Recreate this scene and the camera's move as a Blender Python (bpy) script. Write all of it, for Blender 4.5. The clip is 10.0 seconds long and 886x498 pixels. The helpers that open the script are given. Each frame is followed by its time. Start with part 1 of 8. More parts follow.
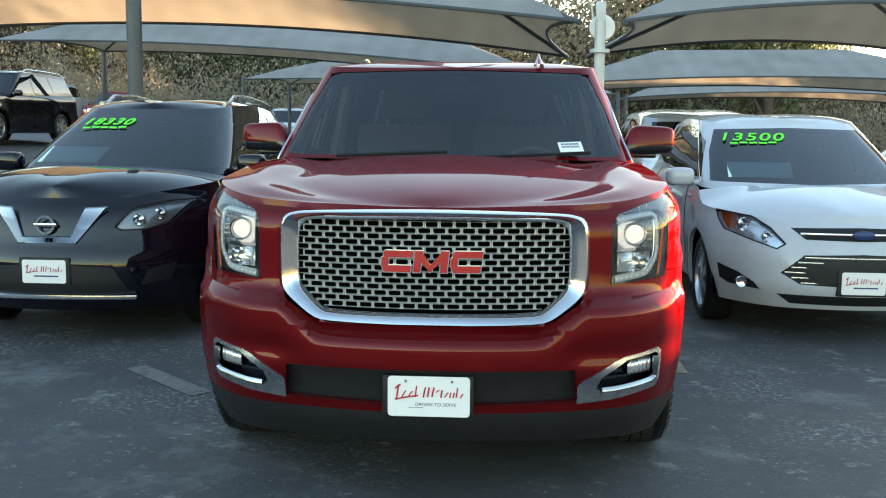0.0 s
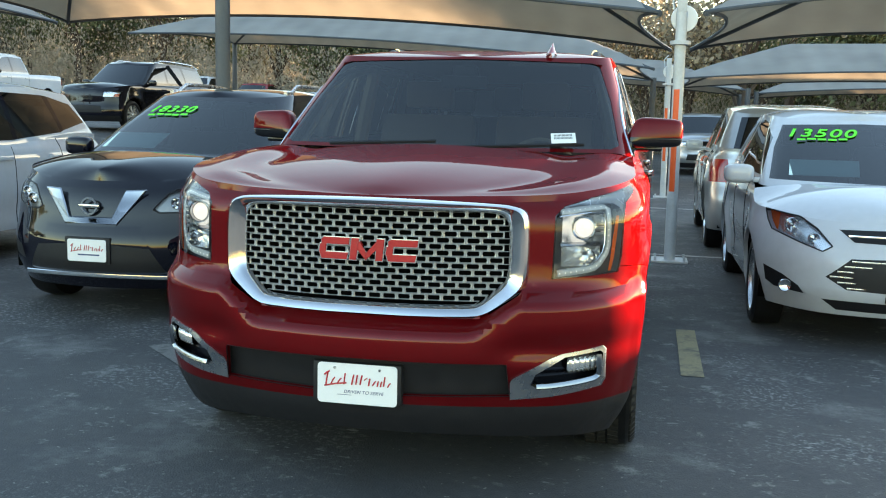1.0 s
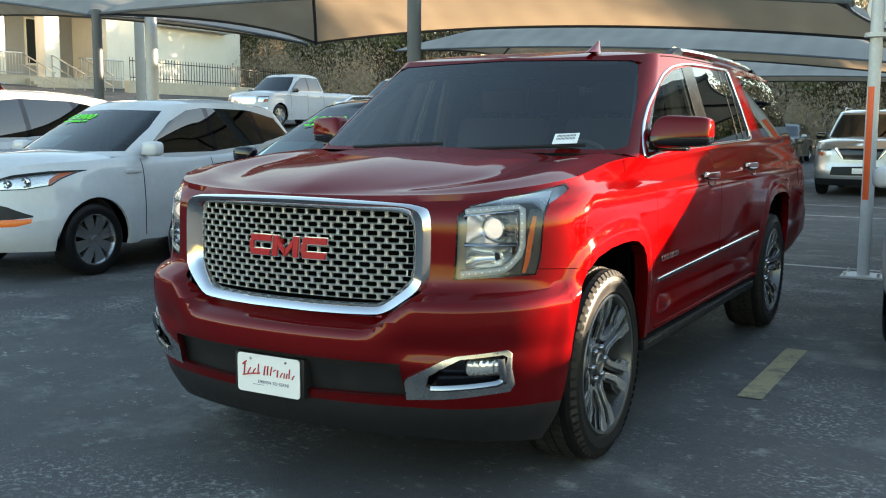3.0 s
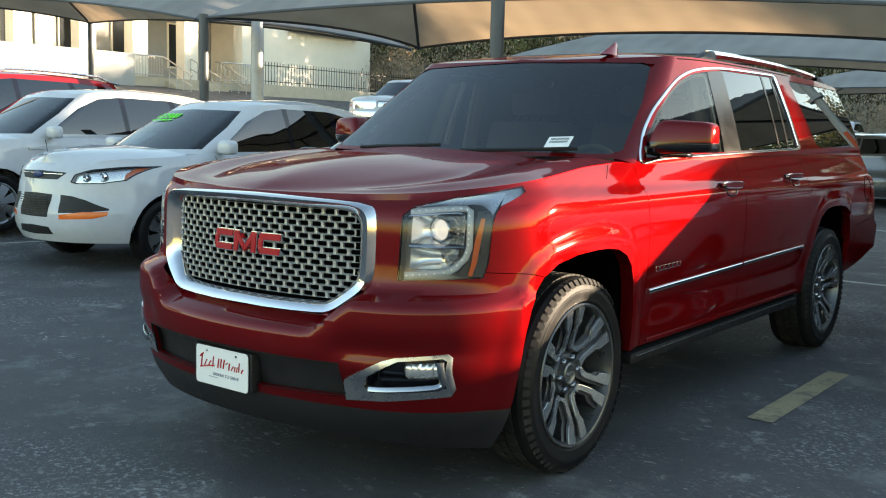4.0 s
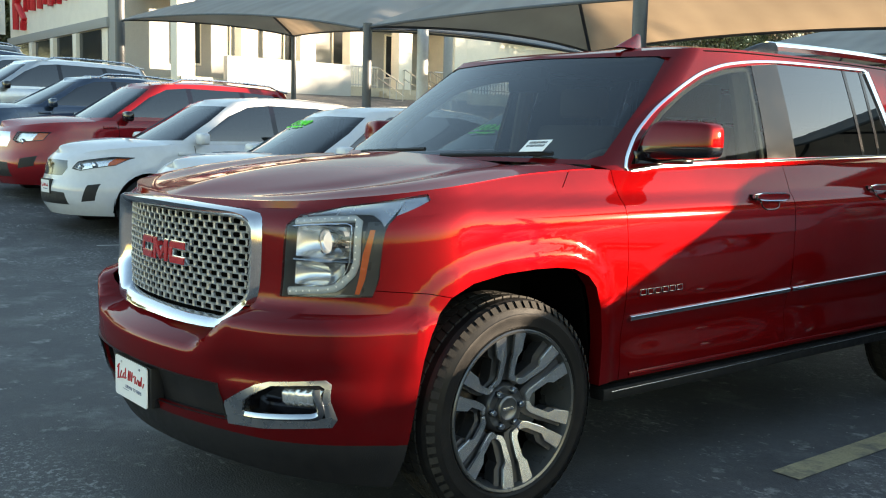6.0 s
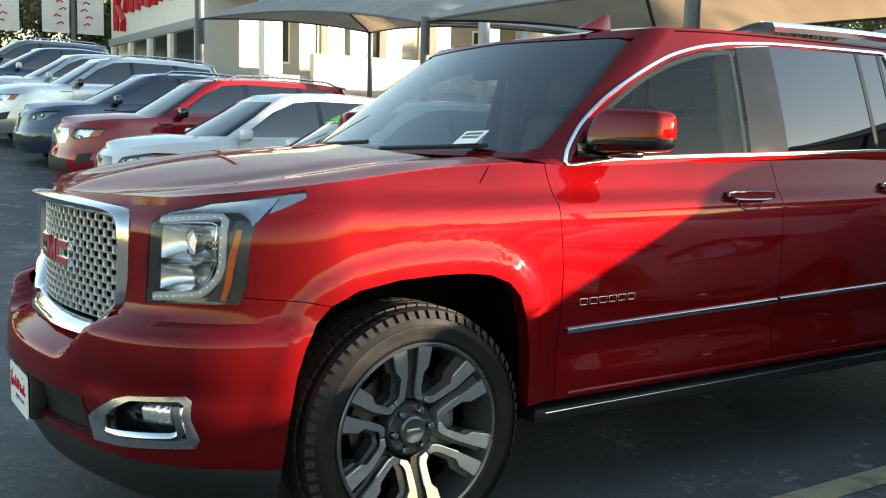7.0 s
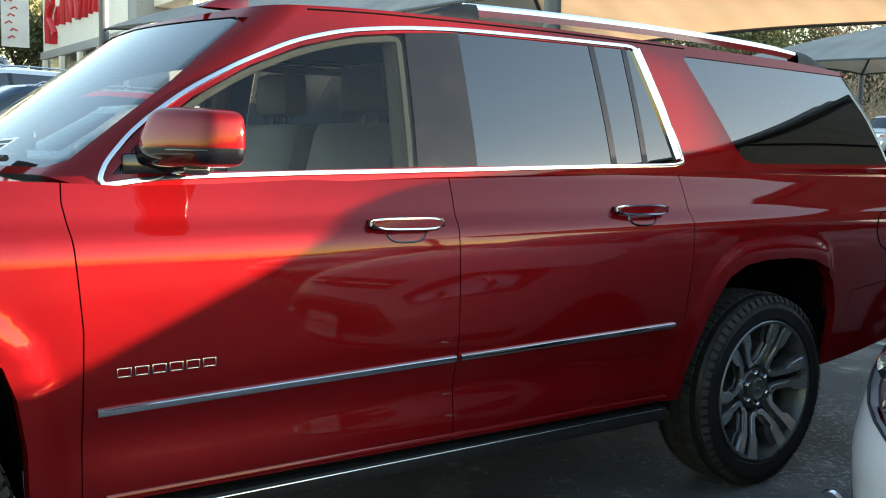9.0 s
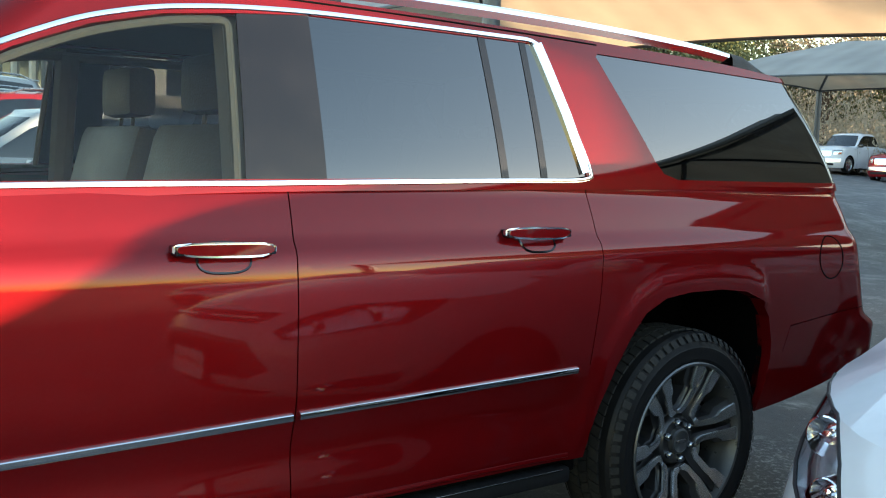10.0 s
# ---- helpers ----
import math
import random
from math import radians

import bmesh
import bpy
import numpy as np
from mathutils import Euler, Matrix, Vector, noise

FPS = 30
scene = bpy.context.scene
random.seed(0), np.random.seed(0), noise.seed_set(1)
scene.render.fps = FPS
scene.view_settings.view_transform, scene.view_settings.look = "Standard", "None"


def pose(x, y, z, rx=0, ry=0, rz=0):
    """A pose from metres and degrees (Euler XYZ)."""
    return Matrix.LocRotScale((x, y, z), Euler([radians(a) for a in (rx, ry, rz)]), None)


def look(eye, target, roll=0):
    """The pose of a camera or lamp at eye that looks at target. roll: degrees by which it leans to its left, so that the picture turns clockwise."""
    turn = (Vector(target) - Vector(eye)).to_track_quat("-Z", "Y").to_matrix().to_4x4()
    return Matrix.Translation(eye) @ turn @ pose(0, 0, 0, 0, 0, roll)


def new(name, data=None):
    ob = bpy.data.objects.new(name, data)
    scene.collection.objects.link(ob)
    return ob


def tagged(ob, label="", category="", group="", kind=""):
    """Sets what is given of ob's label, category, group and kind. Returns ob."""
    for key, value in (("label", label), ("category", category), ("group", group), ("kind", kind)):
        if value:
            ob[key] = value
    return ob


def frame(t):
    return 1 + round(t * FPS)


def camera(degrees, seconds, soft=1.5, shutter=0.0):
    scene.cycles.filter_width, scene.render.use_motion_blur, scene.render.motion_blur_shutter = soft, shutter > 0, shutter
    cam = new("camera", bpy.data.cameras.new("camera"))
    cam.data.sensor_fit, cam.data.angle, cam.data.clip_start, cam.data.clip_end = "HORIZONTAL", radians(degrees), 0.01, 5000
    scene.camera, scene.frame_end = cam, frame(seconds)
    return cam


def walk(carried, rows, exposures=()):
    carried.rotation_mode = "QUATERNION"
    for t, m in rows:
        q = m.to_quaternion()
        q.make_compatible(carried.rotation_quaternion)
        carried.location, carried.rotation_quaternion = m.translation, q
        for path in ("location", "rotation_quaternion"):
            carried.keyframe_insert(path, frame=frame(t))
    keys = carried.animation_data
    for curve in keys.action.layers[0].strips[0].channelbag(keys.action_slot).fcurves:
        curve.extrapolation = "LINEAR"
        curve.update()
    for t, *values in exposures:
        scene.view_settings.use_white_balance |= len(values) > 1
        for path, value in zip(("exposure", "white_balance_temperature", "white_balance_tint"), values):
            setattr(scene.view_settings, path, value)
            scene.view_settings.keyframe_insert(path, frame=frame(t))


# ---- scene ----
cam = camera(48.6, 10.0, soft=1.1)
PATH = [
    (0, (0.273, -3.541, 1.425), (0.149, -1.56, 1.187), 0.5),
    (0.5, (0.679, -3.555, 1.438), (0.375, -1.593, 1.194), 1.0),
    (1, (1.023, -3.401, 1.412), (0.618, -1.459, 1.158), 1.3),
    (1.5, (1.409, -3.355, 1.405), (0.819, -1.462, 1.147), 0.7),
    (2, (1.749, -3.226, 1.403), (1.051, -1.37, 1.144), 0.8),
    (2.5, (2.057, -3.05, 1.408), (1.245, -1.241, 1.15), 0.3),
    (2.7, (2.208, -2.992, 1.402), (1.308, -1.223, 1.151), -0.0),
    (3.8, (2.86, -2.522, 1.362), (1.72, -0.894, 1.141), 1.8),
    (4, (2.952, -2.454, 1.367), (1.741, -0.879, 1.138), 1.4),
    (4.5, (3.138, -2.265, 1.365), (1.841, -0.76, 1.134), 1.5),
    (5, (3.266, -2.005, 1.368), (1.879, -0.581, 1.147), 1.4),
    (5.2, (3.342, -1.895, 1.36), (1.907, -0.518, 1.144), 1.1),
    (6.3, (3.525, -1.151, 1.373), (1.955, 0.068, 1.152), 1.5),
    (6.5, (3.549, -1.0, 1.354), (1.955, 0.189, 1.137), 1.4),
    (7, (3.587, -0.622, 1.361), (1.928, 0.471, 1.129), 1.3),
    (7.5, (3.577, -0.217, 1.362), (1.911, 0.866, 1.136), 1.5),
    (8, (3.583, 0.164, 1.362), (1.909, 1.236, 1.142), 1.5),
    (8.5, (3.543, 0.538, 1.354), (1.874, 1.62, 1.138), 1.6),
    (9, (3.485, 0.889, 1.368), (1.866, 2.047, 1.171), 1.4),
    (9.5, (3.39, 1.203, 1.373), (1.792, 2.39, 1.18), 1.6),
    (10, (3.19, 1.505, 1.373), (1.611, 2.72, 1.202), 2.2),
]
walk(cam, [(t, look(eye, target, roll)) for t, eye, target, roll in PATH], exposures=[(0.0, 3.1, 6600, 10), (1.5, 3.2, 6650, 10), (2.5, 3.05, 6700, 10), (4.0, 2.75, 6750, 10), (6.5, 2.75, 6650, 10), (7.5, 2.85, 6600, 10), (9.0, 3.2, 6600, 10), (10.0, 3.4, 6600, 10)])

# ---- world, sun and exposure ----
SUN_AZ, SUN_EL = 52.4, 5.0          # degrees: from +x towards +y, and above the horizon
world = bpy.data.worlds.new("sky")
scene.world = world
world.use_nodes = True
_nt = world.node_tree
_bg = _nt.nodes["Background"]
_sky = _nt.nodes.new("ShaderNodeTexSky")
_sky.sky_type = "NISHITA"
_sky.sun_disc = False
_sky.sun_elevation = radians(SUN_EL)
_sky.sun_rotation = radians(90 - SUN_AZ)
_sky.air_density, _sky.dust_density, _sky.ozone_density = 1.0, 0.2, 1.0
_nt.links.new(_sky.outputs[0], _bg.inputs[0])
_bg.inputs[1].default_value = 0.125
sun = new("sun", bpy.data.lights.new("sun", "SUN"))
sun.data.energy, sun.data.angle, sun.data.color = 5.0, radians(0.55), (1.0, 0.79, 0.56)
_d = Vector((math.cos(radians(SUN_AZ)) * math.cos(radians(SUN_EL)), math.sin(radians(SUN_AZ)) * math.cos(radians(SUN_EL)), math.sin(radians(SUN_EL))))
sun.matrix_world = look(_d * 60, (0, 0, 0))

# ---- materials ----
def material(name, base=(0.5, 0.5, 0.5), rough=0.5, metal=0.0, vary=0.08, scale=6.0, bump=0.0, bump_scale=60.0, coat=0.0, coat_rough=0.03,
             alpha=1.0, transmission=0.0, second=None, second_scale=1.2, second_amount=0.0, sheen=0.0, random_tint=0.0, spec=0.5, stretch=(1, 1, 1), spec_tint=None, emit=None, emit_strength=0.0):
    """A procedural surface: a base colour that varies at two scales, fine relief, and patches of a second colour."""
    m = bpy.data.materials.new(name)
    m.use_nodes = True
    nt = m.node_tree
    N, L = nt.nodes, nt.links
    b = N["Principled BSDF"]
    co = N.new("ShaderNodeTexCoord")
    mp = N.new("ShaderNodeMapping")
    mp.inputs["Scale"].default_value = stretch
    L.new(co.outputs["Object"], mp.inputs[0])
    n1 = N.new("ShaderNodeTexNoise")
    n1.inputs["Scale"].default_value, n1.inputs["Detail"].default_value = scale, 6
    L.new(mp.outputs[0], n1.inputs[0])
    n2 = N.new("ShaderNodeTexNoise")
    n2.inputs["Scale"].default_value, n2.inputs["Detail"].default_value = scale * 9, 3
    L.new(mp.outputs[0], n2.inputs[0])
    ad = N.new("ShaderNodeMath")
    ad.operation = "ADD"
    L.new(n1.outputs[0], ad.inputs[0])
    L.new(n2.outputs[0], ad.inputs[1])
    mr = N.new("ShaderNodeMapRange")
    mr.inputs[1].default_value, mr.inputs[2].default_value = 0.6, 1.4
    mr.inputs[3].default_value, mr.inputs[4].default_value = 1 - vary, 1 + vary
    L.new(ad.outputs[0], mr.inputs[0])
    mx = N.new("ShaderNodeMix")
    mx.data_type, mx.blend_type = "RGBA", "MULTIPLY"
    mx.inputs[0].default_value = 1.0
    mx.inputs[6].default_value = (*base, 1)
    L.new(mr.outputs[0], mx.inputs[7])
    out = mx.outputs[2]
    if second:
        n3 = N.new("ShaderNodeTexNoise")
        n3.inputs["Scale"].default_value, n3.inputs["Detail"].default_value, n3.inputs["Roughness"].default_value = second_scale, 8, 0.65
        L.new(mp.outputs[0], n3.inputs[0])
        r3 = N.new("ShaderNodeMapRange")
        r3.inputs[1].default_value, r3.inputs[2].default_value, r3.inputs[4].default_value = 0.5, 0.68, second_amount
        L.new(n3.outputs[0], r3.inputs[0])
        m2 = N.new("ShaderNodeMix")
        m2.data_type = "RGBA"
        L.new(r3.outputs[0], m2.inputs[0])
        L.new(out, m2.inputs[6])
        m2.inputs[7].default_value = (*second, 1)
        out = m2.outputs[2]
    if random_tint:
        oi = N.new("ShaderNodeObjectInfo")
        hs = N.new("ShaderNodeHueSaturation")
        rr = N.new("ShaderNodeMapRange")
        rr.inputs[3].default_value, rr.inputs[4].default_value = 1 - random_tint, 1 + random_tint
        L.new(oi.outputs["Random"], rr.inputs[0])
        L.new(rr.outputs[0], hs.inputs["Value"])
        L.new(out, hs.inputs["Color"])
        out = hs.outputs[0]
    L.new(out, b.inputs["Base Color"])
    b.inputs["Roughness"].default_value = rough
    rv = N.new("ShaderNodeMapRange")
    rv.inputs[1].default_value, rv.inputs[2].default_value = 0.3, 0.7
    rv.inputs[3].default_value, rv.inputs[4].default_value = max(rough * 0.85, 0.0), min(rough * 1.15, 1)
    L.new(n1.outputs[0], rv.inputs[0])
    L.new(rv.outputs[0], b.inputs["Roughness"])
    b.inputs["Metallic"].default_value = metal
    b.inputs["Specular IOR Level"].default_value = spec
    if spec_tint:
        b.inputs["Specular Tint"].default_value = (*spec_tint, 1)
    b.inputs["Coat Weight"].default_value, b.inputs["Coat Roughness"].default_value = coat, coat_rough
    b.inputs["Transmission Weight"].default_value = transmission
    b.inputs["Sheen Weight"].default_value = sheen
    if emit:
        b.inputs["Emission Color"].default_value, b.inputs["Emission Strength"].default_value = (*emit, 1), emit_strength
    if bump:
        nb = N.new("ShaderNodeTexNoise")
        nb.inputs["Scale"].default_value, nb.inputs["Detail"].default_value = bump_scale, 4
        L.new(mp.outputs[0], nb.inputs[0])
        bp = N.new("ShaderNodeBump")
        bp.inputs["Strength"].default_value, bp.inputs["Distance"].default_value = bump, 0.01
        L.new(nb.outputs[0], bp.inputs["Height"])
        L.new(bp.outputs[0], b.inputs["Normal"])
    return m


def glass(name, tint=(0.6, 0.65, 0.65), rough=0.0, gloss_min=0.0, ior=1.5):
    """A thin pane: what passes is tinted, what is mirrored follows Fresnel."""
    m = bpy.data.materials.new(name)
    m.use_nodes = True
    nt = m.node_tree
    N, L = nt.nodes, nt.links
    N.remove(N["Principled BSDF"])
    tr, gl, mix, fr = (N.new("ShaderNode" + k) for k in ("BsdfTransparent", "BsdfGlossy", "MixShader", "Fresnel"))
    tr.inputs[0].default_value = (*tint, 1)
    gl.inputs["Roughness"].default_value = rough
    gl.inputs[0].default_value = (0.95, 0.97, 1.0, 1)
    fr.inputs[0].default_value = ior
    L.new(fr.outputs[0], mix.inputs[0])
    L.new(tr.outputs[0], mix.inputs[1])
    L.new(gl.outputs[0], mix.inputs[2])
    L.new(mix.outputs[0], N["Material Output"].inputs[0])
    return m


def paint(name, base, metal=0.0, rough=0.4, coat=1.0, dust=0.06, spec=0.05, spec_tint=None, coat_rough=0.02):
    return material(name, base, rough, metal, spec=spec, spec_tint=spec_tint, vary=dust, scale=1.6, coat=coat, coat_rough=coat_rough, second=tuple(0.82 * c + 0.004 for c in base), second_scale=2.2, second_amount=0.3)


def fabric(name, base, through_colour, amount):
    """Woven shade cloth: it scatters light back and lets part of it through."""
    m = bpy.data.materials.new(name)
    m.use_nodes = True
    nt = m.node_tree
    N, L = nt.nodes, nt.links
    N.remove(N["Principled BSDF"])
    df, tl, mix = (N.new("ShaderNode" + k) for k in ("BsdfDiffuse", "BsdfTranslucent", "MixShader"))
    co, n1, cr = N.new("ShaderNodeTexCoord"), N.new("ShaderNodeTexNoise"), N.new("ShaderNodeMapRange")
    wv = N.new("ShaderNodeTexWave")
    wv.inputs["Scale"].default_value, wv.inputs["Distortion"].default_value = 0.55, 0.6
    n1.inputs["Scale"].default_value, n1.inputs["Detail"].default_value = 0.9, 8
    L.new(co.outputs["Object"], n1.inputs[0])
    L.new(co.outputs["Object"], wv.inputs[0])
    ad = N.new("ShaderNodeMath")
    ad.operation = "MULTIPLY_ADD"
    ad.inputs[1].default_value = 0.12
    L.new(wv.outputs["Fac"], ad.inputs[0])
    L.new(n1.outputs[0], ad.inputs[2])
    cr.inputs[1].default_value, cr.inputs[2].default_value, cr.inputs[3].default_value, cr.inputs[4].default_value = 0.3, 0.85, 0.82, 1.12
    L.new(ad.outputs[0], cr.inputs[0])
    for node, colour in ((df, base), (tl, through_colour)):
        mx = N.new("ShaderNodeMix")
        mx.data_type, mx.blend_type = "RGBA", "MULTIPLY"
        mx.inputs[0].default_value = 1
        mx.inputs[6].default_value = (*colour, 1)
        L.new(cr.outputs[0], mx.inputs[7])
        L.new(mx.outputs[2], node.inputs[0])
    mix.inputs[0].default_value = amount
    L.new(df.outputs[0], mix.inputs[1])
    L.new(tl.outputs[0], mix.inputs[2])
    L.new(mix.outputs[0], N["Material Output"].inputs[0])
    return m


RED = paint("crimson_pearl_paint", (0.112, 0.0024, 0.0036), metal=0.5, rough=0.46, coat=0.58, dust=0.05, spec=0.0, spec_tint=(1.0, 0.07, 0.06), coat_rough=0.045)
RED_SOLID = paint("red_paint", (0.19, 0.006, 0.010), metal=0.3, rough=0.4, spec=0.0, spec_tint=(1.0, 0.1, 0.1))
WHITE = paint("white_paint", (0.50, 0.52, 0.56))
SILVER = paint("silver_paint", (0.50, 0.51, 0.52), metal=0.8, rough=0.32)
BLACK = paint("black_paint", (0.004, 0.004, 0.009), metal=0.0, rough=0.4, spec=0.0)
NAVY = paint("blue_grey_paint", (0.03, 0.05, 0.09), metal=0.5, rough=0.32)
GREY = paint("grey_paint", (0.16, 0.17, 0.18), metal=0.7, rough=0.32)
CHROME = material("chrome", (0.80, 0.81, 0.83), 0.07, 1.0, vary=0.05, scale=14)
CHROME_GRILLE = material("grille_chrome", (0.58, 0.59, 0.61), 0.08, 1.0, vary=0.05, scale=14)
WHEEL_TAN = material("tan_steering_wheel", (0.46, 0.33, 0.19), 0.5, 0, vary=0.1, scale=12)
CHROME_DIM = material("dim_chrome", (0.38, 0.40, 0.43), 0.14, 1.0, vary=0.06, scale=14)
SATIN = material("satin_silver", (0.55, 0.56, 0.58), 0.28, 1.0, vary=0.06, scale=20)
HOUSING = material("grey_lamp_housing", (0.30, 0.305, 0.31), 0.22, 0.5, vary=0.1, scale=25)
MESH = material("satin_silver_mesh", (0.48, 0.49, 0.50), 0.32, 0.55, vary=0.06, scale=20, coat=0.3)
ALLOY = material("machined_alloy", (0.55, 0.57, 0.60), 0.22, 0.9, vary=0.05, scale=20)
ALLOY_RIM = material("grey_rim_paint", (0.11, 0.115, 0.12), 0.3, 0.7, vary=0.1, scale=20)
ALLOY_DARK = material("dark_alloy_paint", (0.035, 0.036, 0.04), 0.35, 0.4, vary=0.1, scale=20, coat=0.4)
RUBBER = material("tyre_sidewall_rubber", (0.010, 0.010, 0.011), 0.40, 0, spec=0.13, vary=0.25, scale=18, bump=0.05, bump_scale=160, second=(0.016, 0.015, 0.014), second_scale=9, second_amount=0.4)
TREAD = material("tyre_tread_rubber", (0.020, 0.0195, 0.019), 0.75, 0, spec=0.2, vary=0.25, scale=18, bump=0.1, bump_scale=160, second=(0.05, 0.046, 0.04), second_scale=9, second_amount=0.4)
PLASTIC = material("black_trim_plastic", (0.010, 0.010, 0.012), 0.55, 0, spec=0.35, vary=0.15, scale=20, bump=0.15, bump_scale=300)
GLOSS_BLACK = material("gloss_black_trim", (0.004, 0.004, 0.006), 0.12, 0, vary=0.1, scale=10, coat=0.2)
BOARD = material("black_board_plastic", (0.006, 0.006, 0.007), 0.6, 0, spec=0.2, vary=0.15, scale=20, bump=0.1, bump_scale=300)
PILLAR = material("black_pillar_trim", (0.006, 0.006, 0.008), 0.22, 0, spec=0.3, vary=0.1, scale=10)
# near-black whose colour stands in for shade in cavities and under bodies
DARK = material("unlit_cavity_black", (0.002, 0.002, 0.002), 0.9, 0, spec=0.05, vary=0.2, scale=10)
# far blacker than a real liner: the wells' deep shade is in the colour
LINER = material("shade_black_well_liner", (0.001, 0.001, 0.001), 0.9, 0, spec=0.05, vary=0.3, scale=12, bump=0.3, bump_scale=40)
BRAKE = material("brake_disc_steel", (0.10, 0.09, 0.085), 0.4, 1.0, vary=0.2, scale=20, second=(0.12, 0.07, 0.05), second_scale=8, second_amount=0.4)
GLASS_WS = glass("windscreen_glass", (0.34, 0.39, 0.40), ior=1.6)
GLASS_DARK = glass("privacy_glass", (0.035, 0.04, 0.045), ior=1.85)
GLASS_FRONT = glass("clear_front_door_glass", (0.68, 0.70, 0.68), ior=1.3)
LAMP_SILVER = material("bright_lamp_reflector", (0.80, 0.81, 0.82), 0.2, 0.8, vary=0.05, scale=25)
FROST = material("frosted_light_pipe", (0.56, 0.58, 0.59), 0.25, 0.0, vary=0.06, scale=25, coat=0.5)
BROW = material("pale_brow_reflector", (0.50, 0.52, 0.55), 0.25, 0.7, vary=0.06, scale=25)
BEZEL = material("dark_lamp_bezel", (0.045, 0.046, 0.05), 0.3, 0.4, vary=0.08, scale=25)
LENS = glass("lamp_lens", (0.90, 0.92, 0.94), ior=1.45)
AMBER = material("amber_reflector", (0.72, 0.12, 0.004), 0.25, 0, coat=0.4, scale=60)
RED_LENS = material("red_lamp_lens", (0.35, 0.008, 0.01), 0.15, 0, coat=1, scale=60)
LAMP_WHITE = material("lit_lamp", (0.25, 0.25, 0.24), 0.1, emit=(1.0, 0.93, 0.78), emit_strength=0.125)
LED = material("running_light", (0.9, 0.9, 0.85), 0.3, emit=(1.0, 0.95, 0.80), emit_strength=0.05)
LEATHER = material("tan_leather", (0.15, 0.108, 0.075), 0.5, 0, vary=0.12, scale=10, bump=0.2, bump_scale=120)
CLOTH = material("dark_seat_cloth", (0.03, 0.03, 0.032), 0.85, 0, vary=0.2, scale=30)
CABIN = material("dark_cabin_plastic", (0.035, 0.032, 0.03), 0.7, 0, vary=0.2, scale=12)
HEADLINER = material("beige_headliner", (0.36, 0.30, 0.23), 0.9, 0, vary=0.08, scale=30)
PLATE_WHITE = material("white_plate", (0.80, 0.80, 0.80), 0.35, 0, vary=0.03, scale=20, coat=0.3)
INK_RED = material("red_ink", (0.45, 0.012, 0.02), 0.4, 0, vary=0.05)
INK_BLUE = material("blue_ink", (0.02, 0.04, 0.14), 0.4, 0, vary=0.05)
INK_BLACK = material("black_ink", (0.015, 0.015, 0.015), 0.5, 0, vary=0.05)
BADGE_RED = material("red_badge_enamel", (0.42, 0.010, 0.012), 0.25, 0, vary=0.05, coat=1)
PAPER = material("white_paper", (0.75, 0.77, 0.76), 0.7, 0, vary=0.04, scale=10)
PAPER_BLUE = material("pale_green_paper", (0.62, 0.80, 0.78), 0.7, 0, vary=0.05, scale=10)
PRICE_GREEN = material("fluorescent_green_marker", (0.12, 0.85, 0.03), 0.6, 0, vary=0.08, scale=20)
STEEL_GREY = material("grey_painted_steel", (0.065, 0.075, 0.088), 0.5, 0.1, vary=0.12, scale=5, second=(0.10, 0.10, 0.10), second_scale=3, second_amount=0.3, bump=0.05)
STEEL_LIGHT = material("pale_painted_steel", (0.48, 0.50, 0.52), 0.45, 0.1, vary=0.1, scale=5, second=(0.36, 0.35, 0.32), second_scale=4, second_amount=0.4, bump=0.05)
ORANGE = material("orange_reflective_tape", (0.75, 0.10, 0.02), 0.35, 0, vary=0.08, scale=14)
STUCCO = material("cream_stucco", (0.80, 0.76, 0.67), 0.85, 0, vary=0.06, scale=2, bump=0.15, bump_scale=40, second=(0.62, 0.60, 0.55), second_scale=0.7, second_amount=0.25)
STUCCO_GREY = material("grey_stucco", (0.33, 0.34, 0.34), 0.85, 0, vary=0.08, scale=2, bump=0.15, bump_scale=40, second=(0.33, 0.33, 0.32), second_scale=0.7, second_amount=0.3)
CONCRETE = material("concrete", (0.48, 0.43, 0.34), 0.9, 0, vary=0.15, scale=3, bump=0.2, bump_scale=30, second=(0.30, 0.27, 0.22), second_scale=1.4, second_amount=0.4)
RAIL_METAL = material("galvanised_rail", (0.45, 0.45, 0.44), 0.4, 0.7, vary=0.1, scale=9)
FENCE_METAL = material("black_fence_steel", (0.03, 0.03, 0.03), 0.5, 0.3, vary=0.1, scale=9)
WINDOW_DARK = material("dark_window_glass", (0.03, 0.035, 0.04), 0.12, 0, vary=0.1, scale=2, spec=0.35)
SIGN_RED = material("red_sign_letters", (0.55, 0.015, 0.025), 0.4, 0, vary=0.05)
LINE_WHITE = material("worn_white_line", (0.40, 0.40, 0.38), 0.85, 0, vary=0.3, scale=8, second=(0.07, 0.07, 0.075), second_scale=5, second_amount=0.95)
LINE_FADED = material("almost_worn_off_white_line", (0.16, 0.16, 0.155), 0.85, 0, vary=0.4, scale=9, second=(0.055, 0.056, 0.06), second_scale=9, second_amount=0.95)
LINE_YELLOW = material("worn_yellow_line", (0.27, 0.235, 0.14), 0.85, 0, vary=0.3, scale=8, second=(0.08, 0.08, 0.08), second_scale=7, second_amount=0.9)
BARK = material("bark", (0.09, 0.065, 0.05), 0.95, 0, vary=0.3, scale=8, bump=0.5, bump_scale=25)
LEAF_DRY = fabric("dry_brown_foliage", (0.33, 0.28, 0.21), (0.31, 0.24, 0.15), 0.25)
LEAF_GREEN = fabric("olive_green_foliage", (0.18, 0.20, 0.12), (0.20, 0.21, 0.08), 0.3)
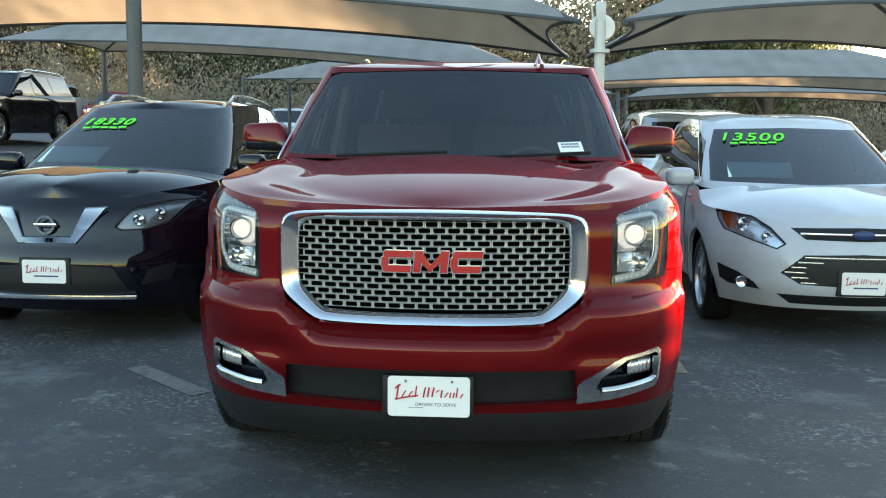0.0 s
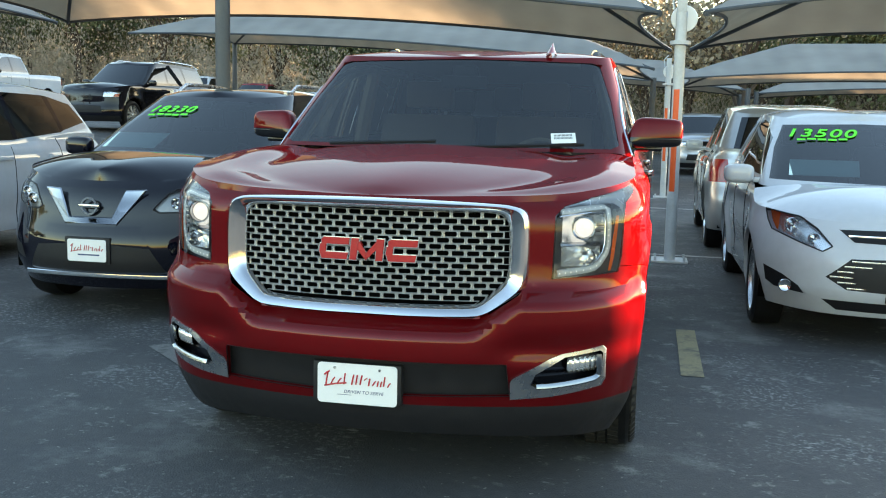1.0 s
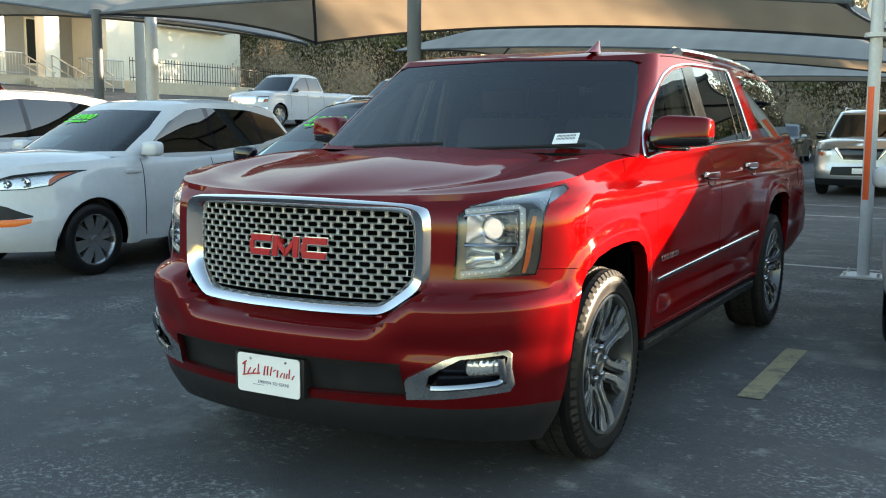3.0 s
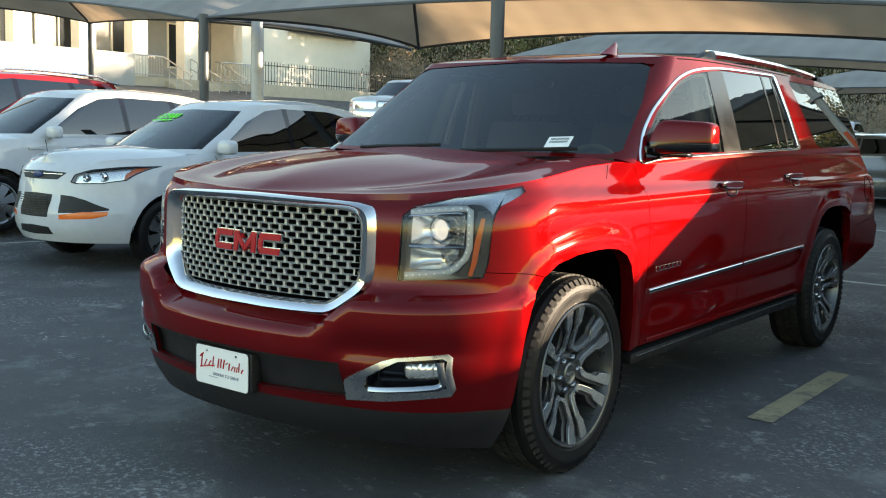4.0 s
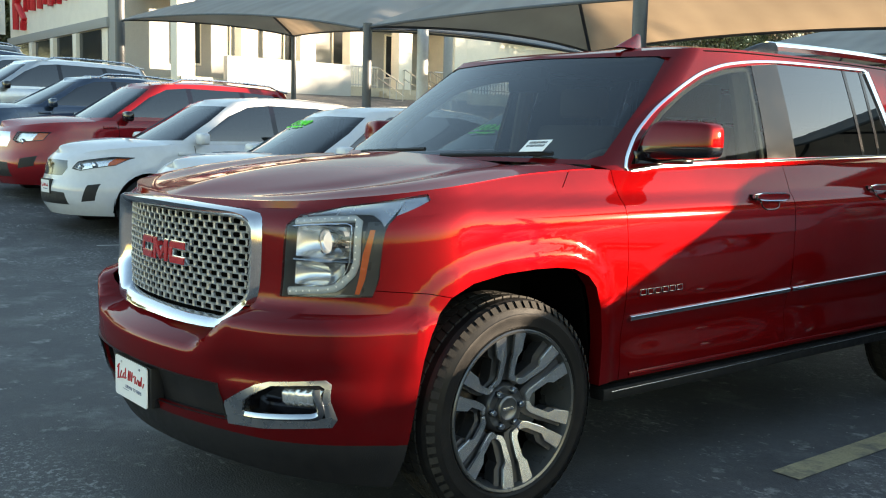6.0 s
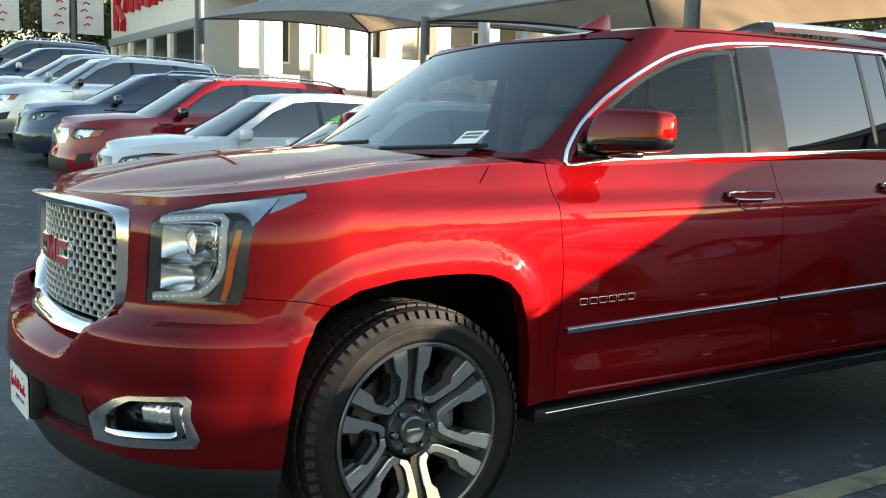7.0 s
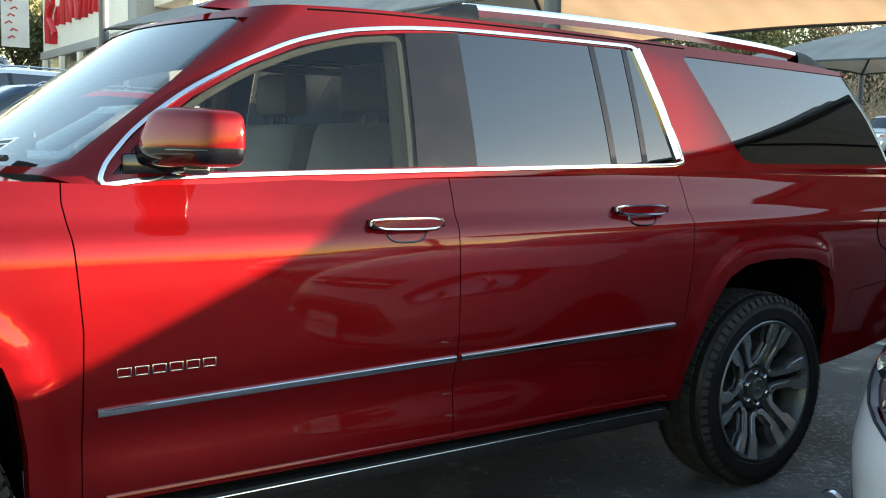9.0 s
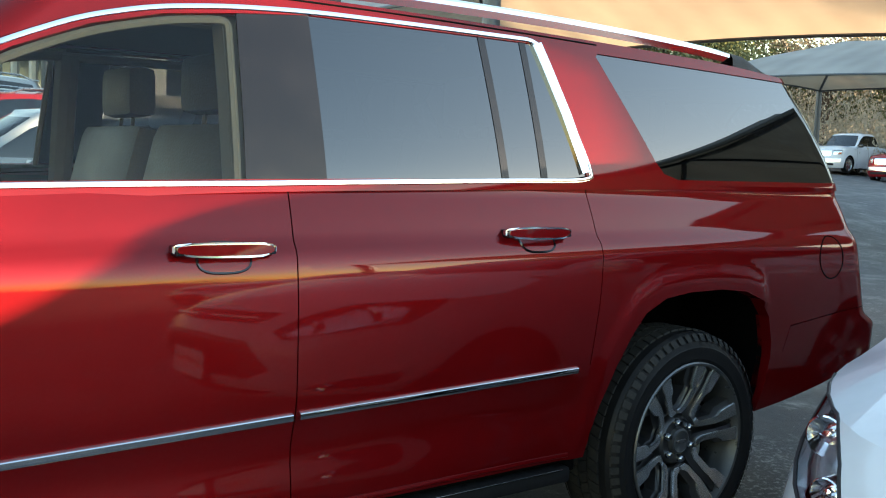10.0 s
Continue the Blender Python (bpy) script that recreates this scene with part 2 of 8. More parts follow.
BANNER = fabric("white_banner_cloth", (0.75, 0.75, 0.74), (0.75, 0.73, 0.68), 0.5)
BRUSH = fabric("dry_brush_twigs", (0.40, 0.36, 0.29), (0.46, 0.40, 0.30), 0.5)
SHADE = fabric("tan_shade_cloth", (0.38, 0.38, 0.38), (0.39, 0.295, 0.195), 0.34)


def asphalt():
    m = material("worn_asphalt", (0.050, 0.052, 0.057), 0.74, 0, vary=0.28, scale=2.4, bump=0.55, bump_scale=110)
    nt = m.node_tree
    N, L = nt.nodes, nt.links
    b = N["Principled BSDF"]
    co = N.new("ShaderNodeTexCoord")
    src = b.inputs["Base Color"].links[0].from_socket
    # broad worn areas, pale scuffs and small grit
    for scale, low, high, amount, colour, detail in ((0.16, 0.45, 0.75, 0.35, (0.075, 0.076, 0.078), 3), (0.55, 0.50, 0.80, 0.45, (0.11, 0.108, 0.10), 10),
                                                     (0.9, 0.54, 0.64, 0.6, (0.17, 0.172, 0.172), 15), (2.3, 0.585, 0.65, 0.7, (0.24, 0.24, 0.235), 12), (5.5, 0.62, 0.68, 0.65, (0.24, 0.235, 0.22), 8), (26.0, 0.68, 0.73, 0.6, (0.38, 0.37, 0.34), 2)):
        n = N.new("ShaderNodeTexNoise")
        n.inputs["Scale"].default_value, n.inputs["Detail"].default_value, n.inputs["Roughness"].default_value = scale, detail, 0.74
        L.new(co.outputs["Object"], n.inputs[0])
        r = N.new("ShaderNodeMapRange")
        r.inputs[1].default_value, r.inputs[2].default_value, r.inputs[4].default_value = low, high, amount
        L.new(n.outputs[0], r.inputs[0])
        x = N.new("ShaderNodeMix")
        x.data_type = "RGBA"
        L.new(r.outputs[0], x.inputs[0])
        L.new(src, x.inputs[6])
        x.inputs[7].default_value = (*colour, 1)
        src = x.outputs[2]
    # scuffed patches made of fine pale speckle and scratches
    for big, lo, hi, fine, flo, fhi, amount, colour, sx in ((0.55, 0.50, 0.62, 34.0, 0.53, 0.60, 0.75, (0.30, 0.305, 0.31), 1.0), (1.6, 0.54, 0.62, 15.0, 0.56, 0.62, 0.8, (0.34, 0.34, 0.335), 2.6), (0.3, 0.48, 0.66, 70.0, 0.58, 0.66, 0.7, (0.33, 0.33, 0.32), 1.0)):
        ns = []
        for scale, a, c, st in ((big, lo, hi, 1.0), (fine, flo, fhi, sx)):
            mp = N.new("ShaderNodeMapping")
            mp.inputs["Scale"].default_value = (1.0, st, 1.0)
            mp.inputs["Rotation"].default_value = (0, 0, 0.6 * st)
            L.new(co.outputs["Object"], mp.inputs[0])
            n = N.new("ShaderNodeTexNoise")
            n.inputs["Scale"].default_value, n.inputs["Detail"].default_value, n.inputs["Roughness"].default_value = scale, 6, 0.65
            L.new(mp.outputs[0], n.inputs[0])
            r = N.new("ShaderNodeMapRange")
            r.inputs[1].default_value, r.inputs[2].default_value = a, c
            L.new(n.outputs[0], r.inputs[0])
            ns.append(r.outputs[0])
        mu = N.new("ShaderNodeMath")
        mu.operation = "MULTIPLY"
        L.new(ns[0], mu.inputs[0])
        L.new(ns[1], mu.inputs[1])
        m3 = N.new("ShaderNodeMath")
        m3.operation = "MULTIPLY"
        m3.inputs[1].default_value = amount
        L.new(mu.outputs[0], m3.inputs[0])
        x = N.new("ShaderNodeMix")
        x.data_type = "RGBA"
        L.new(m3.outputs[0], x.inputs[0])
        L.new(src, x.inputs[6])
        x.inputs[7].default_value = (*colour, 1)
        src = x.outputs[2]
    L.new(src, b.inputs["Base Color"])
    return m


ASPHALT = asphalt()


# ---- mesh tools ----
def mesh_of(bm, name, mat, smooth=40.0):
    bmesh.ops.recalc_face_normals(bm, faces=bm.faces) if smooth is None else None
    me = bpy.data.meshes.new(name)
    bm.to_mesh(me)
    bm.free()
    for m in (mat if isinstance(mat, (list, tuple)) else [mat]):
        me.materials.append(m)
    if smooth is not None:
        me.shade_smooth()
        me.set_sharp_from_angle(angle=radians(smooth))
    return me


def part(name, bm, mat, parent=None, label="", smooth=40.0, at=None):
    ob = new(name, mesh_of(bm, name, mat, smooth))
    if parent is not None:
        ob.parent = parent
    if at is not None:
        ob.matrix_basis = at
    if label:
        ob["label"] = label
    return ob


def empty(name, label, category, group="", kind="", at=None):
    ob = new(name)
    ob.empty_display_size = 0.1
    if at is not None:
        ob.matrix_basis = at
    return tagged(ob, label, category, group, kind)


def curve(*pts):
    """A smooth monotone curve through the points (t, value)."""
    xs, ys = np.array([p[0] for p in pts], float), np.array([p[1] for p in pts], float)
    if len(xs) == 1:
        return lambda t: float(ys[0])
    h, d = np.diff(xs), np.diff(ys) / np.diff(xs)
    m = np.zeros(len(xs))
    m[0], m[-1] = d[0], d[-1]
    for i in range(1, len(xs) - 1):
        if d[i - 1] * d[i] > 0:
            w1, w2 = 2 * h[i] + h[i - 1], h[i] + 2 * h[i - 1]
            m[i] = (w1 + w2) / (w1 / d[i - 1] + w2 / d[i])

    def f(t):
        if t <= xs[0]:
            return float(ys[0])
        if t >= xs[-1]:
            return float(ys[-1])
        i = int(np.searchsorted(xs, t) - 1)
        s = (t - xs[i]) / h[i]
        return float((1 + 2 * s) * (1 - s) ** 2 * ys[i] + s * (1 - s) ** 2 * h[i] * m[i] + s * s * (3 - 2 * s) * ys[i + 1] + s * s * (s - 1) * h[i] * m[i + 1])
    return f


def outline(b):
    """The outer edge of an open sheet, as points in order."""
    nxt = {}
    for e in b.edges:
        if e.is_boundary:
            for v, w in (e.verts, reversed(e.verts)):
                nxt.setdefault(v, []).append(w)
    start = max(nxt, key=lambda v: v.co.z)
    way, last, here = [start.co.copy()], start, nxt[start][0]
    while here is not start and len(way) < len(nxt):
        way.append(here.co.copy())
        last, here = here, next((w for w in nxt[here] if w is not last), start)
    return way


def grid(rows, bm=None, close=False):
    """A quad sheet through rows of points."""
    bm = bm or bmesh.new()
    vs = [[bm.verts.new(p) for p in r] for r in rows]
    for a, b in zip(vs, vs[1:]):
        n = len(a)
        for i in range(n if close else n - 1):
            q = (a[i], a[(i + 1) % n], b[(i + 1) % n], b[i])
            if len({v.co.to_tuple(6) for v in q}) >= 3:
                try:
                    bm.faces.new(q)
                except ValueError:
                    pass
    return bm


def box(bm, lo, hi, bevel=0.0, m=None, seg=2):
    r = bmesh.ops.create_cube(bm, size=1.0)["verts"]
    lo, hi = Vector(lo), Vector(hi)
    for v in r:
        v.co = Vector([lo[i] + (v.co[i] + 0.5) * (hi[i] - lo[i]) for i in range(3)])
    if bevel:
        es = list({e for v in r for e in v.link_edges})
        out = bmesh.ops.bevel(bm, geom=es, offset=bevel, segments=seg, profile=0.6, affect="EDGES")
        r = list({v for f in out["faces"] for v in f.verts} | {v for v in r if v.is_valid})
    if m is not None:
        bmesh.ops.transform(bm, matrix=m, verts=[v for v in r if v.is_valid])
    return bm


def tube(bm, pts, radius, n=8, close=False, caps=True):
    """A round bar along a line of points; radius: a number or one a point."""
    pts = [Vector(p) for p in pts]
    k = len(pts)
    rad = radius if isinstance(radius, (list, tuple)) else [radius] * k
    rows, up = [], None
    for i, p in enumerate(pts):
        a, b = (pts[(i - 1) % k], pts[(i + 1) % k]) if close else (pts[max(i - 1, 0)], pts[min(i + 1, k - 1)])
        t = (b - a).normalized()
        if up is None:
            up = t.orthogonal().normalized()
        up = (up - t * up.dot(t)).normalized()
        s = t.cross(up)
        rows.append([p + (up * math.cos(2 * math.pi * j / n) + s * math.sin(2 * math.pi * j / n)) * rad[i] for j in range(n)])
    if close:
        rows.append(rows[0])
    grid(rows, bm, close=True)
    if caps and not close:
        for r in (rows[0], rows[-1]):
            try:
                bm.faces.new([bm.verts.new(p) for p in r])
            except ValueError:
                pass
    return bm


def sweep(bm, pts, normals, profile, close=False):
    """A strip of the given cross-section (across, out) along points that lie on a surface with those normals."""
    k, rows = len(pts), []
    for i, p in enumerate(pts):
        p = Vector(p)
        a, b = (pts[(i - 1) % k], pts[(i + 1) % k]) if close else (pts[max(i - 1, 0)], pts[min(i + 1, k - 1)])
        t = (Vector(b) - Vector(a)).normalized()
        n = Vector(normals[i]).normalized()
        s = t.cross(n).normalized()
        n = s.cross(t).normalized()
        rows.append([p + s * u + n * v for u, v in profile])
    if close:
        rows.append(rows[0])
    grid(rows, bm, close=True)
    if not close:
        for r in (rows[0], rows[-1]):
            bm.faces.new([bm.verts.new(q) for q in r])
    bmesh.ops.recalc_face_normals(bm, faces=bm.faces)
    return bm


def rounded(w, h):
    """A flat moulding's cross-section, w across and h proud."""
    return [(-w / 2, -h), (-w / 2, h * 0.5), (-w * 0.36, h * 0.9), (0, h), (w * 0.36, h * 0.9), (w / 2, h * 0.5), (w / 2, -h)]


def revolve(bm, prof, n=48, axis="x", m=None):
    """Turns a closed outline of (along the axis, radius) round the axis."""
    rows = []
    for a, r in prof:
        row = []
        for j in range(n):
            c, s = math.cos(2 * math.pi * j / n) * r, math.sin(2 * math.pi * j / n) * r
            p = Vector((a, c, s)) if axis == "x" else (Vector((c, a, s)) if axis == "y" else Vector((c, s, a)))
            row.append(m @ p if m is not None else p)
        rows.append(row)
    grid(rows, bm, close=True)
    return bm


def plate(bm, outline, thick, to3d, bevel=0.0):
    """A slab with that outline of (a, b), thick along the third way; to3d(a, b, c) places it."""
    front = [bm.verts.new(to3d(a, b, thick)) for a, b in outline]
    back = [bm.verts.new(to3d(a, b, 0)) for a, b in outline]
    fs = [bm.faces.new(front), bm.faces.new(list(reversed(back)))]
    n = len(outline)
    for i in range(n):
        fs.append(bm.faces.new((front[i], back[i], back[(i + 1) % n], front[(i + 1) % n])))
    if bevel:
        bmesh.ops.bevel(bm, geom=list({e for e in fs[0].edges}), offset=bevel, segments=2, affect="EDGES")
    return bm


def cut(bm, poly, axes, cond):
    """Splits the faces that meet cond along a convex outline, seen along the third axis; returns the faces inside it."""
    a, b = axes
    cx, cy = sum(p[0] for p in poly) / len(poly), sum(p[1] for p in poly) / len(poly)
    lo = [min(p[i] for p in poly) for i in (0, 1)]
    hi = [max(p[i] for p in poly) for i in (0, 1)]

    def near(f):
        return (max(v.co[a] for v in f.verts) >= lo[0] and min(v.co[a] for v in f.verts) <= hi[0]
                and max(v.co[b] for v in f.verts) >= lo[1] and min(v.co[b] for v in f.verts) <= hi[1])
    inside = [f for f in bm.faces if cond(f) and near(f)]
    for i, p in enumerate(poly):
        q = poly[(i + 1) % len(poly)]
        no = Vector((0, 0, 0))
        no[a], no[b] = q[1] - p[1], p[0] - q[0]
        co = Vector((0, 0, 0))
        co[a], co[b] = p
        ce = Vector((0, 0, 0))
        ce[a], ce[b] = cx, cy
        if no.length < 1e-9:
            continue
        if (ce - co).dot(no) > 0:
            no = -no
        geom = list({v for f in inside for v in f.verts}) + list({e for f in inside for e in f.edges}) + inside
        if not inside:
            return []
        r = bmesh.ops.bisect_plane(bm, geom=geom, plane_co=co, plane_no=no, dist=1e-5)
        fs = {g for g in r["geom"] if isinstance(g, bmesh.types.BMFace)} | {f for f in inside if f.is_valid}
        inside = [f for f in fs if f.is_valid and (f.calc_center_median() - co).dot(no) < 0]
    return inside


def take(bm, faces):
    """Moves faces into a mesh of their own."""
    out, vm = bmesh.new(), {}
    for f in faces:
        for v in f.verts:
            if v not in vm:
                vm[v] = out.verts.new(v.co)
        out.faces.new([vm[v] for v in f.verts])
    bmesh.ops.delete(bm, geom=list(faces), context="FACES")
    return out


def islands(bm):
    """The loose sheets of a mesh, each as a mesh of its own; empties bm."""
    seen, out = set(), []
    for f in list(bm.faces):
        if f in seen:
            continue
        stack, comp = [f], []
        seen.add(f)
        while stack:
            g = stack.pop()
            comp.append(g)
            for e in g.edges:
                for k in e.link_faces:
                    if k not in seen:
                        seen.add(k)
                        stack.append(k)
        out.append(comp)
    res = []
    for comp in out:
        nb, vm = bmesh.new(), {}
        for f in comp:
            for v in f.verts:
                if v not in vm:
                    vm[v] = nb.verts.new(v.co)
            nb.faces.new([vm[v] for v in f.verts])
        res.append(nb)
    return res


def flange(bm, depth, way=None, cond=None):
    """Turns the open edges of a sheet inwards, to give it thickness."""
    bm.normal_update()
    es = [e for e in bm.edges if len(e.link_faces) == 1 and (cond is None or cond(e))]
    nrm = {v: v.normal.copy() for e in es for v in e.verts}
    r = bmesh.ops.extrude_edge_only(bm, edges=es)["geom"]
    old = {v.co.to_tuple(5): n for v, n in nrm.items()}
    for v in r:
        if isinstance(v, bmesh.types.BMVert):
            n = old.get(v.co.to_tuple(5))
            if way is not None:
                v.co += way(v.co) * depth
            elif n is not None:
                v.co -= n * depth
    return bm


def mirrored(bm):
    out = bm.copy()
    for v in out.verts:
        v.co.x = -v.co.x
    bmesh.ops.reverse_faces(out, faces=out.faces)
    return out


def both(bm):
    """The half and its mirror image, as one mesh."""
    me = bpy.data.meshes.new("half")
    m = mirrored(bm)
    m.to_mesh(me)
    m.free()
    bm.from_mesh(me)
    bpy.data.meshes.remove(me)
    bmesh.ops.remove_doubles(bm, verts=bm.verts, dist=0.0004)
    return bm


def joined(*bms):
    out = bmesh.new()
    for b in bms:
        me = bpy.data.meshes.new("j")
        b.to_mesh(me)
        out.from_mesh(me)
        bpy.data.meshes.remove(me)
        b.free()
    return out


def lettering(name, words, size, mat, parent, at, label="", depth=0.002, spacing=1.0, shear=0.0, bold=0.0):
    cu = bpy.data.curves.new(name, "FONT")
    cu.body, cu.size, cu.extrude, cu.align_x, cu.align_y, cu.space_character, cu.shear = words, size, depth, "CENTER", "CENTER", spacing, shear
    cu.offset = bold
    ob = bpy.data.objects.new(name, cu)
    me = bpy.data.meshes.new_from_object(ob)
    bpy.data.objects.remove(ob)
    bpy.data.curves.remove(cu)
    me.name = name
    me.materials.append(mat)
    ob = new(name, me)
    ob.parent = parent
    ob.matrix_basis = at
    if label:
        ob["label"] = label
    return ob

# ---- vehicle bodies ----
def plan_point(seg, s, q):
    """A point of the plan outline of half a body: F front, G front corner, S side, H rear corner, R rear."""
    yf, yr, w, bf, rx, ry, br, rxr, ryr = q
    if seg in "FG":
        x0 = w - rx
        if seg == "F":
            x = s * x0
            return x, yf + bf * (x / w) ** 2
        a = s * math.pi / 2
        yc, sl = yf + bf * (x0 / w) ** 2, 2 * bf * x0 / (w * w)
        return x0 + rx * math.sin(a), yc + sl * rx * math.sin(a) + ry * (1 - math.cos(a))
    if seg in "HR":
        x0 = w - rxr
        if seg == "R":
            x = (1 - s) * x0
            return x, yr - br * (x / w) ** 2
        a = (1 - s) * math.pi / 2
        yc, sl = yr - br * (x0 / w) ** 2, 2 * br * x0 / (w * w)
        return x0 + rxr * math.sin(a), yc - sl * rxr * math.sin(a) - ryr * (1 - math.cos(a))
    y0, y1 = plan_point("G", 1.0, q)[1], plan_point("H", 0.0, q)[1]
    return w, y0 + (y1 - y0) * s


def stations(nf, nc, ns, nr):
    return ([("F", i / nf) for i in range(nf)] + [("G", i / nc) for i in range(nc)] + [("S", i / ns) for i in range(ns)]
            + [("H", i / nc) for i in range(nc)] + [("R", i / nr) for i in range(nr + 1)])


def levels_loft(st, params, zlow, zhigh, vs, push):
    """Rows of points from the low edge to the high edge; params(z, v): the outline; push(x, y, z): added to x."""
    rows = []
    for v in vs:
        row = []
        for seg, s in st:
            z = 0.5
            pm = params(None, v)
            x, y = plan_point(seg, s, pm)
            z = zlow(x, y) * (1 - v) + zhigh(x, y) * v
            pm = params(z, v)
            x, y = plan_point(seg, s, pm)
            f = min(1.0, max(0.0, x / pm[2])) ** 3
            row.append(Vector((max(0.0, x + push(y, z) * f), y, z)))
        rows.append(row)
    return rows


def cap(edge, spine, crown, nk=10, power=1.6):
    """A lid from an edge line inwards to the middle line; spine(t): (y, z) there."""
    n, rows = len(edge), []
    for i, e in enumerate(edge):
        ys, zs = spine(i / (n - 1))
        row = []
        for j in range(nk + 1):
            k = 1 - j / nk
            y = ys + (e.y - ys) * k ** power
            z = zs + (e.z - zs) * k ** 2.2 + crown * k * k * (1 - k) * 4
            row.append(Vector((e.x * k, y, z)))
        rows.append(row)
    return rows


def front(f):
    return f.normal.y < -0.12


def side(f):
    return f.normal.x > 0.45


def ring(cy, cz, r, n=28, flat=None):
    pts = [(cy + r * math.cos(2 * math.pi * i / n), cz + r * math.sin(2 * math.pi * i / n)) for i in range(n)]
    return pts


def offset_copy(bm, d, scale=1.0):
    out = bm.copy()
    out.normal_update()
    moves = [(v, v.normal * d) for v in out.verts]
    for v, m in moves:
        v.co += m
    return out


def wheel(parent, r, width, at, spokes=5, style="plain", rim_mat=None, name="wheel"):
    """A wheel on the +x side: its outer face looks along +x, centred on the hub."""
    rim_r = r * (0.69 if style != "split" else 0.715)
    h = width / 2
    w = part(name, revolve(bmesh.new(), [(-h * 0.7, rim_r * 0.96), (-h * 0.96, rim_r * 1.02), (-h, r * 0.86), (-h * 0.82, r * 0.975), (-h * 0.4, r), (h * 0.4, r), (h * 0.82, r * 0.975),
                                         (h * 0.97, r * 0.9), (h, r * 0.84), (h * 0.98, rim_r * 1.06), (h * 0.9, rim_r * 1.01), (h * 0.7, rim_r * 0.96), (-h * 0.7, rim_r * 0.96)], 56), RUBBER, parent, "black rubber tyre", smooth=35, at=at)
    bm = revolve(bmesh.new(), [(h * 0.93, rim_r * 1.015), (h * 0.93, rim_r * 0.975), (h * 0.72, rim_r * 0.94), (-h * 0.5, rim_r * 0.9), (-h * 0.5, rim_r * 0.97), (h * 0.7, rim_r * 0.985), (h * 0.93, rim_r * 1.015)], 48)
    part("rim", bm, rim_mat or ALLOY, w, "alloy rim")
    part("brake_disc", revolve(bmesh.new(), [(-h * 0.30, rim_r * 0.68), (-h * 0.18, rim_r * 0.68), (-h * 0.18, 0.02), (-h * 0.30, 0.02), (-h * 0.30, rim_r * 0.68)], 32), BRAKE, w)
    bm = bmesh.new()
    for i in range(spokes):
        a = 2 * math.pi * i / spokes + 0.3
        rot = Matrix.Rotation(a, 4, "X")
        for da in (-0.13, 0.13):
            o = [(-0.022, rim_r * 0.16), (0.022, rim_r * 0.16), (0.03, rim_r * 0.96), (-0.03, rim_r * 0.96)]
            rr = rot @ Matrix.Rotation(da, 4, "X")
            plate(bm, o, h * 0.22, lambda p, q, c, rr=rr: rr @ Vector((h * 0.5 + c + 0.02 * (1 - q / rim_r), p, q)))
    revolve(bm, [(h * 0.4, 0.0), (h * 0.88, 0.0), (h * 0.88, rim_r * 0.15), (h * 0.72, rim_r * 0.24), (h * 0.4, rim_r * 0.24)], 24)
    bmesh.ops.recalc_face_normals(bm, faces=bm.faces)
    part("spokes", bm, rim_mat or ALLOY, w, "split alloy spokes")
    return w


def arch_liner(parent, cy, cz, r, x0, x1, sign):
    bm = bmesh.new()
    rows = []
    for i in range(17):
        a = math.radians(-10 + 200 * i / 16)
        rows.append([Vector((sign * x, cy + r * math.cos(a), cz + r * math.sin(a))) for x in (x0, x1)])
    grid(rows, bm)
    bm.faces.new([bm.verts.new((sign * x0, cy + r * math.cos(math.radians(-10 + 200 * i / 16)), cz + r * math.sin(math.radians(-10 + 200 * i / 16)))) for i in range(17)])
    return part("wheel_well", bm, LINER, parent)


def mirror_shell(bm, c, size, sign=1):
    """A door mirror's housing, rounded, with its arm towards the door."""
    r = bmesh.ops.create_uvsphere(bm, u_segments=18, v_segments=12, radius=1.0)["verts"]
    for v in r:
        p = Vector([math.copysign(abs(q) ** 0.55, q) for q in v.co])
        v.co = Vector((c[0] + p.x * size[0], c[1] + p.y * size[1] * (1.0 if p.y < 0 else 0.55), c[2] + p.z * size[2]))
    box(bm, (c[0] - size[0] - 0.07, c[1] - 0.02, c[2] - size[2] * 0.9), (c[0] - size[0] * 0.5, c[1] + 0.04, c[2] - size[2] * 0.35), 0.012)
    return bm


def seats(parent, rows, mat, zf, w):
    """Seats with headrests; rows: where each row's back stands."""
    for y, n in rows:
        for i in range(n):
            x = (-1 + 2 * (i + 0.5) / n) * w
            bm = bmesh.new()
            hw = w / n * 0.82
            box(bm, (x - hw, y - 0.50, zf + 0.25), (x + hw, y + 0.02, zf + 0.40), 0.04)
            box(bm, (x - hw, -0.07, 0.0), (x + hw, 0.07, 0.62), 0.05, Matrix.Translation((0, y, zf + 0.36)) @ Matrix.Rotation(radians(-14), 4, "X"))
            box(bm, (x - hw * 0.5, y + 0.10, zf + 1.00), (x + hw * 0.5, y + 0.21, zf + 1.18), 0.04)
            for dx in (-0.06, 0.06):
                tube(bm, [(x + dx, y + 0.14, zf + 0.9), (x + dx, y + 0.16, zf + 1.05)], 0.008, 6)
            part("seat", bm, mat, parent, "seat with a headrest")


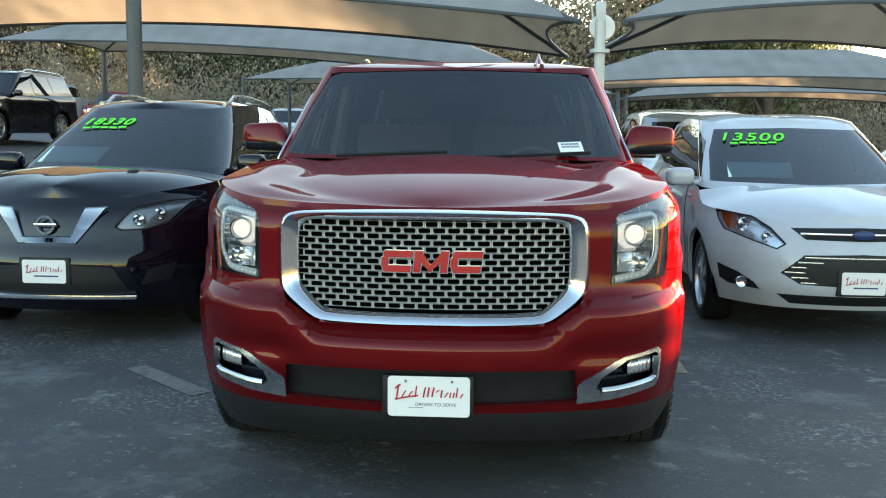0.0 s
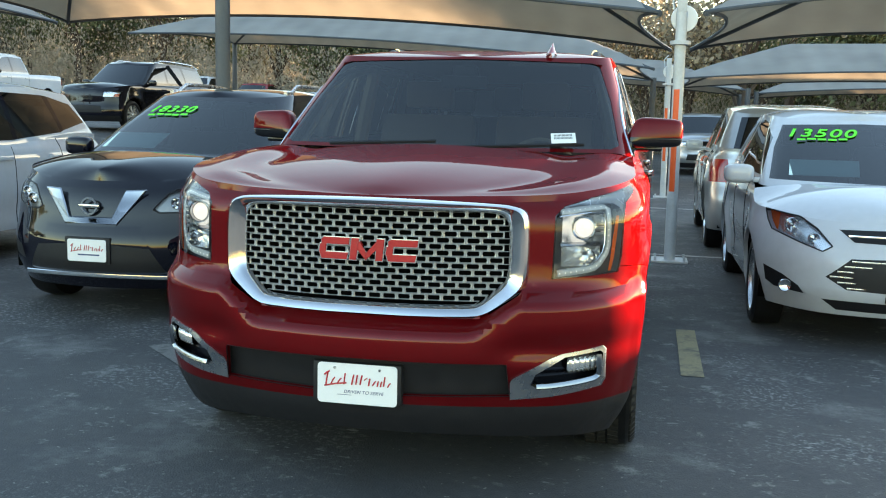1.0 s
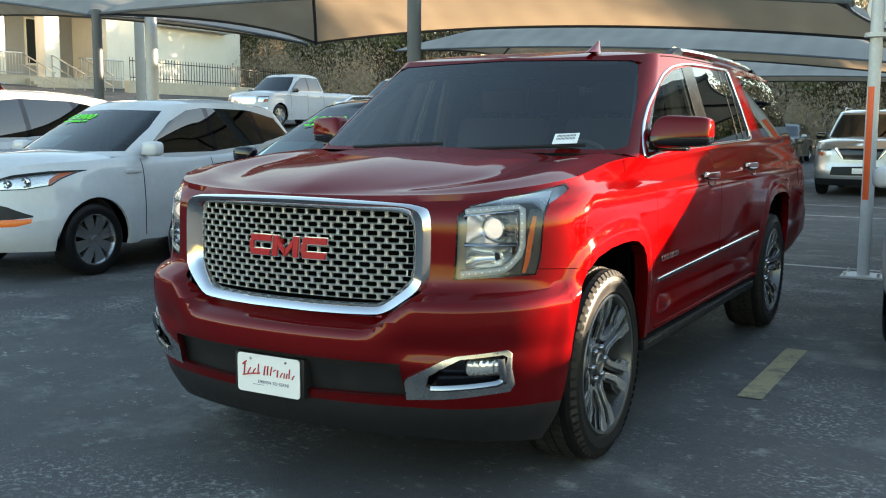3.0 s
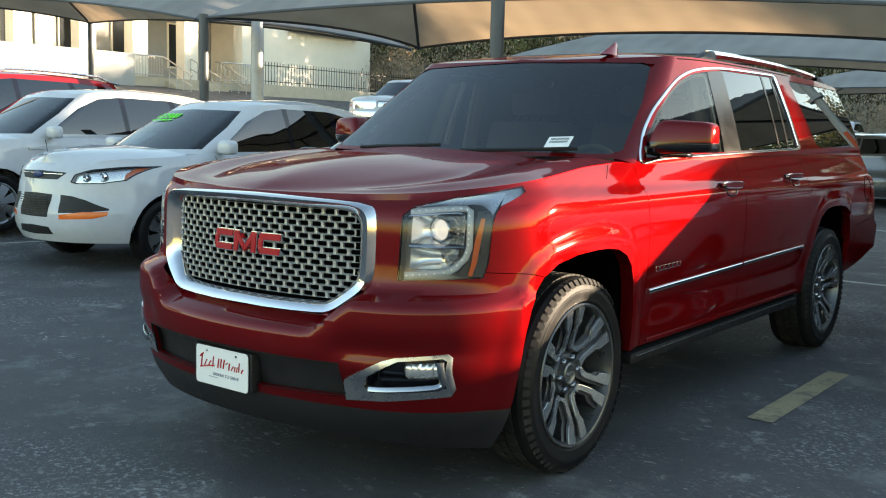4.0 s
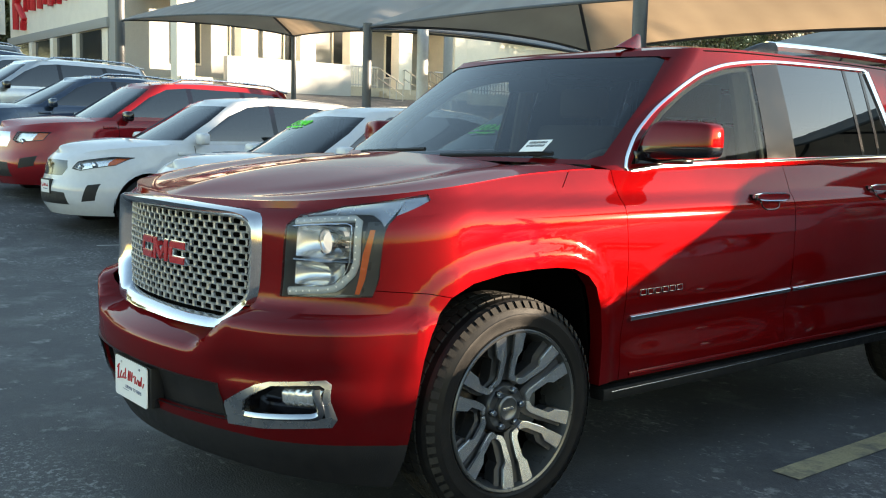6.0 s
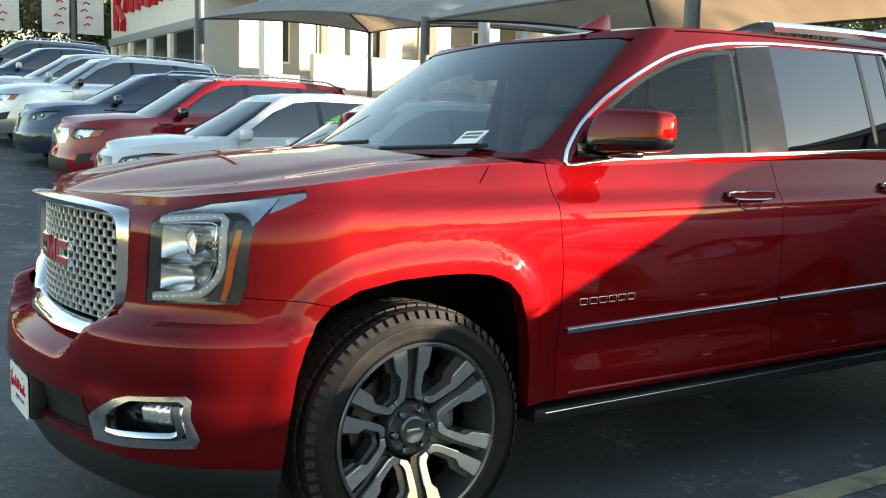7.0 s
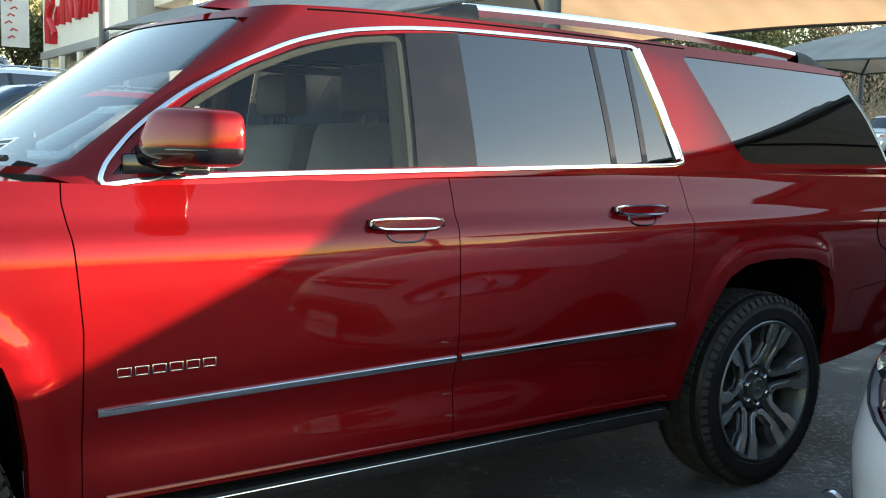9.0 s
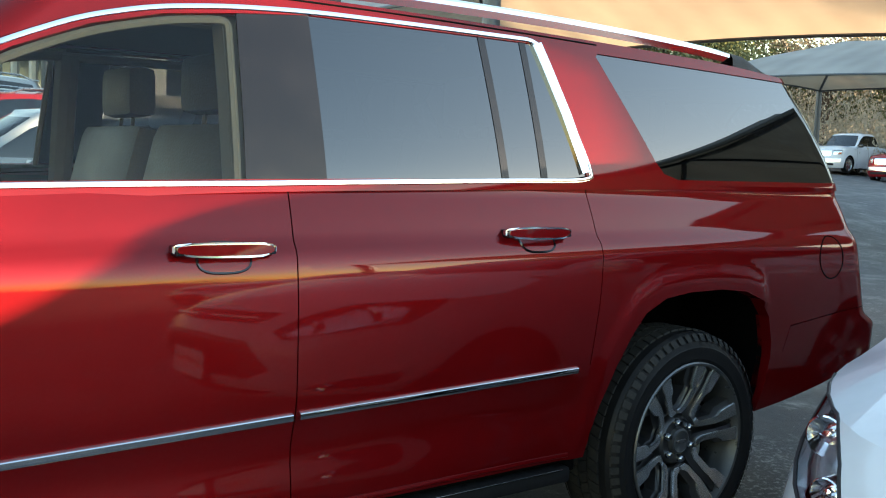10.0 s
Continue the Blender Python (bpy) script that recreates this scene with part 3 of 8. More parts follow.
def plate_writing(parent, c, tilt=0.0, width=0.305, height=0.152):
    """A dealer's white plate with a red script mark and a line of blue writing."""
    at = pose(*c, 90 + tilt, 0, 0)
    bm = bmesh.new()
    o = []
    for cx, cy, a0 in ((1, 1, 0), (-1, 1, 90), (-1, -1, 180), (1, -1, 270)):
        for k in range(4):
            a = radians(a0 + 30 * k)
            o.append((cx * (width / 2 - 0.014) + 0.014 * math.cos(a), cy * (height / 2 - 0.014) + 0.014 * math.sin(a)))
    plate(bm, o, 0.004, lambda a, b, k: Vector((a, b, k)), 0.001)
    p = part("plate", bm, PLATE_WHITE, parent, "white plate with a red script mark", at=at)
    bm = bmesh.new()
    k = width / 0.305
    # red script drawn as plain strokes
    for x0, x1, z0, z1, t in ((-0.125, -0.105, 0.030, 0.045, 0.008), (-0.12, -0.112, -0.012, 0.040, 0.007), (-0.125, -0.04, -0.012, 0.004, 0.007), (-0.10, -0.085, -0.004, 0.022, 0.006),
                              (-0.075, -0.06, 0.0, 0.020, 0.006), (-0.05, -0.045, -0.002, 0.040, 0.006), (-0.02, -0.012, -0.002, 0.036, 0.007), (-0.004, 0.002, 0.0, 0.036, 0.007),
                              (0.012, 0.02, 0.0, 0.036, 0.007), (0.028, 0.04, 0.018, 0.026, 0.005), (0.045, 0.05, -0.002, 0.026, 0.007), (0.06, 0.072, 0.0, 0.018, 0.006),
                              (0.078, 0.082, -0.002, 0.018, 0.006), (0.09, 0.095, -0.002, 0.018, 0.006), (0.102, 0.107, 0.0, 0.036, 0.006), (0.117, 0.128, -0.002, 0.014, 0.006)):
        tube(bm, [(x0 * k, z0 * k, 0.005), ((x0 + x1) / 2 * k, (z0 + z1) / 2 * k + 0.002, 0.0055), (x1 * k, z1 * k, 0.005)], t * 0.42 * k, 6)
    part("script_mark", bm, INK_RED, p, "red script mark")
    if width > 0.29:
        lettering("slogan", "DRIVEN TO SERVE", 0.0175, INK_BLUE, p, pose(0.025, -0.030, 0.0045), "dark blue lettering", 0.0004, 1.08, 0.2)
        bm = box(bmesh.new(), (-0.075, -0.0425, 0.004), (-0.02, -0.041, 0.0048))
        part("rule", bm, INK_BLUE, p)
        for sx in (-0.086, 0.086):
            part("screw", revolve(bmesh.new(), [(0.004, 0.0), (0.007, 0.0), (0.007, 0.004), (0.004, 0.006)], 10, "z", Matrix.Translation((sx, 0.058, 0))), SATIN, p)
    else:
        part("slogan_bar", box(bmesh.new(), (-0.07 * k, -0.036 * k, 0.004), (0.10 * k, -0.026 * k, 0.0048)), INK_BLUE, p)
    return p


def car(name, at, mat, S, label, category="car", group="parked cars", price="", detail=1):
    """A parked car from its measures; it faces -y, its front at y = 0, the ground at z = 0."""
    g = S.get
    L, W, H, fo, wb, tr = g("L"), g("W") / 2, g("H"), g("fo"), g("wb"), g("tr")
    hz, cy, cz, bz, tz = g("hood"), g("cowl"), g("cowlz"), g("belt"), g("tailz", g("belt"))
    wt, rr, ty = g("ws"), g("roofend"), g("tail")
    top = g("empty") or empty(name, label, category, group, at=at)
    st = stations(12, 9, 46, 8) if detail else stations(8, 6, 30, 5)
    zt = curve((0.0, hz - 0.02), (0.35, hz + (cz - hz) * g("rise", 0.42)), (cy * 0.7, cz - g("fender", 0.03)), (cy + g("cowlstep", 0.25), cz), (cy + 0.9, bz - 0.02), (L * 0.6, bz), (L * 0.85, tz), (L, tz - 0.02))
    yfc = curve((0.18, 0.14), (0.30, 0.05), (0.42, 0.0), (0.55, 0.0), (0.66, 0.035), (hz - 0.10, g("nose", 0.10)), (hz, g("nose", 0.10) + 0.10))
    yrc = curve((0.25, L - 0.12), (0.40, L), (0.65, L), (0.75, L - 0.08), (bz, ty))
    wc = curve((0.2, W - 0.05), (0.35, W - 0.02), (0.55, W), (0.80, W), (bz - 0.16, W - 0.005), (bz - 0.04, W - 0.035), (bz + 0.02, W - 0.085))
    bow, rxf, ryf = g("bow", 0.26), g("rx", 0.38), g("ry", 0.42)

    def params(z, v):
        z = 0.55 if z is None else z
        return yfc(z), yrc(z), wc(z), bow, rxf, ryf, 0.10, 0.30, 0.25

    zb = g("clear", 0.23)

    def low(x, y):
        return zb if y < fo + wb * 0.2 or y > fo + wb * 0.9 else zb + 0.02

    def push(y, z):
        d = 0.0
        for c in (fo, fo + wb):
            q = math.hypot(y - c, z - tr)
            d += 0.025 * math.exp(-((q - tr * 1.2) / 0.13) ** 2)
        d -= 0.03 * max(0, (0.9 - y) / 0.9) ** 2 + 0.04 * max(0, (y - L + 1.0)) ** 2
        d -= 0.022 * math.exp(-((z - 0.48) / 0.10) ** 2) * math.exp(-((y - L * 0.52) / 1.0) ** 4)
        return d
    vs = [0, 0.05, 0.12, 0.2, 0.28, 0.36, 0.44, 0.52, 0.6, 0.68, 0.75, 0.82, 0.88, 0.93, 0.97, 1.0]
    rows = levels_loft(st, params, low, lambda x, y: zt(y), vs, push)
    body = grid(rows)
    # hood lid
    edge = [p for p in rows[-1] if p.y <= cy + 0.12]
    yb0 = rows[-1][0].y
    hood = grid(cap(edge, lambda t: (yb0 + (cy - 0.14 - yb0) * t ** 1.25, zt(yb0) + g("crown", 0.035) + (cz + 0.03 - zt(yb0)) * min(1, t * 1.15) ** g("hood_power", 0.75)), 0.012))
    # greenhouse
    gz0 = curve((cy - 0.2, cz - 0.02), (cy + 0.4, cz - 0.005), (cy + 1.0, bz - 0.03), (L, tz - 0.03))
    gz1 = curve((wt, H - 0.055), (wt + 0.35, H - 0.02), (wt + 1.0, H), (rr - 0.4, H - 0.04), (rr, H - 0.09))

    cab = g("cab", ty)

    def gparams(z, s):
        return (cy + (wt - cy) * s, cab - 0.02 + (rr - cab) * s ** 0.9, W - 0.085 - (g("tumble", 0.17)) * s ** 1.25, 0.20 - 0.06 * s, 0.16, 0.24, 0.12, 0.22, 0.16)
    p0, p1 = gparams(0, 0), gparams(0, 1)
    ss = [0, 0.06, 0.14, 0.24, 0.36, 0.5, 0.64, 0.76, 0.86, 0.93, 0.97, 1.0]
    grows = []
    for s in ss:
        row = []
        for seg, k in st:
            xa, ya = plan_point(seg, k, p0)
            xb, yb = plan_point(seg, k, p1)
            x, y = plan_point(seg, k, gparams(0, s))
            row.append(Vector((x - 0.02 * max(0, y - L * 0.6) ** 2 * 0.5, y, gz0(ya) * (1 - s) + gz1(yb) * s)))
        grows.append(row)
    green = grid(grows)
    roof = grid(cap(grows[-1], lambda t: (wt + (rr - wt) * (0.02 + 0.96 * t), gz1(wt + (rr - wt) * t) + 0.045), 0.03, 8, 2.0))
    for b in (body, green, hood, roof):
        bmesh.ops.recalc_face_normals(b, faces=b.faces)
        b.normal_update()
        c = sum((f.calc_center_median() * f.calc_area() for f in b.faces), Vector()) / sum(f.calc_area() for f in b.faces)
        ref = max(b.faces, key=lambda f: f.calc_center_median().x + f.calc_center_median().z)
        if ref.normal.dot(Vector((1, 0, 1))) < 0:
            bmesh.ops.reverse_faces(b, faces=b.faces)
        b.normal_update()
    # wheel arches
    for c in (fo, fo + wb):
        fs = cut(body, [(y, z) for y, z in ring(c, tr, tr * 1.17)], (1, 2), lambda f: f.calc_center_median().x > W * 0.6 and abs(f.normal.x) > 0.3)
        bmesh.ops.delete(body, geom=fs, context="FACES")
    taken = []
    # front openings and lamps
    for pname, pmat, poly, lab in S["front"]:
        body.normal_update()
        fs = cut(body, poly, (0, 2), lambda f: f.normal.y < -0.05 and f.calc_center_median().y < fo)
        if fs:
            taken.append((pname, pmat, take(body, fs), lab))
    body.normal_update()
    for pname, pmat, poly, lab in S.get("sides", ()):
        fs = cut(body, poly, (1, 2), side)
        if fs:
            taken.append((pname, pmat, take(body, fs), lab))
    # tail lamps
    body.normal_update()
    fs = cut(body, S.get("tail_lamps", [(W - 0.24, bz - 0.30), (W, bz - 0.30), (W, bz - 0.04), (W - 0.20, bz - 0.04)]), (0, 2), lambda f: f.normal.y > 0.15 and f.calc_center_median().y > L * 0.8)
    if fs:
        taken.append(("tail_lamp", RED_LENS, take(body, fs), "red tail lamp"))
    # panes
    wsp = [(0.0, cz + 0.03), (gparams(0, 0.07)[2] - 0.055, cz + 0.045), (gparams(0, 0.5)[2] - 0.06, (cz + H) / 2), (gparams(0, 0.9)[2] - 0.075, H - 0.10), (0.0, H - 0.085)]
    fs = cut(green, wsp, (0, 2), lambda f: f.normal.y < -0.25 and f.calc_center_median().y < (wt + cy) / 2 + 0.7)
    wind = take(green, fs)
    panes = []
    lift = lambda q: [(y, z + 0.03 * max(0.0, (z - bz) / (H - 0.1 - bz)) if z < H else z) for y, z in q]
    polys = [lift(q) for q in S["panes"]]
    pillars = [[a[-2], a[-1], b[0], b[1]] for a, b in zip(polys, polys[1:])]
    for poly in polys:
        green.normal_update()
        panes.append(take(green, cut(green, poly, (1, 2), lambda f: f.normal.x > 0.4)))
    posts_ = []
    for poly in pillars:
        green.normal_update()
        posts_.append(take(green, cut(green, poly, (1, 2), lambda f: f.normal.x > 0.4)))
    green.normal_update()
    rg = cut(green, [(0, bz + 0.06), (W * 0.72, bz + 0.08), (W * 0.62, H - 0.12), (0, H - 0.11)], (0, 2), lambda f: f.normal.y > 0.3)
    rear = take(green, rg)
    body = both(flange(body, 0.03, way=lambda c: Vector((-math.copysign(1, c.x), 0.0, 0)) if c.x > 0.35 * W and c.y > fo * 0.3 else Vector((0, 1, 0)), cond=lambda e: all(v.co.x > 0.002 for v in e.verts) and max(v.co.z for v in e.verts) < zt(e.verts[0].co.y) - 0.02))
    part("body", body, mat, top)
    part("hood", both(hood), mat, top)
    flange(green, 0.022, cond=lambda e: all(v.co.x > 0.002 for v in e.verts))
    part("cabin_frame", both(green), mat, top)
    part("roof", both(roof), mat, top)
    part("windscreen", both(wind), GLASS_WS if detail else GLASS_DARK, top, "windscreen")
    part("rear_window", both(rear), GLASS_DARK, top)
    for p in posts_:
        part("pillar_trim", mirrored(p), BLACK, top, "black pillar trim")
        part("pillar_trim", p, BLACK, top, "black pillar trim")
    for i, p in enumerate(panes):
        gm = S.get("pane_mats", [GLASS_DARK] * 9)[i]
        part("side_window", mirrored(p), gm, top)
        part("side_window", p, gm, top)
    for pname, pmat, b, lab in taken:
        lens = pmat == LENS
        central = min(v.co.x for v in b.verts) < 0.01
        back = offset_copy(b, -0.035)
        flange(b, 0.03, cond=lambda e: all(v.co.x > 0.002 for v in e.verts)) if not lens else None
        if lens:
            for q, sg in ((mirrored(back), -1), (back, 1)):
                cen = sum((v.co for v in q.verts), Vector()) / len(q.verts)
                q.normal_update()
                seat = BVHTree.FromBMesh(q)
                amber = take(q, cut(q, [(sg * a, z) for a, z in S["amber"]], (0, 2), lambda f: True)) if S.get("amber") else None
                lamp = part(pname, q, S.get("lamp_mat", LAMP_SILVER), top, lab)
                if amber:
                    part("amber_corner", amber, AMBER, lamp, "amber corner reflector")
                for lx, lz, lr in S.get("bulbs", ((abs(cen.x), cen.z, 0.042),)):
                    hit = seat.ray_cast(Vector((sg * lx, -3, lz)), Vector((0, 1, 0)))
                    ly = hit[0].y if hit[0] is not None else cen.y
                    bm = revolve(bmesh.new(), [(ly + 0.01, lr), (ly - 0.026, lr), (ly - 0.028, lr * 0.92), (ly - 0.010, lr * 0.6), (ly - 0.004, lr * 0.34), (ly - 0.018, lr * 0.28), (ly - 0.021, 0.0)], 22, "y", Matrix.Translation((sg * lx, 0, lz)))
                    part("projector", bm, CHROME, lamp)
            for q in (mirrored(b), b):
                seal = outline(q)
                part("lamp_lens", q, LENS, top)
                if detail:
                    part("lamp_seal", tube(bmesh.new(), seal, 0.005, 5, close=True), PLASTIC, top, "thin black lamp seal")
        elif central:
            part(pname, both(b), pmat, top, lab)
            back.free()
        else:
            part(pname, mirrored(b), pmat, top, lab)
            part(pname, b, pmat, top, lab)
            back.free()
    # underbody, cabin floor, dashboard and seats
    bm = box(bmesh.new(), (-W + 0.12, 0.60, zb + 0.03), (W - 0.12, L - 0.2, zb + 0.16))
    box(bm, (-W * 0.5, 0.25, zb + 0.03), (W * 0.5, 0.60, zb + 0.16))
    part("underbody", bm, DARK, top)
    bm = box(bmesh.new(), (-W + 0.13, cy - 0.05, 0.55), (W - 0.13, cy + 0.55, cz - 0.05), 0.06)
    part("dashboard", bm, CABIN, top)
    if detail:
        seats(top, [(fo + wb * 0.58, 2), (fo + wb * 0.92, 3)], CLOTH, 0.32, W - 0.18)
        bm = tube(bmesh.new(), [Vector((0.36 + 0.18 * math.cos(a), cy + 0.62 + 0.08 * math.sin(a), cz - 0.06 + 0.17 * math.sin(a))) for a in np.linspace(0, 2 * math.pi, 21)[:-1]], 0.014, 6, close=True)
        part("steering_wheel", bm, CABIN, top)
    for c in (fo, fo + wb):
        for sg in (-1, 1):
            arch_liner(top, c, tr, tr * 1.2, W - 0.34, W - 0.03, sg)
            m = pose(sg * (W - 0.125), c, tr, 0, 0, 0 if sg > 0 else 180)
            wheel(top, tr, 0.225, m, S.get("spokes", 5))
    # mirrors
    mh = gparams(0, 0.1)[2]
    for sg in (-1, 1):
        b = mirror_shell(bmesh.new(), (mh + 0.16, cy + 0.50, cz + 0.07), (0.115, 0.085, 0.075))
        if sg < 0:
            b2 = mirrored(b)
            b.free()
            b = b2
        part("door_mirror", b, S.get("mirror_mat", mat), top, "door mirror")
    # door seams as fine dark grooves and handles
    for y0 in S.get("doors", ()):
        for sg in (-1, 1):
            pts = [(sg * (wc(z) + push(y0, z) + 0.001), y0 - 0.05 * (z - 0.5), z) for z in np.linspace(0.34, zt(y0) - 0.02, 12)]
            part("door_seam", tube(bmesh.new(), pts, 0.004, 4), DARK, top)
            hy = y0 - 0.16
            b = box(bmesh.new(), (-0.012, -0.10, -0.018), (0.03, 0.10, 0.018), 0.01, Matrix.Translation((sg * (wc(bz - 0.12) - 0.005), hy, bz - 0.14)))
            part("door_handle", b, S.get("handle_mat", mat), top)
    if S.get("bed"):
        bm = bmesh.new()
        box(bm, (-W + 0.10, cab + 0.05, bz - 0.10), (W - 0.10, L - 0.06, bz - 0.02), 0.01)
        part("bed_cover", bm, PLASTIC, top, "black bed cover")
    for r in S.get("rails", ()):
        for sg in (-1, 1):
            y0, y1 = r
            pts = [(sg * (gparams(0, 1)[2] - 0.06), y, gz1(y) + (0.075 if 0.08 < (y - y0) / (y1 - y0) < 0.92 else 0.02)) for y in np.linspace(y0, y1, 14)]
            part("roof_rail", tube(bmesh.new(), pts, 0.018, 8), S.get("rail_mat", SATIN), top, "roof rail")
    if S.get("plate"):
        bm = box(bmesh.new(), (-0.17, S["plate"][1] + 0.004, S["plate"][2] - 0.09), (0.17, S["plate"][1] + 0.09, S["plate"][2] + 0.09), 0.008)
        part("plate_holder", bm, PLASTIC, top)
        plate_writing(top, S["plate"], width=0.29)
    if price:
        def on_glass(k, s):
            """A place on the windscreen: k across from -1 to 1, s up from 0 to 1."""
            wq = gparams(0, s)
            x = k * wq[2]
            return Vector((x, wq[0] + wq[3] * k * k - 0.012, gz0(cy) * (1 - s) + gz1(wt) * s))
        a, b, c = on_glass(-0.5, 0.75), on_glass(-0.1, 0.75), on_glass(-0.5, 0.9)
        ex = (b - a).normalized()
        ez = (c - a).normalized()
        n = ex.cross(ez).normalized()
        ez = n.cross(ex)
        m = Matrix((ex, ez, n)).transposed().to_4x4()
        m.translation = on_glass(S.get("price_x", -0.52), 0.78) + n * 0.004
        lettering("price", price, S.get("price_size", 0.155), PRICE_GREEN, top, m, "fluorescent green price figures", 0.002, 1.15, 0.2, 0.0025)
        m2 = m.copy()
        m2.translation = on_glass(S.get("price_x", -0.52) + 0.02, 0.69) + n * 0.004
        bm = bmesh.new()
        for i in range(5):
            box(bm, (-0.19 + i * 0.078, -0.014, 0), (-0.125 + i * 0.078, 0.012, 0.003), 0.0, Matrix.Rotation(0.05 * (-1) ** i, 4, "Z"))
        part("price_bar", bm, PRICE_GREEN, top, "illegible green marker writing", at=m2)
        m3 = m.copy()
        m3.translation = on_glass(S.get("sheet_x", -0.45), S.get("sheet_s", 0.32)) - n * 0.02
        part("price_sheet", box(bmesh.new(), (-0.25, -0.125, 0), (0.25, 0.125, 0.002)), PAPER_BLUE, top, "pale sheet behind the windscreen", at=m3)
    return top

# ---- the red full-size SUV ----
from mathutils.bvhtree import BVHTree


def chaikin(pts, n=2, close=True):
    for _ in range(n):
        out = []
        for i in range(len(pts) if close else len(pts) - 1):
            p, q = pts[i], pts[(i + 1) % len(pts)]
            out += [tuple(0.8 * a + 0.2 * b for a, b in zip(p, q)), tuple(0.2 * a + 0.8 * b for a, b in zip(p, q))]
        pts = out if close else [pts[0]] + out + [pts[-1]]
    return pts


def smooth01(t):
    t = min(1.0, max(0.0, t))
    return t * t * (3 - 2 * t)


def outside(poly, y, z):
    """How far a point of the flank lies outside an outline (below 0: inside)."""
    a = np.array(poly)
    b = np.roll(a, -1, axis=0)
    p, e = np.array((y, z)), b - a
    t = np.clip(((p - a) * e).sum(1) / (e * e).sum(1), 0, 1)
    far = float(np.hypot(*(a + e * t[:, None] - p).T).min())
    side_ = e[:, 0] * (z - a[:, 1]) - e[:, 1] * (y - a[:, 0])
    return -far if (side_ <= 0).all() or (side_ >= 0).all() else far


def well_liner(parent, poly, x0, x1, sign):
    """The inside of a wheel opening, its shade put into a near-black colour."""
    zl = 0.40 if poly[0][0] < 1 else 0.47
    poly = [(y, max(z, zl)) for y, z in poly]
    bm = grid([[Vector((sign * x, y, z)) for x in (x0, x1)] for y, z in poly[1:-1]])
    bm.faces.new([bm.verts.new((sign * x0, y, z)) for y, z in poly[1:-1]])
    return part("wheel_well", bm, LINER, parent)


def red_suv():
    L, HUB_F, HUB_R, HZ, TR = 5.66, 1.007, 4.338, 0.407, 0.407
    top = empty("suv", "crimson full-size SUV with chrome grille and lit headlamps on asphalt", "car", "parked cars")
    st = stations(22, 20, 170, 12)
    # wheel openings, seen from the side: flat on top with rounded shoulders
    ARCH_F = [(0.547, 0.145), (0.552, 0.338), (0.564, 0.508), (0.583, 0.638), (0.609, 0.723), (0.642, 0.79), (0.685, 0.84), (0.773, 0.884), (0.91, 0.911), (1.057, 0.921), (1.16, 0.921), (1.246, 0.911), (1.324, 0.88), (1.372, 0.833), (1.403, 0.751), (1.426, 0.62), (1.434, 0.45), (1.434, 0.15)]
    ARCH_R = [(3.770, 0.15), (3.777, 0.40), (3.806, 0.52), (3.845, 0.62), (3.90, 0.73), (3.965, 0.83), (4.03, 0.905), (4.13, 0.95), (4.26, 0.965), (4.44, 0.966), (4.58, 0.952), (4.69, 0.912), (4.75, 0.846), (4.780, 0.75), (4.785, 0.685), (4.762, 0.56), (4.722, 0.467), (4.64, 0.30), (4.56, 0.15)]
    zt = curve((0.0, 1.110), (0.20, 1.126), (0.45, 1.160), (0.8, 1.212), (1.15, 1.256), (1.45, 1.270), (1.70, 1.262), (2.7, 1.300), (3.85, 1.322), (5.3, 1.338), (5.7, 1.338))
    yf = curve((0.19, 0.13), (0.26, 0.085), (0.32, 0.055), (0.37, 0.042), (0.45, 0.025), (0.55, 0.0), (0.620, 0.002), (0.643, 0.022), (0.672, 0.103), (0.75, 0.115), (1.04, 0.125), (1.085, 0.14), (1.112, 0.175))
    yr = curve((0.38, 5.56), (0.50, 5.71), (0.76, 5.73), (0.82, 5.64), (1.34, 5.53))
    wz = curve((0.18, 0.935), (0.26, 0.965), (0.33, 0.985), (0.44, 1.000), (0.60, 1.014), (0.80, 1.024), (0.98, 1.028), (1.09, 1.024), (1.135, 1.012), (1.165, 0.988), (1.21, 0.968), (1.26, 0.945), (1.30, 0.925))
    BOW, RX, RY = 0.30, 0.34, 0.34

    def prm(z, x):
        k = smooth01((abs(x) - 0.40) / 0.20) * smooth01((z - 0.50) / 0.10) * smooth01((0.98 - z) / 0.14)
        return yf(z - 0.115 * k), yr(z), wz(z), BOW, RX, RY, 0.10, 0.17, 0.15

    zb = curve((0.0, 0.255), (0.25, 0.222), (0.45, 0.196), (0.60, 0.19), (0.9, 0.25), (1.3, 0.42), (1.5, 0.445), (3.7, 0.445), (4.5, 0.46), (4.85, 0.49), (5.15, 0.535), (5.45, 0.60), (5.7, 0.63))

    def push(y, z):
        d = 0.0
        for poly in (ARCH_F, ARCH_R):
            if poly[0][0] - 0.15 < y < poly[-1][0] + 0.15 and z < 1.1:
                d += (0.014 if poly is ARCH_F else 0.012) * (1 - smooth01((outside(poly, y, z) - 0.044) / 0.055))
        d -= 0.05 * max(0, (1.0 - y) / 1.0) ** 2 * smooth01((z - 0.5) / 0.4)
        d -= 0.002 * max(0, y - 3.2) ** 2 * smooth01((z - 0.9) / 0.3)
        d -= 0.008 * max(0, y - 3.0) / 2.6
        # hollow of the lower doors and the shoulder above it
        d -= 0.022 * math.exp(-((z - 0.62) / 0.09) ** 2) * smooth01((y - 1.4) / 0.3) * smooth01((3.9 - y) / 0.3)
        return d
    vs = [i / 44 for i in range(45)]
    rows = []
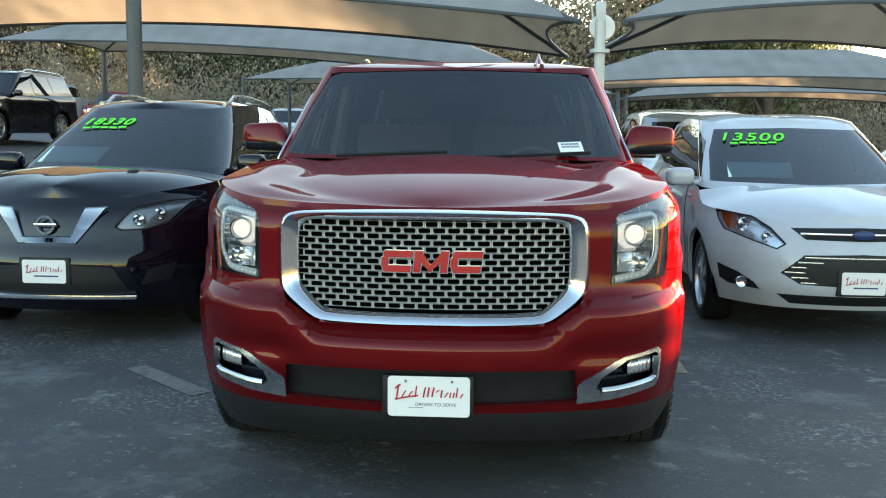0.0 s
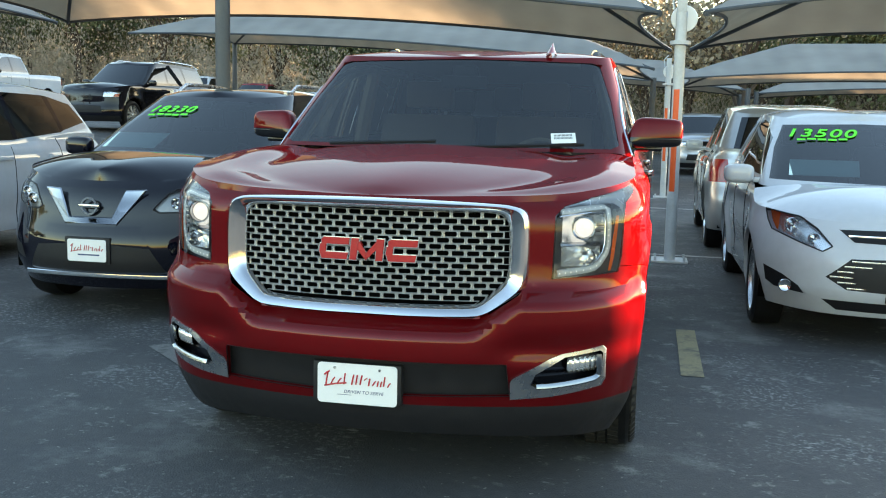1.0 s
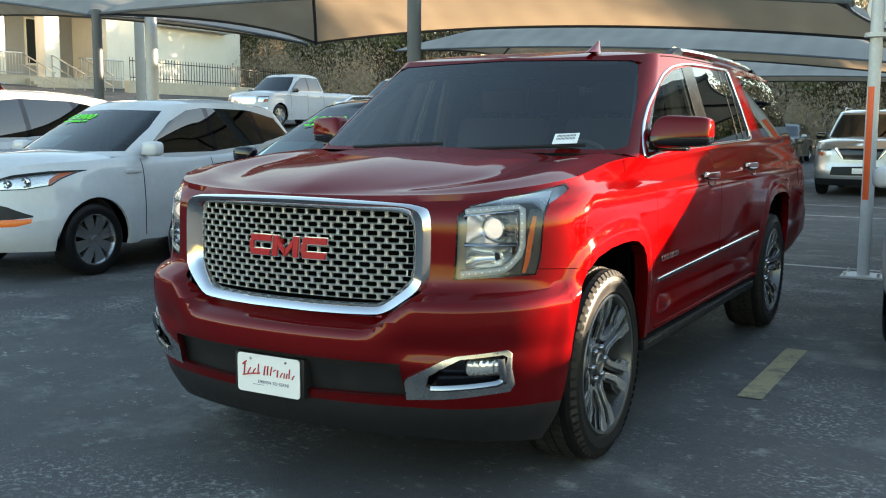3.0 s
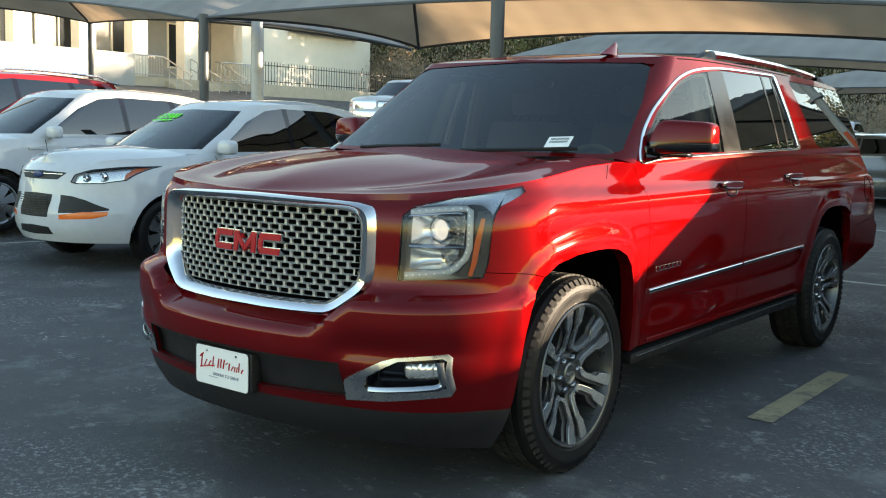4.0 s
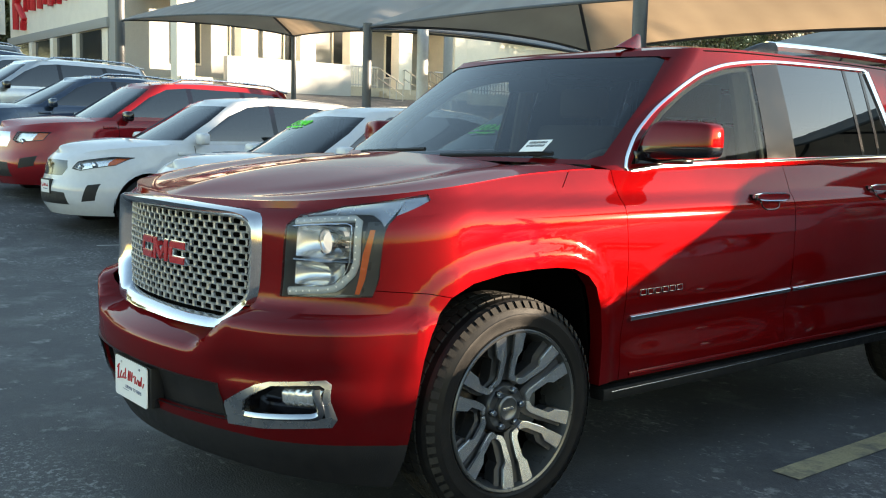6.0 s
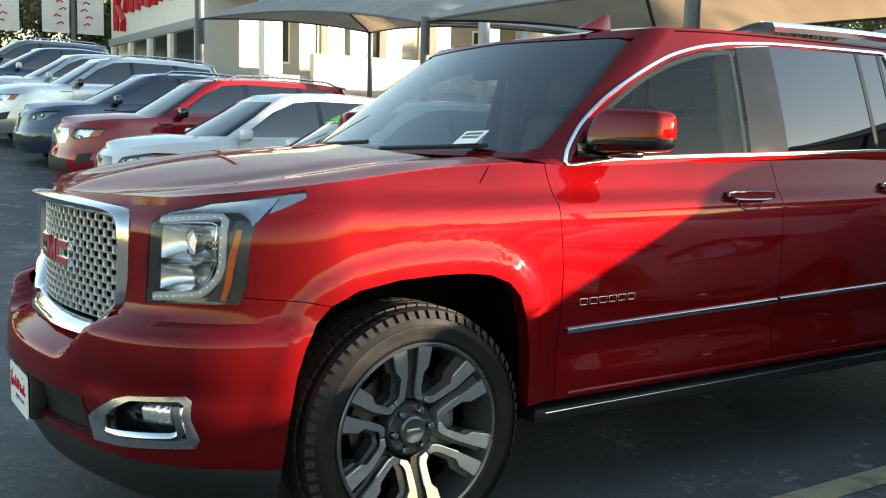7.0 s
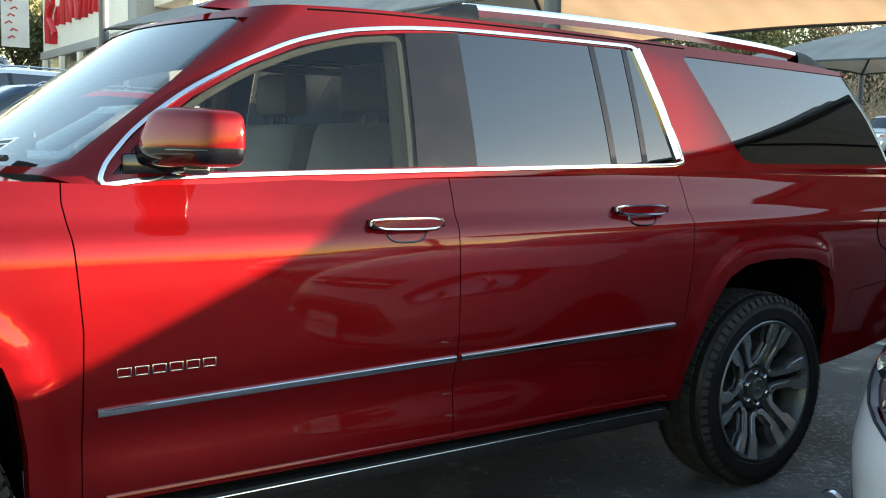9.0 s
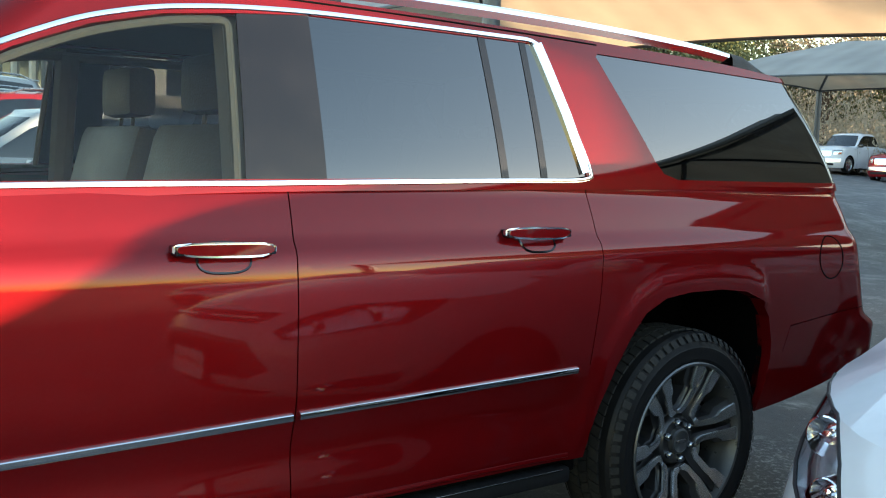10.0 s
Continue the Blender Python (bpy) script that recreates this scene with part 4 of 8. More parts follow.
    for v in vs:
        row = []
        for seg, s in st:
            x, y = plan_point(seg, s, prm(0.55, 0))
            z = zb(y) * (1 - v) + zt(y) * v
            x, y = plan_point(seg, s, prm(z, x))
            z = zb(y) * (1 - v) + zt(y) * v
            pm = prm(z, x)
            x, y = plan_point(seg, s, pm)
            row.append(Vector((max(0.0, x + push(y, z) * min(1, x / pm[2]) ** 3), y, z)))
        rows.append(row)
    body = grid(rows)

    def outward(b, ref):
        bmesh.ops.recalc_face_normals(b, faces=b.faces)
        b.normal_update()
        f = min(b.faces, key=lambda f: (f.calc_center_median() - Vector(ref)).length)
        if f.normal.dot(Vector(ref) - Vector((0, 2.8, 0.6))) < 0:
            bmesh.ops.reverse_faces(b, faces=b.faces)
        b.normal_update()
        return b
    outward(body, (1.03, 2.5, 0.8))
    # hood: a lid with a broad raised middle
    edge = [p for p in rows[-1] if p.y <= 1.46]
    y0, n_e = rows[-1][0].y, len([p for p in rows[-1] if p.y <= 1.46])
    hrows = []
    for i, e in enumerate(edge):
        t = i / (n_e - 1)
        ys = y0 + (1.17 - y0) * t ** 1.2
        zs = zt(0) + 0.012 + (1.300 - zt(0)) * curve((0, 0), (0.10, 0.20), (0.3, 0.46), (0.6, 0.74), (1, 1))((ys - y0) / (1.17 - y0))
        row = []
        for j in range(25):
            k = 1 - j / 24
            y = ys + (e.y - ys) * k ** 1.7
            z = zs + (e.z - zs) * smooth01(k) ** 0.9
            z += 0.016 * math.exp(-((k - 0.86) / 0.10) ** 2) * smooth01((y - 0.2) / 0.3)
            z -= 0.008 * math.exp(-((k - 0.66) / 0.08) ** 2) * smooth01((y - 0.25) / 0.3)
            row.append(Vector((e.x * k, y, z)))
        hrows.append(row)
    hood = outward(grid(hrows), (0.2, 0.8, 1.26))
    # greenhouse
    g1 = curve((2.02, 1.775), (2.25, 1.797), (2.6, 1.812), (3.4, 1.820), (4.6, 1.810), (5.25, 1.780))

    def gp(s):
        return (1.36 + (2.04 - 1.36) * s ** 0.97, 5.54 - 0.22 * s ** 1.4, 0.938 - 0.165 * s ** 1.18, 0.17 - 0.03 * s, 0.09, 0.11, 0.10, 0.14, 0.12)
    p0, p1 = gp(0), gp(1)
    grows = []
    for s in [i / 26 for i in range(27)]:
        row = []
        for seg, k in st:
            ya, yb = plan_point(seg, k, p0)[1], plan_point(seg, k, p1)[1]
            x, y = plan_point(seg, k, gp(s))
            z0 = zt(ya) - 0.012
            if seg in "FG":
                z0 = 1.285 + 0.0 * ya
                z0 = z0 * (1 - smooth01(k) * (seg == "G")) + (zt(ya) - 0.012) * smooth01(k) * (seg == "G") if seg == "G" else z0
            row.append(Vector((x - 0.011 * max(0, y - 3.0) ** 1.5 * min(1, x), y, z0 * (1 - s) + g1(yb) * s)))
        grows.append(row)
    green = outward(grid(grows), (0.9, 3.0, 1.5))
    roof = outward(grid(cap(grows[-1], lambda t: (2.045 + 3.165 * t, g1(2.045 + 3.165 * t) + 0.036 * smooth01(t / 0.16) * smooth01((1 - t) / 0.1)), 0.010, 12, 2.0)), (0.2, 3.5, 1.86))
    tree_low, tree_up = BVHTree.FromBMesh(body), BVHTree.FromBMesh(green)

    def on_side(y, z, upper=False):
        hit = (tree_up if upper else tree_low).ray_cast(Vector((3, y, z)), Vector((-1, 0, 0)))
        if hit[0] is None:
            return Vector((0.95, y, z)), Vector((1, 0, 0))
        return hit[0], hit[1]

    def on_front(x, z):
        hit = tree_low.ray_cast(Vector((x, -3, z)), Vector((0, 1, 0)))
        return (hit[0], hit[1]) if hit[0] is not None else (Vector((x, 0.2, z)), Vector((0, -1, 0)))

    # wheel arches
    for poly in (ARCH_F, ARCH_R):
        bmesh.ops.delete(body, geom=cut(body, poly, (1, 2), lambda f: f.calc_center_median().x > 0.5 and f.normal.x > 0.1), context="FACES")
    fr = lambda f: f.normal.y < -0.03 and f.calc_center_median().y < 0.75
    # front openings
    body.normal_update()
    chin = take(body, cut(body, [(-0.05, 0.15), (1.2, 0.15), (1.2, 0.350), (0.5, 0.358), (-0.05, 0.362)], (0, 2), lambda f: f.calc_center_median().y < 0.75))
    body.normal_update()
    intake = take(body, cut(body, [(-0.05, 0.395), (0.555, 0.402), (0.545, 0.528), (-0.05, 0.535)], (0, 2), fr))
    body.normal_update()
    bez = take(body, cut(body, [(0.557, 0.388), (0.70, 0.396), (0.88, 0.418), (0.894, 0.445), (0.894, 0.565), (0.882, 0.578), (0.74, 0.562), (0.70, 0.548), (0.565, 0.470), (0.557, 0.455)], (0, 2), fr))
    body.normal_update()
    GR_OUT = [(-0.605, 0.816), (-0.58, 0.771), (-0.475, 0.696), (-0.41, 0.676), (0.41, 0.676), (0.475, 0.696), (0.58, 0.771), (0.605, 0.816), (0.605, 1.046), (0.58, 1.090), (0.50, 1.108), (0.0, 1.120), (-0.50, 1.108), (-0.58, 1.090), (-0.605, 1.046)]
    GR_IN = [(-0.512, 0.835), (-0.492, 0.805), (-0.43, 0.742), (-0.39, 0.725), (0.39, 0.725), (0.43, 0.742), (0.492, 0.805), (0.512, 0.835), (0.512, 1.020), (0.495, 1.055), (0.45, 1.068), (0.0, 1.078), (-0.45, 1.068), (-0.495, 1.055), (-0.512, 1.020)]
    gcut = [(x * 0.985, 0.892 + (z - 0.892) * 0.985) for x, z in GR_OUT if x >= 0.0]
    bmesh.ops.delete(body, geom=cut(body, [(-0.05, gcut[0][1])] + gcut + [(-0.05, gcut[-1][1])], (0, 2), fr), context="FACES")
    body.normal_update()
    lampf = take(body, cut(body, [(0.683, 0.828), (0.921, 0.842), (0.932, 0.90), (0.936, 1.03), (0.938, 1.10), (0.930, 1.156), (0.84, 1.137), (0.718, 1.10), (0.688, 1.064)], (0, 2), lambda f: f.normal.y < -0.01 and f.calc_center_median().y < 0.80))
    body.normal_update()
    lamptail = take(body, cut(body, [(0.38, 1.075), (0.50, 1.092), (0.56, 1.120), (0.635, 1.152), (0.645, 1.160), (0.642, 1.180), (0.40, 1.131), (0.38, 1.120)], (1, 2), lambda f: f.calc_center_median().x > 0.80))
    body.normal_update()
    # tail lamp and panel gaps on the flank
    tail = take(body, cut(body, [(5.44, 1.32), (5.55, 0.90), (5.9, 0.90), (5.9, 1.32)], (1, 2), lambda f: f.calc_center_median().x > 0.6 and f.calc_center_median().y > 5.2))

    def gap(path, w=0.0019, low=True):
        for (ya, za), (yb, zc) in zip(path, path[1:]):
            dx, dz = yb - ya, zc - za
            n = math.hypot(dx, dz)
            u, v = -dz / n * w, dx / n * w
            body.normal_update()
            bmesh.ops.delete(body, geom=cut(body, [(ya + u, za + v), (yb + u, zc + v), (yb - u, zc - v), (ya - u, za - v)], (1, 2), lambda f: f.normal.x > 0.12 and f.calc_center_median().x > 0.6), context="FACES")
    gap([(1.560, 0.40), (1.562, 0.90), (1.542, 1.12), (1.528, 1.22), (1.535, 1.30)])
    gap([(2.722, 0.40), (2.722, 0.75), (2.714, 1.10), (2.735, 1.34)])
    gap([(3.830, 1.34), (3.825, 1.10), (3.815, 0.95), (3.790, 0.75)])
    gap([(0.685, 0.841), (0.613, 0.855)], 0.0014)
    gap([(0.613, 0.855), (0.395, 0.867)], 0.0014)
    gap([(4.862, 0.70), (4.90, 0.80), (5.30, 0.84), (5.70, 0.86)])
    gap([(1.33, 1.30), (1.24, 1.205)])
    arch_edge = lambda e: all(v.co.x > 0.3 for v in e.verts) and any(all(abs(outside(poly, v.co.y, v.co.z)) < 0.004 for v in e.verts) for poly in (ARCH_F, ARCH_R))
    flange(body, 0.06, way=lambda c: Vector((-1, 0, 0)), cond=arch_edge)
    flange(body, 0.012, cond=lambda e: len(e.link_faces) == 1 and all(v.co.x > 0.003 for v in e.verts) and not arch_edge(e) and max(v.co.z for v in e.verts) < zt(e.verts[0].co.y) - 0.004)
    # loose sheets become panels
    count = 0
    fascia, others = [], []
    for b in islands(body):
        c = sum((v.co for v in b.verts), Vector()) / len(b.verts)
        if len(b.faces) < 12:
            b.free()
            continue
        if min(v.co.x for v in b.verts) < 0.02:
            others.append(("bumper" if c.y < 2.5 else "rear_bumper", both(b), None))
        else:
            nm = "fender" if c.y < 1.3 else ("front_door" if c.y < 2.6 else ("rear_door" if c.y < 3.7 else "quarter_panel"))
            others.append((nm, b, mirrored(b)))
    doors = {}
    for nm, b, m in others:
        for k, q in enumerate((b, m)):
            if q is not None:
                ob = part(nm, q, RED, top)
                if k == 0:
                    doors[nm] = ob
    part("hood", both(flange(hood, 0.02, way=lambda c: Vector((0, 0, -1)), cond=lambda e: all(v.co.x > 0.003 for v in e.verts))), RED, top, "crimson hood with a raised middle")
    part("roof", both(roof), RED, top)
    part("chin", both(flange(chin, 0.02, cond=lambda e: all(v.co.x > 0.003 and v.co.y < 0.40 for v in e.verts))), PLASTIC, top, "black lower air dam")
    back = offset_copy(intake, 0.0)
    for v in back.verts:
        v.co.y += 0.03
    flange(back, 0.04, way=lambda c: Vector((0, -1, 0)), cond=lambda e: all(v.co.x > 0.003 for v in e.verts))
    part("lower_intake", both(back), PLASTIC, top, "black lower intake")
    intake.free()
    # fog lamp surround: bright frame round a dark pocket
    bez.normal_update()
    pocket = take(bez, cut(bez, [(0.630, 0.446), (0.65, 0.434), (0.874, 0.450), (0.884, 0.552), (0.872, 0.562), (0.75, 0.550), (0.648, 0.488)], (0, 2), lambda f: True))
    for v in pocket.verts:
        v.co.y += 0.06
    flange(pocket, 0.058, way=lambda c: Vector((0, -1, 0)))
    for v in bez.verts:
        v.co.y -= 0.006
    flange(bez, 0.03, way=lambda c: Vector((0, 1, 0)))
    for b, p, sg in ((bez, pocket, 1), (mirrored(bez), mirrored(pocket), -1)):
        fb = part("fog_lamp_surround", b, SATIN, top, "satin chrome fog lamp surround")
        part("pocket", p, GLOSS_BLACK, fb, "black pocket")
        rws_ = []
        for i in range(25):
            x = 0.755 + 0.102 * i / 24
            rp = 0.004 * math.cos(i * math.pi / 2)
            rws_.append([Vector((sg * x, on_front(x, z)[0].y + d + rp * e, z)) for z, d, e in ((0.476, 0.075, 0), (0.480, 0.036, 1), (0.495, 0.026, 1), (0.525, 0.026, 1), (0.538, 0.036, 1), (0.541, 0.075, 0))])
        bm = grid(rws_)
        bmesh.ops.recalc_face_normals(bm, faces=bm.faces)
        part("fog_lamp", bm, LAMP_SILVER, fb, "fluted clear fog lamp", smooth=60)
        bm = sweep(bmesh.new(), [Vector((sg * x, on_front(x, z)[0].y - 0.010, z)) for x, z in chaikin([(0.650, 0.440), (0.70, 0.441), (0.80, 0.449), (0.868, 0.457), (0.872, 0.50), (0.868, 0.550)], 2, close=False)], [(0, -1, 0.3)] * len(chaikin([(0.650, 0.440), (0.70, 0.441), (0.80, 0.449), (0.868, 0.457), (0.872, 0.50), (0.868, 0.550)], 2, close=False)), rounded(0.022, 0.010))
        part("bright_lip", bm, CHROME_DIM, fb, "bright lower lip")
    # plate
    part("plate_bracket", box(bmesh.new(), (-0.17, 0.017, 0.362), (0.17, 0.07, 0.512), 0.008), PLASTIC, top)
    plate_writing(top, (0.004, -0.010, 0.4500))
    # grille
    gy = lambda x, z: 0.118 + BOW * (x / 1.03) ** 2 + 0.03 * (z - 0.88)
    oo, ii = chaikin(GR_OUT, 2), chaikin(GR_IN, 2)
    lay = [(0.0, 0.030), (0.06, -0.010), (0.22, -0.028), (0.55, -0.022), (0.85, -0.006), (1.0, 0.020), (1.0, 0.06)]
    rws = [[Vector((o[0] + (i[0] - o[0]) * k, gy(o[0], o[1]) + d, o[1] + (i[1] - o[1]) * k)) for o, i in zip(oo, ii)] for k, d in lay]
    bm = grid(rws, close=True)
    bmesh.ops.recalc_face_normals(bm, faces=bm.faces)
    grille = part("grille", bm, CHROME_GRILLE, top, "chrome grille surround", smooth=50)
    # flat near-black sheet painted as the unlit space behind the mesh
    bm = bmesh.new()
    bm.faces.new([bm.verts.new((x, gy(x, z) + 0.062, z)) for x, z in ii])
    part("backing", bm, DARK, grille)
    # bright mesh of staggered slots
    px, pz, y_in = 0.0562, 0.0240, 0.026
    bm = bmesh.new()
    n_rows = 14
    for r in range(n_rows):
        z = 0.904 + (r - (n_rows - 1) / 2) * pz
        off = 0.0 if r % 2 else px / 2
        for c in range(-10, 11):
            x = c * px + off
            lim = min(0.512, 0.512 - (0.805 - z) * 0.98) + 0.012
            if abs(x) > lim:
                continue
            hx, hz_, sx, sz, r_ = px / 2, pz / 2, px / 2 - 0.0044, pz / 2 - 0.0029, 0.003
            out_ = [(-hx, -hz_), (0, -hz_), (hx, -hz_), (hx, 0), (hx, hz_), (0, hz_), (-hx, hz_), (-hx, 0)]
            mid_ = [(-sx - 0.002, -sz - 0.001), (0, -sz - 0.001), (sx + 0.002, -sz - 0.001), (sx + 0.002, 0), (sx + 0.002, sz + 0.001), (0, sz + 0.001), (-sx - 0.002, sz + 0.001), (-sx - 0.002, 0)]
            in_ = [(-sx + r_, -sz), (0, -sz), (sx - r_, -sz), (sx, 0), (sx - r_, sz), (0, sz), (-sx + r_, sz), (-sx, 0)]
            rr_ = []
            for o, d in ((out_, 0.004), (mid_, 0.0), (in_, 0.002), (in_, 0.012)):
                rr_.append([Vector((x + a, gy(x + a, z + b) + y_in + d, z + b)) for a, b in o])
            grid(rr_, bm, close=True)
    bmesh.ops.recalc_face_normals(bm, faces=bm.faces)
    part("grille_mesh", bm, MESH, grille, "satin silver slotted mesh", smooth=30)
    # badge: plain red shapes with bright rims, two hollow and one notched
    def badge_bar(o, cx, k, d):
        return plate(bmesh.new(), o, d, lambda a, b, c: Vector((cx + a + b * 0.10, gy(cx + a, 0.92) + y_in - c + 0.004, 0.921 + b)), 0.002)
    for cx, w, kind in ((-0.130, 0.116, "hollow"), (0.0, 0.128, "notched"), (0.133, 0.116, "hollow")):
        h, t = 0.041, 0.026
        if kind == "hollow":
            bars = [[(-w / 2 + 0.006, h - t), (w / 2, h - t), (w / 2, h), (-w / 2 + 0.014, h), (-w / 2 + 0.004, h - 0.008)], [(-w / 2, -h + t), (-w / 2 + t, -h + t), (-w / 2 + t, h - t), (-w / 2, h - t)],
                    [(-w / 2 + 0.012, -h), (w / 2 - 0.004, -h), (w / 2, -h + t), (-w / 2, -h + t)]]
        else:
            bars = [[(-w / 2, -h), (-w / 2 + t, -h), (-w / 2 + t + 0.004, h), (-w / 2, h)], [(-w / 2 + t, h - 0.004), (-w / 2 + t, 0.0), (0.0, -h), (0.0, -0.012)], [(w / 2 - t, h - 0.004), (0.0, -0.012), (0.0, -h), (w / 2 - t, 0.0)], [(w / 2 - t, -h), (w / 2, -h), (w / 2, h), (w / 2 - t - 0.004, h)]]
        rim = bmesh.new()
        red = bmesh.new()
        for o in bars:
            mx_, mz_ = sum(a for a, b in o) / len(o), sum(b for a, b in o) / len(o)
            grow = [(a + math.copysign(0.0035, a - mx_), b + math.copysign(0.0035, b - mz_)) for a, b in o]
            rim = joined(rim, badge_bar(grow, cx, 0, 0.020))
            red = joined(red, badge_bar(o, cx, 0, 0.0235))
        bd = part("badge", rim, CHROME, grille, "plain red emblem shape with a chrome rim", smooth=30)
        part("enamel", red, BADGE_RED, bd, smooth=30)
    # headlamps
    for sg in (1, -1):
        lens = lampf.copy() if sg > 0 else mirrored(lampf)
        tail_l = lamptail.copy() if sg > 0 else mirrored(lamptail)
        lens.normal_update()
        house = offset_copy(lens, -0.075)
        for v in house.verts:
            v.co.x = sg * (0.83 + (abs(v.co.x) - 0.83) * 0.96)
        flange(house, -0.07)
        lamp = part("headlamp", house, HOUSING, top, "lit headlamp with bright housing")
        tail_l.normal_update()
        part("brow_backing", offset_copy(tail_l, -0.010), BROW, lamp)
        part("brow_lens", tail_l, LENS, lamp, "clear lens drawn back over the fender")
        part("lamp_lens", lens, LENS, lamp, "clear lens")

        def fy(x, z, d):
            p, n = on_front(abs(x), z)
            return p.y + d
        # upper and lower reflector boxes
        for name, x0, x1, z0, z1, deep in (("upper_reflector", 0.712, 0.862, 0.962, 1.066, 0.060), ("lower_reflector", 0.712, 0.850, 0.872, 0.948, 0.045)):
            rows_ = []
            for i in range(9):
                z = z0 + (z1 - z0) * i / 8
                rows_.append([Vector((sg * (x0 + (x1 - x0) * j / 12), fy(x0 + (x1 - x0) * j / 12, z, 0.022 + deep * (math.sin(math.pi * j / 12) * math.sin(math.pi * i / 8)) ** 0.6), z)) for j in range(13)])
            part(name, grid(rows_), LAMP_SILVER, lamp)
        # dark finned block beside the projector, ledge between the boxes
        for k in range(3):
            z = 0.992 + 0.018 * k
            c = Vector((sg * 0.846, fy(0.846, z, 0.034), z))
            part("cooling_fin", box(bmesh.new(), c - Vector((0.017, 0.014, 0.006)), c + Vector((0.017, 0.014, 0.006)), 0.002), HOUSING, lamp)
        pts = [Vector((sg * x, fy(x, 0.955, 0.022), 0.955)) for x in np.linspace(0.706, 0.868, 8)]
        part("ledge", sweep(bmesh.new(), pts, [Vector((0, -1, 0.4))] * 8, rounded(0.016, 0.006)), CHROME_DIM, lamp)
        px_, pz_ = 0.788, 1.014
        yy = fy(px_, pz_, 0.034)
        part("projector_ring", revolve(bmesh.new(), [(yy + 0.05, 0.046), (yy + 0.004, 0.046), (yy + 0.001, 0.043), (yy + 0.004, 0.039), (yy + 0.045, 0.036)], 32, "y", Matrix.Translation((sg * px_, 0, pz_))), CHROME_DIM, lamp)
        part("bulb", revolve(bmesh.new(), [(yy + 0.000, 0.0), (yy + 0.003, 0.014), (yy + 0.010, 0.026), (yy + 0.024, 0.036)], 28, "y", Matrix.Translation((sg * px_, 0, pz_))), LAMP_WHITE, lamp, "glowing projector lens")
        # lower lamp bowl with a facetted floor
        yl = fy(0.785, 0.908, 0.030)
        part("lower_bowl", revolve(bmesh.new(), [(yl + 0.004, 0.036), (yl + 0.020, 0.030), (yl + 0.034, 0.016), (yl + 0.036, 0.0)], 14, "y", Matrix.Translation((sg * 0.785, 0, 0.908)) @ Matrix.Scale(1.5, 4, (1, 0, 0))), CHROME, lamp, smooth=15)
        # light pipe: a square frame, cut off at its lower outer corner
        path = chaikin([(0.704, 1.076), (0.80, 1.089), (0.870, 1.095), (0.879, 1.04), (0.880, 0.93), (0.840, 0.866), (0.80, 0.857), (0.700, 0.846)], 1, close=False)
        pts = [Vector((sg * x, fy(x, z, 0.014), z)) for x, z in path]
        part("light_pipe", sweep(bmesh.new(), pts, [on_front(x, z)[1] * Vector((sg, 1, 1)) for x, z in path], rounded(0.024, 0.006)), FROST, lamp, "frosted light pipe")
        inner = chaikin([(0.700, 0.862), (0.80, 0.872), (0.832, 0.880), (0.866, 0.934), (0.866, 1.04), (0.860, 1.078), (0.80, 1.073), (0.704, 1.061)], 1, close=False)
        part("chrome_edge", tube(bmesh.new(), [Vector((sg * x, fy(x, z, 0.010), z)) for x, z in inner], 0.0025, 5), CHROME, lamp)
        led = mesh_of(box(bmesh.new(), (-0.0028, -0.002, -0.0028), (0.0028, 0.002, 0.0028), 0.0008), "running_light", LED)
        for a, b in zip(pts, pts[1:]):
            k = max(1, int((b - a).length / 0.020))
            for i in range(k):
                ob = new("running_light", led)
                ob.parent = lamp
                ob.matrix_basis = Matrix.Translation(a.lerp(b, (i + 0.5) / k) + Vector((0, -0.0275, 0.0156)))
        rws_ = []
        for x, z, w in ((0.888, 0.850, 0.010), (0.896, 0.90, 0.013), (0.903, 0.98, 0.014), (0.910, 1.06, 0.010)):
            rws_.append([Vector((sg * (x + k * w / 2), fy(x + k * w / 2, z, 0.006), z)) for k in (-1, 0, 1)])
        part("amber_reflector", grid(rws_), AMBER, lamp, "amber side reflector")
        rws_ = [[Vector((sg * (x0 + (x1 - x0) * k), fy(x0 + (x1 - x0) * k, z, 0.014), z)) for k in (0, 0.33, 0.67, 1)] for z, x0, x1 in ((0.846, 0.845, 0.915), (0.875, 0.862, 0.920), (0.92, 0.885, 0.924), (0.98, 0.892, 0.928), (1.04, 0.892, 0.930), (1.085, 0.890, 0.930))]
        part("side_bezel", grid(rws_), BEZEL, lamp, "dark outer bezel")
        # pale upper band that runs back into the fender
        rws_ = []
        for x, z0, z1 in ((0.700, 1.0865, 1.0875), (0.715, 1.089, 1.096), (0.75, 1.094, 1.109), (0.80, 1.100, 1.124), (0.85, 1.106, 1.135), (0.89, 1.106, 1.144), (0.915, 1.09, 1.150), (0.928, 1.07, 1.152)):
            rws_.append([Vector((sg * x, fy(x, z0 + (z1 - z0) * k, 0.008 + 0.005 * math.sin(math.pi * k)), z0 + (z1 - z0) * k)) for k in (0, 0.33, 0.67, 1)])
        bm = grid(rws_)
        bmesh.ops.recalc_face_normals(bm, faces=bm.faces)
        part("brow", bm, BROW, lamp, "pale brow strip")
    lampf.free()
    lamptail.free()
    # windscreen, cabin frame and panes
    wind = take(green, cut(green, [(-0.05, 1.30), (0.83, 1.303), (0.868, 1.322), (0.805, 1.55), (0.728, 1.738), (0.69, 1.755), (-0.05, 1.770)], (0, 2), lambda f: f.normal.y < -0.25 and f.calc_center_median().y < 2.4))
